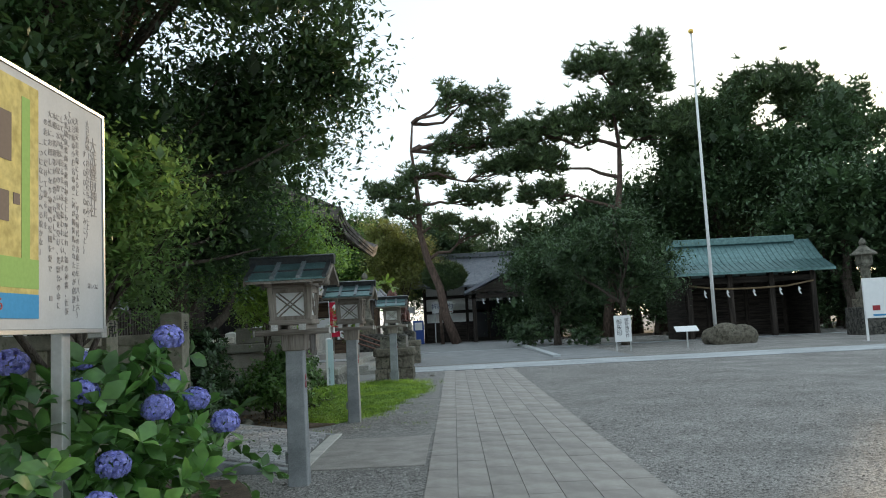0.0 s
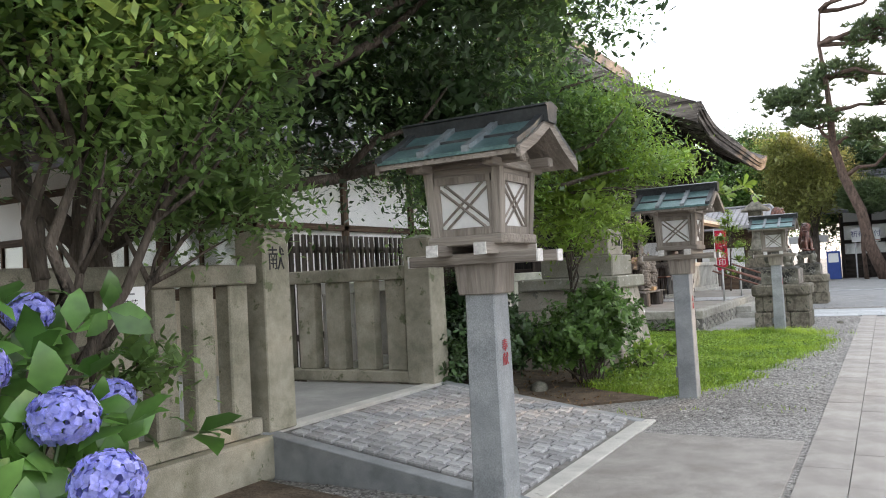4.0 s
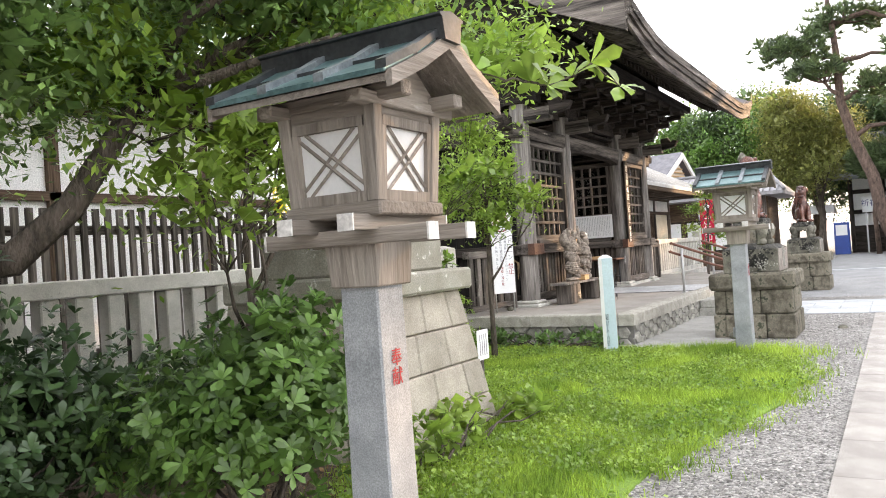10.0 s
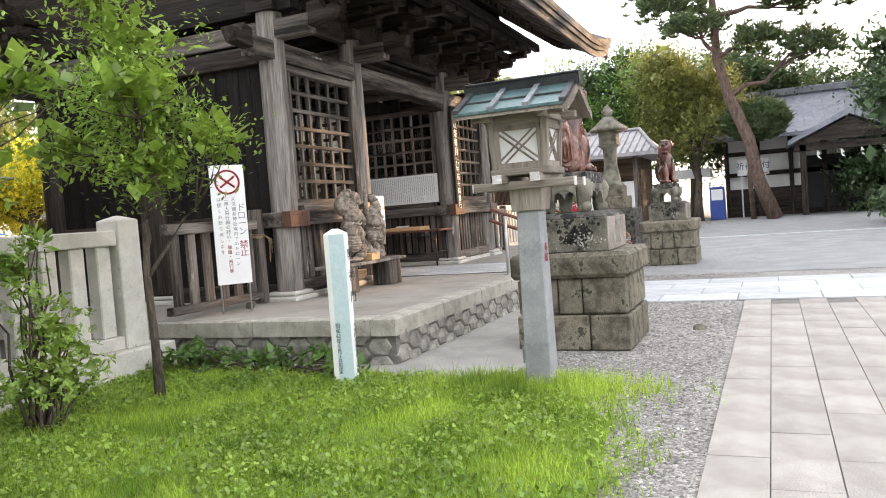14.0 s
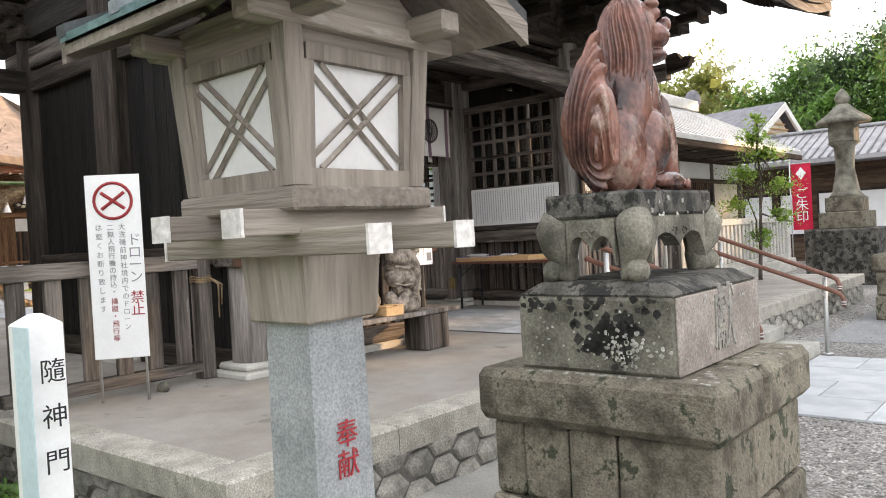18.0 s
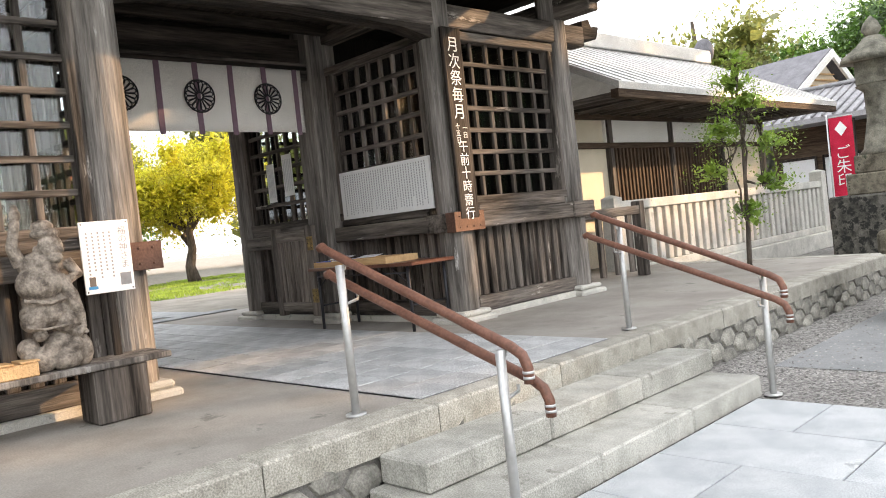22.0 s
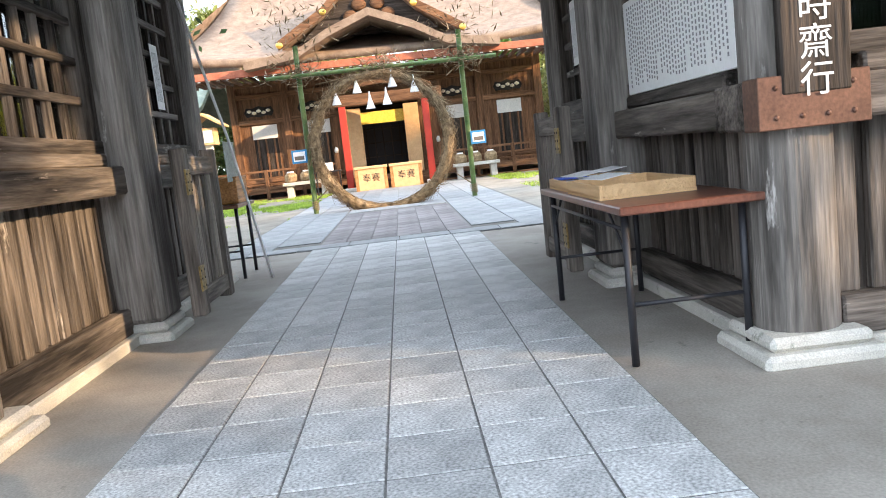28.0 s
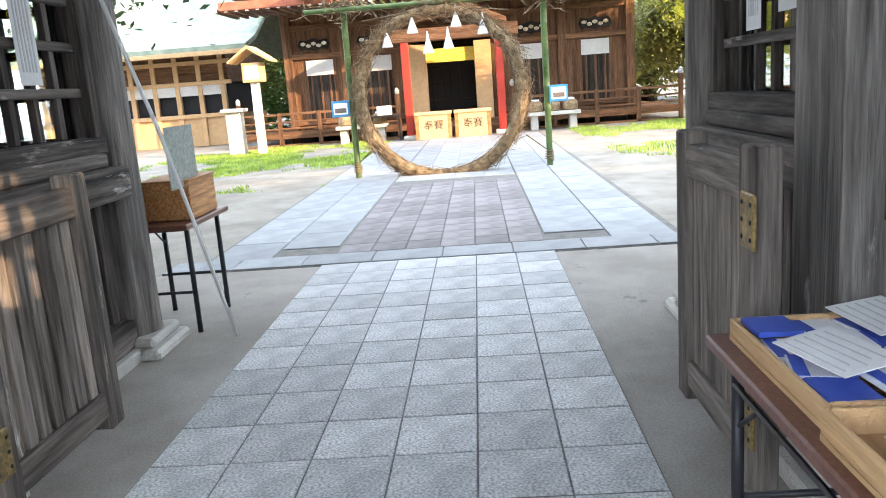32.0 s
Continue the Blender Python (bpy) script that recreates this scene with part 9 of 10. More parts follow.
bush("round_bush", (-2.35, 13.0, 0.02), [((0, 0, 0.62), (0.72, 0.72, 0.5)), ((0.25, 0.2, 0.75), (0.5, 0.5, 0.4)), ((-0.3, -0.2, 0.6), (0.5, 0.5, 0.45)), ((0.1, -0.3, 0.45), (0.5, 0.4, 0.35)), ((0.1, 0.15, 1.0), (0.5, 0.5, 0.36))], LMID, 0.085, 1.5, 15, "dense round bush with leathery green leaves", 9, 0.07, 2.6)
bush("dark_bush", (-3.35, 11.75, 0.02), [((0, 0, 0.7), (0.55, 0.5, 0.6)), ((0.05, 0.4, 0.6), (0.5, 0.5, 0.5)), ((0.1, 0.0, 1.3), (0.4, 0.42, 0.45)), ((-0.1, 0.7, 0.7), (0.55, 0.5, 0.6)), ((0.25, 1.0, 0.5), (0.4, 0.4, 0.3)), ((0.15, -0.5, 0.5), (0.5, 0.5, 0.5)), ((0.0, -0.3, 1.1), (0.4, 0.4, 0.4))], LDARK, 0.09, 1.6, 16, "dark leafy undergrowth at the tree's foot", 9, 0.08, 2.6)
bush("low_shrub", (-4.2, 13.6, 0.02), [((0, 0, 0.5), (0.7, 0.9, 0.5)), ((0.1, 1.0, 0.6), (0.6, 0.7, 0.5)), ((0.2, 2.1, 0.55), (0.6, 0.8, 0.5))], LDARK, 0.085, 1.1, 17, "loose dark shrub before the stone fence", 9, 0.1, 2.6)
bush("fern_clump", (-2.0, 14.2, 0.02), [((0, 0, 0.18), (0.3, 0.3, 0.16)), ((-0.1, 0.7, 0.2), (0.25, 0.3, 0.16)), ((0.1, 1.6, 0.14), (0.3, 0.3, 0.12))], LFRESH, 0.1, 1.0, 18, "bright low plants at the monument's foot", 6, 0.08, 2.6)
# young trees before the gate
broad_tree("young_tree", (-3.97, 19.2, 0.02), 3.2, 0.04, [((0.1, 0, 1.9), (0.5, 0.55, 0.3)), ((-0.2, 0.3, 2.4), (0.6, 0.6, 0.35)), ((0.3, -0.3, 2.5), (0.55, 0.5, 0.3)), ((0.0, 0.1, 2.95), (0.6, 0.6, 0.35)), ((0.45, 0.35, 2.15), (0.45, 0.4, 0.25)), ((-0.1, -0.2, 3.35), (0.42, 0.42, 0.3)), ((-0.45, -0.3, 2.1), (0.4, 0.4, 0.25))],
           LFRESH, 0.062, 0.85, 19, "young tree with bright green leaves before the gate", clump=11, tight=0.085, limbs=7)
broad_tree("young_tree", (-3.95, 17.0, 0.02), 3.0, 0.035, [((0, 0.1, 2.2), (0.6, 0.6, 0.3)), ((0.2, -0.4, 2.6), (0.65, 0.7, 0.35)), ((-0.2, 0.4, 2.75), (0.6, 0.65, 0.35)), ((0.2, 0.0, 3.15), (0.6, 0.6, 0.35)), ((0.1, 0.5, 1.8), (0.4, 0.4, 0.2)), ((0.5, 0.7, 2.35), (0.45, 0.45, 0.22))],
           LFRESH, 0.065, 0.65, 20, "young tree with spreading bright green leaves", clump=10, tight=0.1, limbs=6)
bush("sapling_shrub", (-4.15, 18.2, 0.02), [((0, 0, 0.35), (0.38, 0.38, 0.25)), ((0.05, 0.1, 0.75), (0.28, 0.28, 0.25)), ((0.0, -0.1, 1.15), (0.2, 0.22, 0.25)), ((0.0, 0.25, 0.4), (0.36, 0.36, 0.25)), ((0.1, 0.05, 1.4), (0.16, 0.16, 0.16))], LFRESH, 0.055, 0.9, 22, "loose green shrub beside the white fence", 8, 0.08, 2.8)
bush("weed_clump", (-3.7, 20.2, 0.02), [((0, 0, 0.13), (0.5, 0.25, 0.12)), ((0.7, 0.1, 0.16), (0.35, 0.2, 0.14)), ((-0.8, 0, 0.15), (0.5, 0.25, 0.16)), ((1.05, -0.2, 0.1), (0.2, 0.2, 0.1))], LMID, 0.07, 1.0, 23, "low weeds along the platform wall", 8, 0.06)
# sapling beside the office fence
broad_tree("sapling_tree", (-3.78, 32.4, 0.0), 3.3, 0.04, [((0, 0, 1.2), (0.25, 0.25, 0.16)), ((0.3, 0.1, 1.55), (0.3, 0.25, 0.14)), ((-0.35, -0.1, 1.75), (0.35, 0.3, 0.14)), ((0.25, 0.15, 2.05), (0.4, 0.35, 0.16)), ((-0.3, 0.1, 2.3), (0.4, 0.35, 0.15)), ((0.15, -0.1, 2.6), (0.36, 0.35, 0.16)), ((-0.1, 0.1, 2.9), (0.28, 0.28, 0.17)), ((0.02, 0, 3.2), (0.15, 0.15, 0.22))],
           LFRESH, 0.05, 0.9, 24, "slim sapling with tiers of fine yellow-green leaves", clump=9, tight=0.09, limbs=9)
# courtyard trees
broad_tree("golden_tree", (-24.6, 34.9, PZ), 3.6, 0.2, random_blobs(31, 22, (0, 0, 3.1), (2.6, 2.6, 1.8), 1.05), LSUN, 0.11, 1.2, 25, "round yellow-green tree on the courtyard lawn", clump=12, tight=0.2, limbs=9)
broad_tree("courtyard_tree", (-35, 35.2, PZ), 5.5, 0.3, random_blobs(32, 22, (0, 0, 4.2), (2.8, 2.8, 3.4), 1.4), LGOLD, 0.16, 0.9, 26, "tall sunlit tree beside the shrine", clump=12, tight=0.3, limbs=9)
broad_tree("courtyard_tree", (-41, 18.5, PZ), 7.0, 0.3, random_blobs(33, 26, (0, 0, 4.8), (3.5, 4, 4.2), 1.6), LGOLD, 0.18, 0.9, 27, "tall sunlit tree behind the side hall", clump=12, tight=0.35, limbs=9)
for k, (x, y, hh) in enumerate(((-48, 24, 9), (-48, 31, 10), (-46, 40, 9), (-38, 46, 9), (-50, 10, 10), (-30, 54, 10), (-16, 56, 9), (-45, 15, 6), (-43, 19.5, 5), (-43, 35, 6), (-44, 30, 5))):
    broad_tree("backdrop_tree", (x, y, PZ), hh, 0.35, random_blobs(40 + k, 18, (0, 0, hh * 0.55), (3.4, 3.6, hh * 0.42), 2.1), LGOLD if k % 3 == 0 else LMID, 0.28, 0.8, 50 + k, "tall green tree beyond the courtyard", clump=12, tight=0.5, limbs=5)

# ---- pines and woods beyond the forecourt ----
def pine(at, h, lean, pads, seed, label, tuft=0.34, per=26):
    rng = np.random.default_rng(seed)
    t = thing("pine_tree", *at, label, "pine tree")
    bm = bmesh.new()
    spine = [Vector((lean[0] * math.sin(i / 8 * 1.9), lean[1] * (i / 8), h * i / 8)) + Vector((rng.normal(0, 0.12), 0, 0)) * (i > 0) for i in range(9)]
    tube(bm, spine, [0.34 * (1.15 - 0.12 * i) for i in range(9)], 10)
    for c, e in pads:
        st = min(spine, key=lambda s: abs(s.z - (c[2] - 1.0)))
        p = limb(rng, st, c, 0.18)
        tube(bm, p, [0.16, 0.13, 0.1, 0.08, 0.06, 0.03], 6)
        for _ in range(6):
            tube(bm, limb(rng, p[3], Vector(c) + Vector(rng.uniform(-0.85, 0.85, 3) * np.array(e)), 0.15, 3), [0.06, 0.045, 0.03, 0.012], 5)
    part("trunk", bm, BARKP, t, smooth=True, world_space=False)
    pts = []
    for c, e in pads:
        n = int(per * e[0] * e[1] * 3.2)
        a, r = rng.uniform(0, math.tau, n), np.sqrt(rng.uniform(0, 1, n))
        z = rng.normal(0, 0.6, n) * e[2] + (1 - r) * e[2] * 0.5
        q = np.stack([c[0] + np.cos(a) * r * e[0], c[1] + np.sin(a) * r * e[1], c[2] + z], 1)
        keep = np.array([noise.noise(Vector(w) * 0.9) > -0.2 for w in q])
        pts.append(q[keep])
    v, f = needle_soup(rng, np.concatenate(pts), tuft)
    soup("crown", v, f, LPINE, t)
    return t


pine((0.95, 56, 0), 16.5, (-2.6, 0), [((-4.5, 0, 11.2), (2.2, 1.8, 0.6)), ((-1.6, 1, 12.6), (2.2, 2, 0.6)), ((2.2, -0.5, 10.6), (2.4, 2, 0.6)), ((0.8, 0.5, 14.6), (2.3, 2, 0.7)), ((4.2, 0, 12.8), (2.2, 1.8, 0.6)), ((2.6, 0, 16.2), (2.2, 1.8, 0.8)), ((1.0, -1, 17.6), (1.6, 1.4, 0.8)), ((5.0, 0.5, 15.0), (1.8, 1.6, 0.6)), ((-3.2, -0.6, 9.8), (1.7, 1.6, 0.5)), ((1.6, 0, 8.2), (1.8, 1.6, 0.5)), ((3.6, 0, 17.8), (1.3, 1.2, 0.7)), ((0.3, 0.4, 18.6), (1.1, 1.0, 0.7)), ((-0.6, 0, 8.9), (1.4, 1.4, 0.45))], 61, "tall leaning pine with layered needle pads", 0.46, 30)
bm = bmesh.new()
t = thing("clipped_pine", -0.6, 57.5, 0, "small rounded pine before the hall", "pine tree")
tube(bm, [(-0.1, 57.5, 0), (-0.2, 57.5, 2.2), (0.1, 57.5, 4.6)], [0.14, 0.11, 0.06], 8)
part("trunk", bm, BARKP, t, smooth=True)
rng = np.random.default_rng(5)
q = rng.normal(size=(1700, 3))
q = q / np.linalg.norm(q, axis=1)[:, None] * rng.uniform(0.5, 1.0, (1700, 1)) * (1.7, 1.4, 1.05) + (0.85, 0, 5.0)
v, f = needle_soup(rng, q, 0.35)
soup("crown", v, f, LPINE, t)
pine((11.5, 54, 0), 18, (1.8, 0), [((-2.5, 0, 14.8), (2.8, 2.2, 0.9)), ((1.5, 0, 16.0), (3.0, 2.2, 0.9)), ((-4.5, 0, 12.6), (2.6, 2, 0.8)), ((3.6, 0, 18.3), (2.4, 2, 1.0)), ((0.5, 0, 19.4), (2.2, 1.8, 0.9)), ((-3.9, 0, 10.2), (1.8, 1.8, 0.7)), ((4.6, 0, 14.5), (2.8, 2.2, 0.9)), ((4.2, 0, 20.5), (1.6, 1.5, 0.8)), ((-5.5, 0, 14.6), (1.8, 1.8, 0.7))], 62, "broad old pine with dense flat crown", 0.6, 26)
pine((25, 58, 0), 17, (-2.0, 0), [((-4, 0, 16.2), (3.5, 2.6, 1.1)), ((1, 0, 18.2), (3.8, 2.6, 1.2)), ((5, 0, 16.6), (3.6, 2.6, 1.2)), ((-2, 0, 13.5), (3.6, 2.6, 1.1)), ((4, 0, 13.2), (3.6, 2.6, 1.1)), ((8, 0, 14.6), (2.6, 2.4, 1.0))], 63, "broad old pine with dense flat crown", 0.7, 22)
# the round tree before the copper-roofed hall
broad_tree("forecourt_tree", (9.4, 38.8, 0), 4.2, 0.2, random_blobs(70, 18, (0, 0, 4.3), (3.2, 2.6, 2.2), 1.35), LFAR, 0.16, 1.1, 71, "broad dark green tree in the forecourt", clump=13, tight=0.25, limbs=9)
broad_tree("forecourt_tree", (6.6, 43.5, 0), 4.6, 0.2, random_blobs(72, 20, (0, 0, 3.9), (2.6, 2.2, 1.9), 1.4), LFAR, 0.18, 1.0, 73, "dark green tree beside the road", clump=13, tight=0.28, limbs=8)
bush("clipped_hedge", (4.9, 44.5, 0), [((0, 0, 0.7), (1.2, 2.0, 0.7)), ((0.8, 2.5, 0.9), (1.4, 1.6, 0.9)), ((3.0, -3.5, 0.6), (1.4, 1.2, 0.6))], LFAR, 0.16, 1.2, 74, "low clipped hedge beside the road", 12, 0.15)
# woods: tall masses behind, also shading the forecourt; some stand out of view
# trees added and heights set to shape sun and shade at the gate
WOODS = ((9, 62, 10), (15, 60, 11.6), (21, 57, 18), (27, 52, 17.5), (33, 50, 11), (39, 52, 10.5), (30, 44, 9.5), (37, 42, 9.5), (45, 44, 9), (25, 64, 17), (30, 62, 17.5), (40, 60, 12), (50, 52, 10), (14, 68, 11), (26, 70, 14), (36, 70, 14), (25, 47, 11), (20.4, 60, 18.5), (12.5, 58.5, 11.2), (17.5, 61.5, 11.8))
for k, (x, y, hh) in enumerate(WOODS):
    broad_tree("woodland_tree", (x, y, 0), hh * 0.8, 0.4, random_blobs(80 + k, 17, (0, 0, hh * 0.62), (3.6, 3.6, hh * 0.36), 2.5), LFAR, 0.34, 1.0, 100 + k, "tall dark woodland tree beyond the forecourt", clump=13, tight=0.6, limbs=4)
for k, (x, y) in enumerate(((10, 56), (15, 54), (20, 53), (25, 50), (30, 48), (35, 46), (40, 45), (46, 44), (7, 60), (12, 62))):
    broad_tree("undergrowth_tree", (x, y, 0), 3.2, 0.2, random_blobs(200 + k, 10, (0, 0, 2.4), (2.8, 2.0, 1.8), 1.7), LFAR, 0.3, 0.9, 210 + k, "dense dark undergrowth before the woods", clump=12, tight=0.4, limbs=4)
broad_tree("yellow_tree", (-3.0, 60, 0), 6.5, 0.25, random_blobs(120, 22, (0, 0, 6.6), (3.0, 2.4, 2.8), 1.6), LGOLD, 0.17, 1.15, 121, "sunlit yellow-green tree behind the low house", clump=12, tight=0.3, limbs=6)
for k, (x, y, hh) in enumerate(((-9, 66, 12), (-14, 70, 12), (-4, 70, 13), (-20, 72, 12), (4, 76, 11.5), (12, 80, 11), (0, 68, 11), (-6.5, 64, 10.5))):
    broad_tree("far_tree", (x, y, 0), hh * 0.8, 0.35, random_blobs(130 + k, 14, (0, 0, hh * 0.62), (3.6, 3.0, hh * 0.28), 2.2), LMID if k % 2 else LFAR, 0.25, 1.15, 140 + k, "distant green tree behind the roofs", clump=12, tight=0.6, limbs=4)
# trees behind the houses on the fence side
for k, (x, y, hh) in enumerate(((-13, 9.5, 7.5), (-18, 20, 9), (-19, 2, 9))):
    broad_tree("garden_tree", (x, y, FZ), hh * 0.8, 0.3, random_blobs(150 + k, 16, (0, 0, hh * 0.65), (2.8, 2.8, 2.2), 1.6), LDARK, 0.2, 0.9, 160 + k, "evergreen tree behind the houses", clump=12, tight=0.4, limbs=5)
# unseen trees added behind the eye to shade the start of the walk
for k, (x, y, hh) in enumerate(((-6.5, 0.5, 7), (-5, -5, 8))):
    broad_tree("roadside_tree", (x, y, 0), hh * 0.8, 0.3, random_blobs(170 + k, 14, (0, 0, hh * 0.7), (2.6, 2.6, 2.0), 1.5), LDARK, 0.16, 0.9, 180 + k, "dark evergreen tree at the edge of the approach", clump=12, tight=0.35, limbs=6)


# the twig of large bright leaves that reaches out over the second lantern
t = thing("leafy_twig", -1.5, 13.1, 2.15, "spray of large bright green leaves over the lantern", "twig")
rng = np.random.default_rng(91)
bm = bmesh.new()
tips = []
for k in range(7):
    q = Vector((-0.95 + 0.1 * k, 13.25 + 0.09 * k + rng.normal(0, 0.08), 2.34 + rng.normal(0, 0.05)))
    tips.append(q - t.location)
    tube(bm, limb(rng, Vector((-1.15, 0.25, 0.35)) if k == 0 else tips[k - 1], tips[k], 0.1), [0.008, 0.007, 0.006, 0.006, 0.005, 0.004], 5)
tube(bm, limb(rng, (-1.15, 0.25, 0.35), tips[0], 0.08), [0.014, 0.012, 0.011, 0.01, 0.009, 0.008], 6)
part("stem", bm, BARK, t, smooth=True, world_space=False)
tips = np.array([tuple(q) for q in tips])
v, f = rosettes(rng, tips, np.tile((0.3, 0.1, 0.2), (len(tips), 1)), 0.15, 2.3, 9)
soup("foliage", v, f, LFRESH, t, kind="stuff")

# ---- laid pieces: slabs, tiles, pavers, rubble, kerbs ----
def piece_mesh(name, w, d, h, material, bev=0.006):
    bm = bmesh.new()
    box(bm, -w / 2, w / 2, -d / 2, d / 2, -h, 0)
    bmesh.ops.bevel(bm, geom=[e for e in bm.edges if all(v.co.z > -h / 2 for v in e.verts)], offset=bev, segments=1, affect="EDGES")
    me = bpy.data.meshes.new(name)
    bm.to_mesh(me)
    bm.free()
    me.materials.append(material)
    return me


def lay(name, me, parent, x, y, z, turn=0.0):
    ob = new(name, me)
    ob.parent = parent
    ob.location = Vector((x, y, z)) - base_of(parent)
    ob.rotation_euler = (0, 0, turn)
    return ob


rng = np.random.default_rng(77)
# approach path of beige slabs
path = thing("approach_path", 1.47, 11, 0, "long straight path of beige stone slabs", "path", kind="structure")
bpart("path_bed", JOINT, path, [(0.42, 2.595, -4, 24.78, -0.05, 0.004)], "", 0)
cols = [0.42 + 0.311 * i for i in range(8)]
for c in range(7):
    w = cols[c + 1] - cols[c]
    me = piece_mesh("slab", w - 0.005, 0.895, 0.05, PATHST, 0.002)
    for r in range(32):
        y = -3.6 + 0.9 * r + (0.45 if c % 2 else 0)
        if y < 24.45:
            lay("slab", me, path, (cols[c] + cols[c + 1]) / 2, y, 0.018 + rng.uniform(0, 0.003))
# cross path of white slabs
cross_p = thing("cross_path", 10, 26.5, 0, "broad cross path of smooth white slabs to the gate steps", "path", kind="structure")
bpart("path_bed", JOINT, cross_p, [(-1.68, 42, 24.82, 27.52, -0.05, 0.006)], "", 0)
me = piece_mesh("slab", 0.492, 0.667, 0.05, SLAB, 0.004)
for r in (1, 3):
    lay("slab", me, cross_p, -1.42, 25.16 + r * 0.675, 0.023)
me = piece_mesh("slab", 0.992, 0.667, 0.05, SLAB, 0.004)
for c in range(43):
    for r in range(4):
        lay("slab", me, cross_p, -1.17 + c + (0.5 if r % 2 else 0), 25.16 + r * 0.675, 0.022 + rng.uniform(0, 0.003))

# gate floor tiles: six columns, even rows
nrow = 23
dx = (BX - (FX - 0.2)) / nrow
bpart("tile_bed", JOINTG, plat, [(BX, FX - 0.2, TY, TY + 1.955, PZ - 0.02, PZ + 0.0045)], "", 0)
me = piece_mesh("floor_tile", abs(dx) - 0.011, 1.955 / 6 - 0.008, 0.02, TILE, 0.0025)
for r in range(nrow):
    for c in range(6):
        lay("floor_tile", me, plat, FX - 0.2 + (r + 0.5) * dx, TY + (c + 0.5) * 1.955 / 6, PZ + 0.008 + rng.uniform(0, 0.002))
# platform kerb stones
def kerb_row(along, a0, a1, fixed, inward, n):
    step = (a1 - a0) / n
    me = piece_mesh("kerb_stone", 0.26 if along == "y" else step - 0.008, step - 0.008 if along == "y" else 0.26, 0.165, CAPST, 0.014)
    for k in range(n):
        u = a0 + (k + 0.5) * step
        lay("kerb_stone", me, plat, fixed + inward * 0.13 if along == "y" else u, u if along == "y" else fixed + inward * 0.13, PZ + 0.002)


kerb_row("y", 20.6, 24.1, FX, -1, 3)
kerb_row("y", 24.1, 27.5, FX, -1, 3)
kerb_row("y", 27.5, 33.6, FX, -1, 5)
kerb_row("x", -9.4, FX - 0.262, 20.6, 1, 5)
kerb_row("x", -9.4, FX - 0.262, 33.6, -1, 6)
# rubble stones in the platform sides
stones = []
for k in range(9):
    bm = bmesh.new()
    hexa = ((-0.15, 0.0), (-0.075, -0.087), (0.075, -0.087), (0.15, 0.0), (0.075, 0.087), (-0.075, 0.087))
    pts = [(u * 0.95 + rng.uniform(-0.014, 0.014), w * 0.94 + rng.uniform(-0.009, 0.009)) for u, w in hexa]
    lo = [bm.verts.new((0, y, z)) for y, z in pts]
    hi = [bm.verts.new((0.03 + rng.uniform(0, 0.015), y * 0.86, z * 0.84)) for y, z in pts]
    top = bm.verts.new((0.05 + rng.uniform(-0.01, 0.012), rng.uniform(-0.04, 0.04), 0))
    for i in range(6):
        j = (i + 1) % 6
        bm.faces.new((lo[i], lo[j], hi[j], hi[i]))
        bm.faces.new((hi[i], hi[j], top))
    bmesh.ops.recalc_face_normals(bm, faces=bm.faces[:])
    m_ = bpy.data.meshes.new("rubble_stone")
    bm.to_mesh(m_)
    bm.free()
    m_.materials.append(RUBBLE)
    stones.append(m_)
def rubble(along, a0, a1, fixed, turn):
    n = int((a1 - a0) / 0.225)
    for k in range(n):
        u = a0 + (k + 0.5) * (a1 - a0) / n
        for z in ((0.02, 0.194) if k % 2 else (0.107, 0.281)):
            lay("rubble_stone", stones[int(rng.integers(0, 9))], plat, fixed if along == "y" else u, u if along == "y" else fixed, z, turn)


rubble("y", 20.69, 33.5, FX - 0.045, 0)
rubble("x", -7.5, FX - 0.09, 20.675, -math.pi / 2)
# ramp pavers
slope = math.atan2(FZ - 0.016, 2.2)
shapes = [piece_mesh("paver", w, 0.114, 0.03, PAVER, 0.01) for w in (0.108, 0.118, 0.125)]
r_ = np.random.default_rng(77)
for c in range(20):
    y = 8.18 + (c + 0.5) * 0.127
    shift = r_.uniform(-0.05, 0.05)
    for r in range(15):
        x = min(max(-3.12 + (r + 0.5) * 0.1333 + shift, -3.055), -1.19)
        o = lay("paver", shapes[int(r_.integers(3))], ramp, x, y + r_.uniform(-0.004, 0.004), FZ - (x + 3.22) * math.tan(slope) + 0.02 + r_.uniform(-0.003, 0.004))
        o.rotation_euler = (r_.uniform(-0.02, 0.02), slope + r_.uniform(-0.02, 0.02), r_.uniform(-0.04, 0.04))
# courtyard paving: dark centre, white flanks
yard = thing("courtyard_path", -20, 26.7, PZ, "courtyard path of dark pavers flanked by white slabs", "path", kind="structure")
bpart("path_bed", JOINT, yard, [(-27.4, BX, 24.15, 28.4, PZ - 0.03, PZ)], "", 0)
me = piece_mesh("dark_paver", 0.362, 0.302, 0.02, DARKPAV, 0.004)
mw = piece_mesh("white_slab", 0.742, 0.55, 0.02, COURTST, 0.004)
mc = piece_mesh("white_slab", 0.742, 0.46, 0.02, COURTST, 0.004)
mt = piece_mesh("white_slab", 0.4, 0.592, 0.02, COURTST, 0.004)
for r in range(13):
    for c in range(6):
        lay("dark_paver", me, yard, BX - 0.62 - 0.37 * r, 25.49 + 0.31 * c, PZ + 0.01 + rng.uniform(0, 0.003))
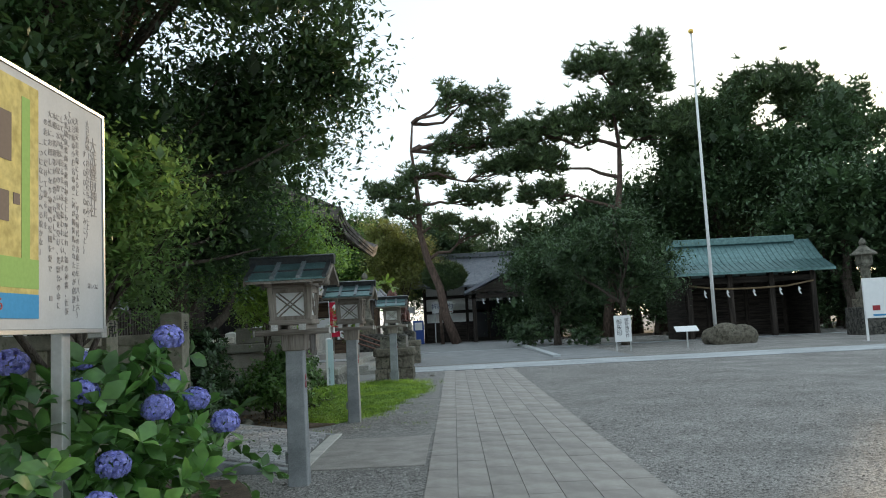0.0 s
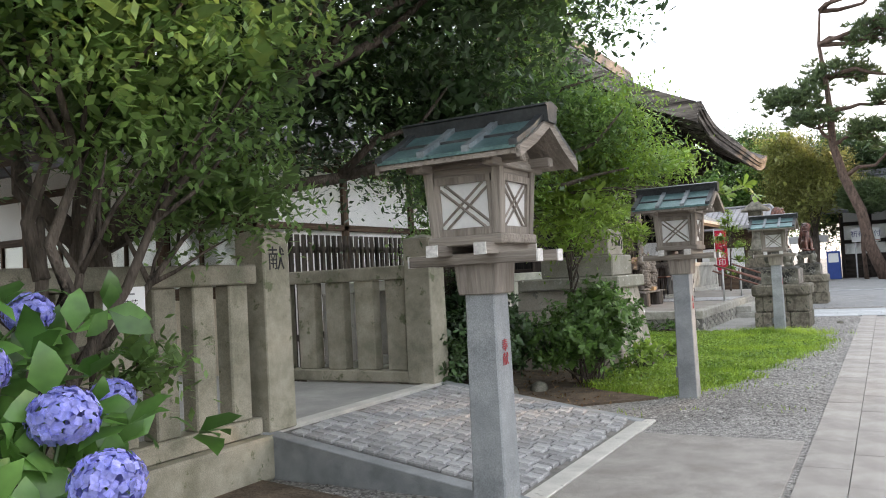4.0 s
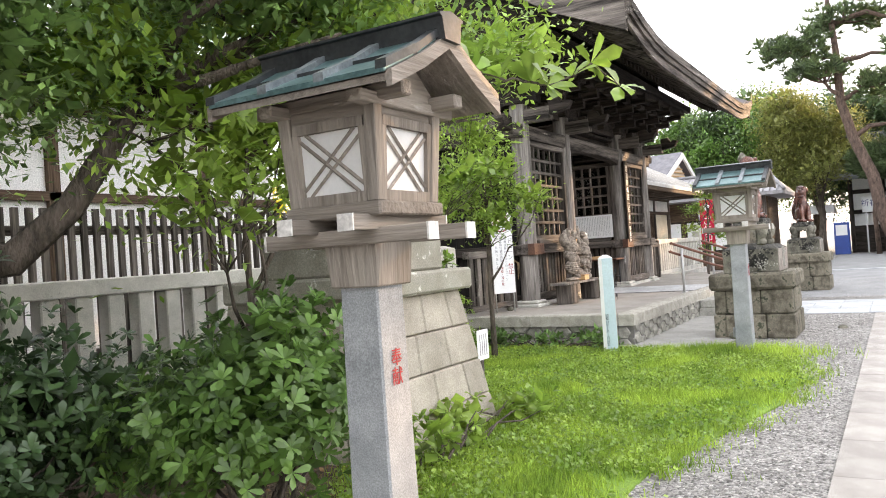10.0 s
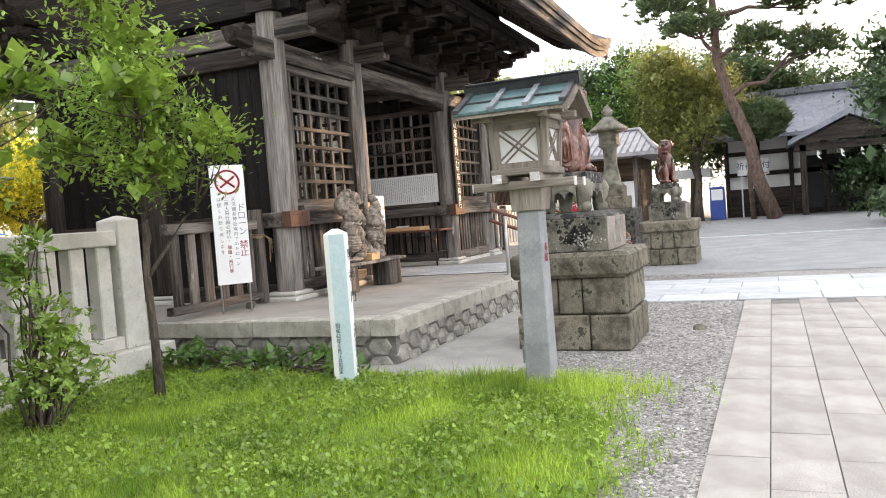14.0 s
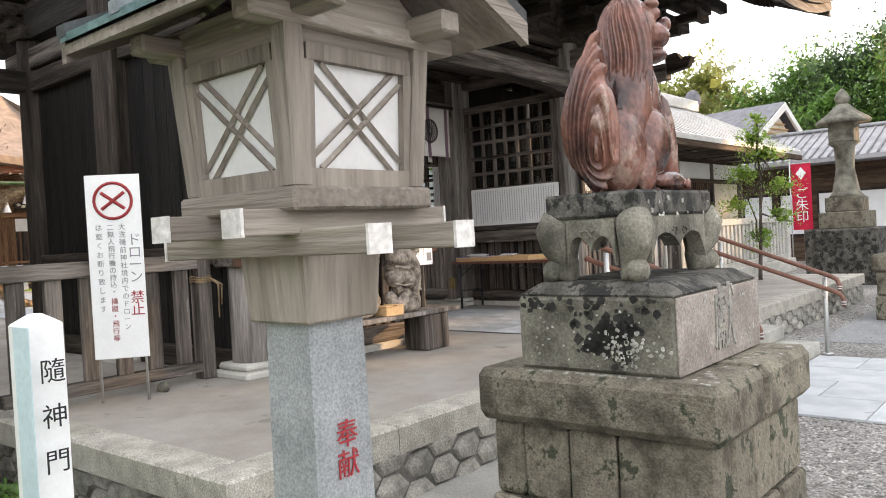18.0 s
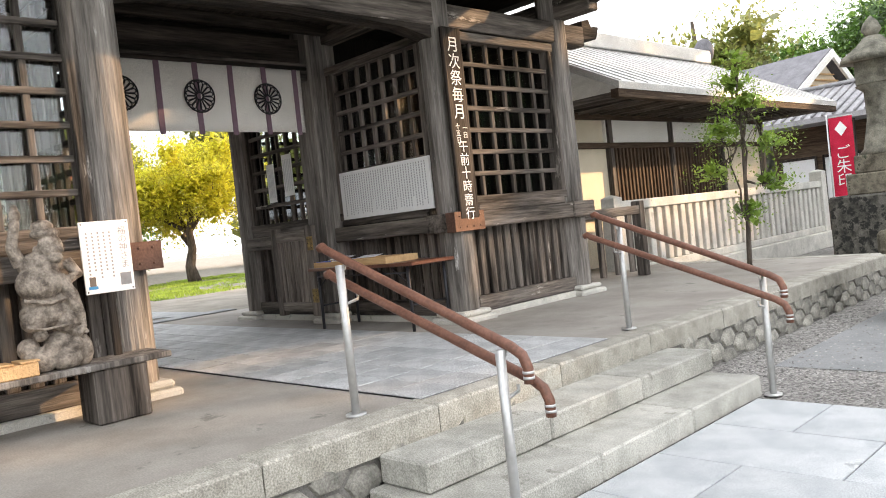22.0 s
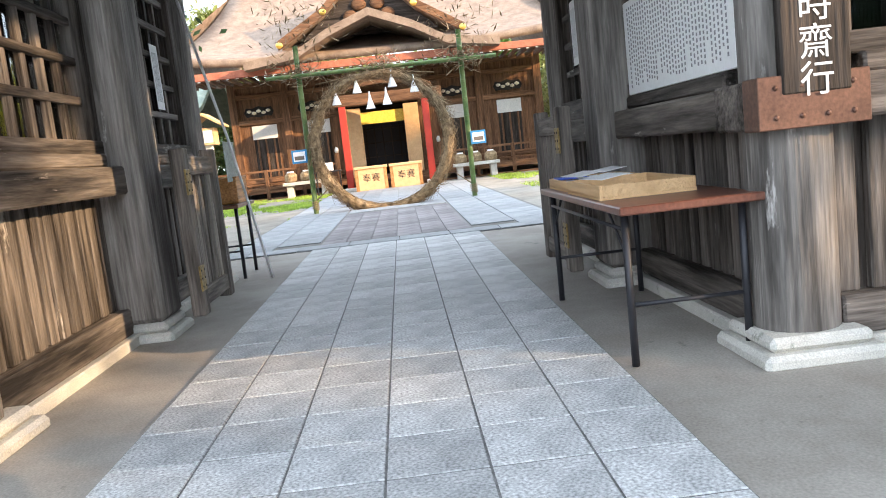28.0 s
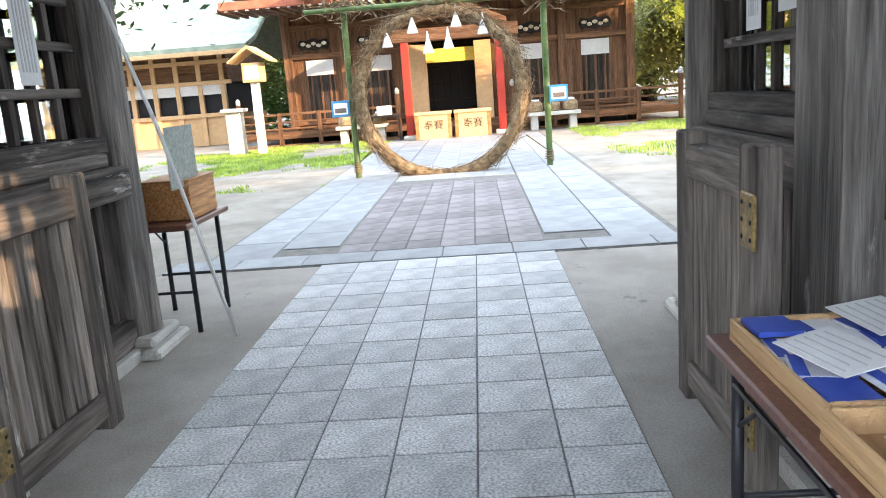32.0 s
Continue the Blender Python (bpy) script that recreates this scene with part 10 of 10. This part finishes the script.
for r in range(20):
    for y in (24.47, 25.03, 27.49, 28.05):
        x = BX - 0.75 - 0.75 * r + (0.35 if y in (25.03, 27.49) else 0)
        if x > -27.0 and x < BX - 0.4:
            lay("white_slab", mw, yard, x, y, PZ + 0.011 + rng.uniform(0, 0.003))
    if r > 6:
        for c in range(4):
            lay("white_slab", mc, yard, BX - 0.75 - 0.75 * r, 25.565 + 0.465 * c, PZ + 0.01 + rng.uniform(0, 0.003)) if BX - 0.75 - 0.75 * r > -27 else None
for c in range(8):
    lay("white_slab", mt, yard, BX - 0.22, 24.2 + c * 0.6, PZ + 0.012)

# ---- grass, pebbles and litter ----
def inside(p, poly):
    x, y = p
    c = False
    for (x0, y0), (x1, y1) in zip(poly, poly[1:] + poly[:1]):
        if (y0 > y) != (y1 > y) and x < (x1 - x0) * (y - y0) / (y1 - y0) + x0:
            c = not c
    return c


def blades(pts, hmin, hmax, z, seed, wide=1.0):
    r = np.random.default_rng(seed)
    n = len(pts)
    c = np.column_stack([pts, np.full(n, z)])
    a = r.uniform(0, math.tau, n)
    s = np.stack([np.cos(a), np.sin(a), np.zeros(n)], 1) * r.uniform(0.003, 0.006, n)[:, None] * wide
    d = np.stack([r.normal(0, 0.35, n), r.normal(0, 0.35, n), np.ones(n)], 1) * r.uniform(hmin, hmax, n)[:, None]
    v = np.stack([c - s, c + s, c + d], 1).reshape(-1, 3)
    return v, np.arange(n)[:, None] * 3 + [0, 1, 2]


rg = np.random.default_rng(9)
cand = np.column_stack([rg.uniform(-5.3, 0.4, 190000), rg.uniform(12.1, 20.5, 190000)])
grown = []
for x, y in cand:
    loose = rg.normal(0, 0.13)
    jx, jy = x + 0.3 * noise.noise((x * 2.2, y * 2.2, 0)) + loose, y + 0.12 * noise.noise((x * 3, y * 3, 5))
    if inside((jx, jy), LAWN) and (noise.noise((x * 1.7, y * 1.7, 2)) > -0.38 or rg.uniform() < 0.55):
        grown.append((x, y))
v, f = blades(np.array(grown), 0.03, 0.105, 0.012, 1)
soup("lawn_grass", v, f, GRASS, at=(0, 0, 0), label="bright green uneven lawn grass", category="grass", kind="stuff")
pick = np.array(grown)[::3]
pick = pick[[noise.noise((x * 1.1, y * 1.1, 7)) > -0.2 for x, y in pick]]
v, f = leaf_soup(rg, np.column_stack([pick, rg.uniform(0.035, 0.085, len(pick))]), 0.034, long=1.2, up=0.25)
soup("clover", v, f, LFRESH, label="small-leaved clover among the lawn grass", category="clover", kind="stuff")
tuft = np.column_stack([rg.normal(-1.0, 0.42, 5000), rg.normal(19.75, 0.18, 5000)])
v, f = blades(tuft, 0.06, 0.17, 0.02, 2)
soup("tall_grass", v, f, GRASS, label="taller grass round the lantern's foot", category="grass", kind="stuff")
yc = []
for x, y in np.column_stack([rg.uniform(-27.5, -16.5, 40000), rg.uniform(18.4, 24.2, 40000)]):
    if noise.noise((x * 0.3, y * 0.45, 1)) + 0.4 * noise.noise((x * 2, y * 2, 1)) > 0.02:
        yc.append((x, y))
for x, y in np.column_stack([rg.uniform(-27.5, -16.5, 50000), rg.uniform(29.2, 40, 50000)]):
    if noise.noise((x * 0.3, y * 0.4, 3)) + 0.4 * noise.noise((x * 2, y * 2, 1)) > -0.06:
        yc.append((x, y))
v, f = blades(np.array(yc), 0.03, 0.08, PZ - 0.01, 3, 2.0)
soup("courtyard_grass", v, f, GRASS, label="patchy grass in the courtyard", category="grass", kind="stuff")
w = np.column_stack([rg.uniform(-2.6, 0.3, 2600), rg.uniform(10.9, 19, 2600)])
w = np.array([p for p in w if noise.noise((p[0] * 2, p[1] * 2, 9)) > 0.22 and not inside(p, LAWN)])
v, f = blades(w, 0.02, 0.06, 0.0, 4)
soup("stray_grass", v, f, GRASS, label="stray tufts in the gravel", category="grass", kind="stuff")

def pebbles(name, x0, x1, y0, y1, n, size, seed, label, avoid=None):
    r = np.random.default_rng(seed)
    c = np.column_stack([r.uniform(x0, x1, n), r.uniform(y0, y1, n)])
    if avoid:
        c = np.array([p for p in c if not avoid(p)])
    n = len(c)
    s = size * r.uniform(0.5, 1.4, n)
    a = r.uniform(0, math.tau, n)
    base = np.array([(1, 0, 0.2), (0, 1, 0.2), (-1, 0, 0.2), (0, -1, 0.2), (0, 0, 1.0), (0, 0, -0.4)])
    jit = r.uniform(0.6, 1.2, (n, 6, 1))
    q = base[None] * jit * s[:, None, None] * (1, 0.75, 0.55)
    ca, sa = np.cos(a)[:, None], np.sin(a)[:, None]
    xx = q[:, :, 0] * ca - q[:, :, 1] * sa + c[:, 0:1]
    yy = q[:, :, 0] * sa + q[:, :, 1] * ca + c[:, 1:2]
    vv = np.stack([xx, yy, q[:, :, 2]], 2).reshape(-1, 3)
    i = np.arange(n)[:, None] * 6
    ff = np.concatenate([i + t for t in ([0, 1, 4], [1, 2, 4], [2, 3, 4], [3, 0, 4])], 0)
    soup(name, vv, ff, PEBBLE, label=label, category="gravel", kind="stuff")


off = lambda p: inside(p, LAWN) or (p[0] > -1.7 and abs(p[1] - 21.98) < 0.6 and p[0] < -0.45)
pebbles("path_gravel", -1.3, 0.36, 10.9, 24.9, 26000, 0.016, 1, "loose grey gravel between lawn and path", off)
pebbles("path_gravel", -2.6, 0.36, 4.0, 8.0, 12000, 0.016, 2, "loose grey gravel in front of the ramp")
pebbles("path_gravel", 2.6, 8.0, 6.0, 24.8, 30000, 0.018, 3, "loose grey gravel of the forecourt")
pebbles("path_gravel", -2.4, 0.6, 28.2, 36.0, 14000, 0.017, 4, "loose grey gravel beyond the steps", lambda p: abs(p[0] - QX) < 0.6 and abs(p[1] - QY) < 0.6)
# leaf litter on the bare soil
LITTER = mat("dry_leaf", (0.12, 0.07, 0.03), (0.26, 0.16, 0.08), 5, 30, 0.8, island=0.4, bump=0)
p = np.column_stack([rg.uniform(-4.6, -1.6, 900), rg.uniform(11.0, 14.5, 900), np.full(900, 0.035)])
v, f = leaf_soup(rg, p, 0.05, up=0.0)
soup("leaf_litter", v, f, LITTER, label="fallen brown leaves on the soil", category="litter", kind="stuff")
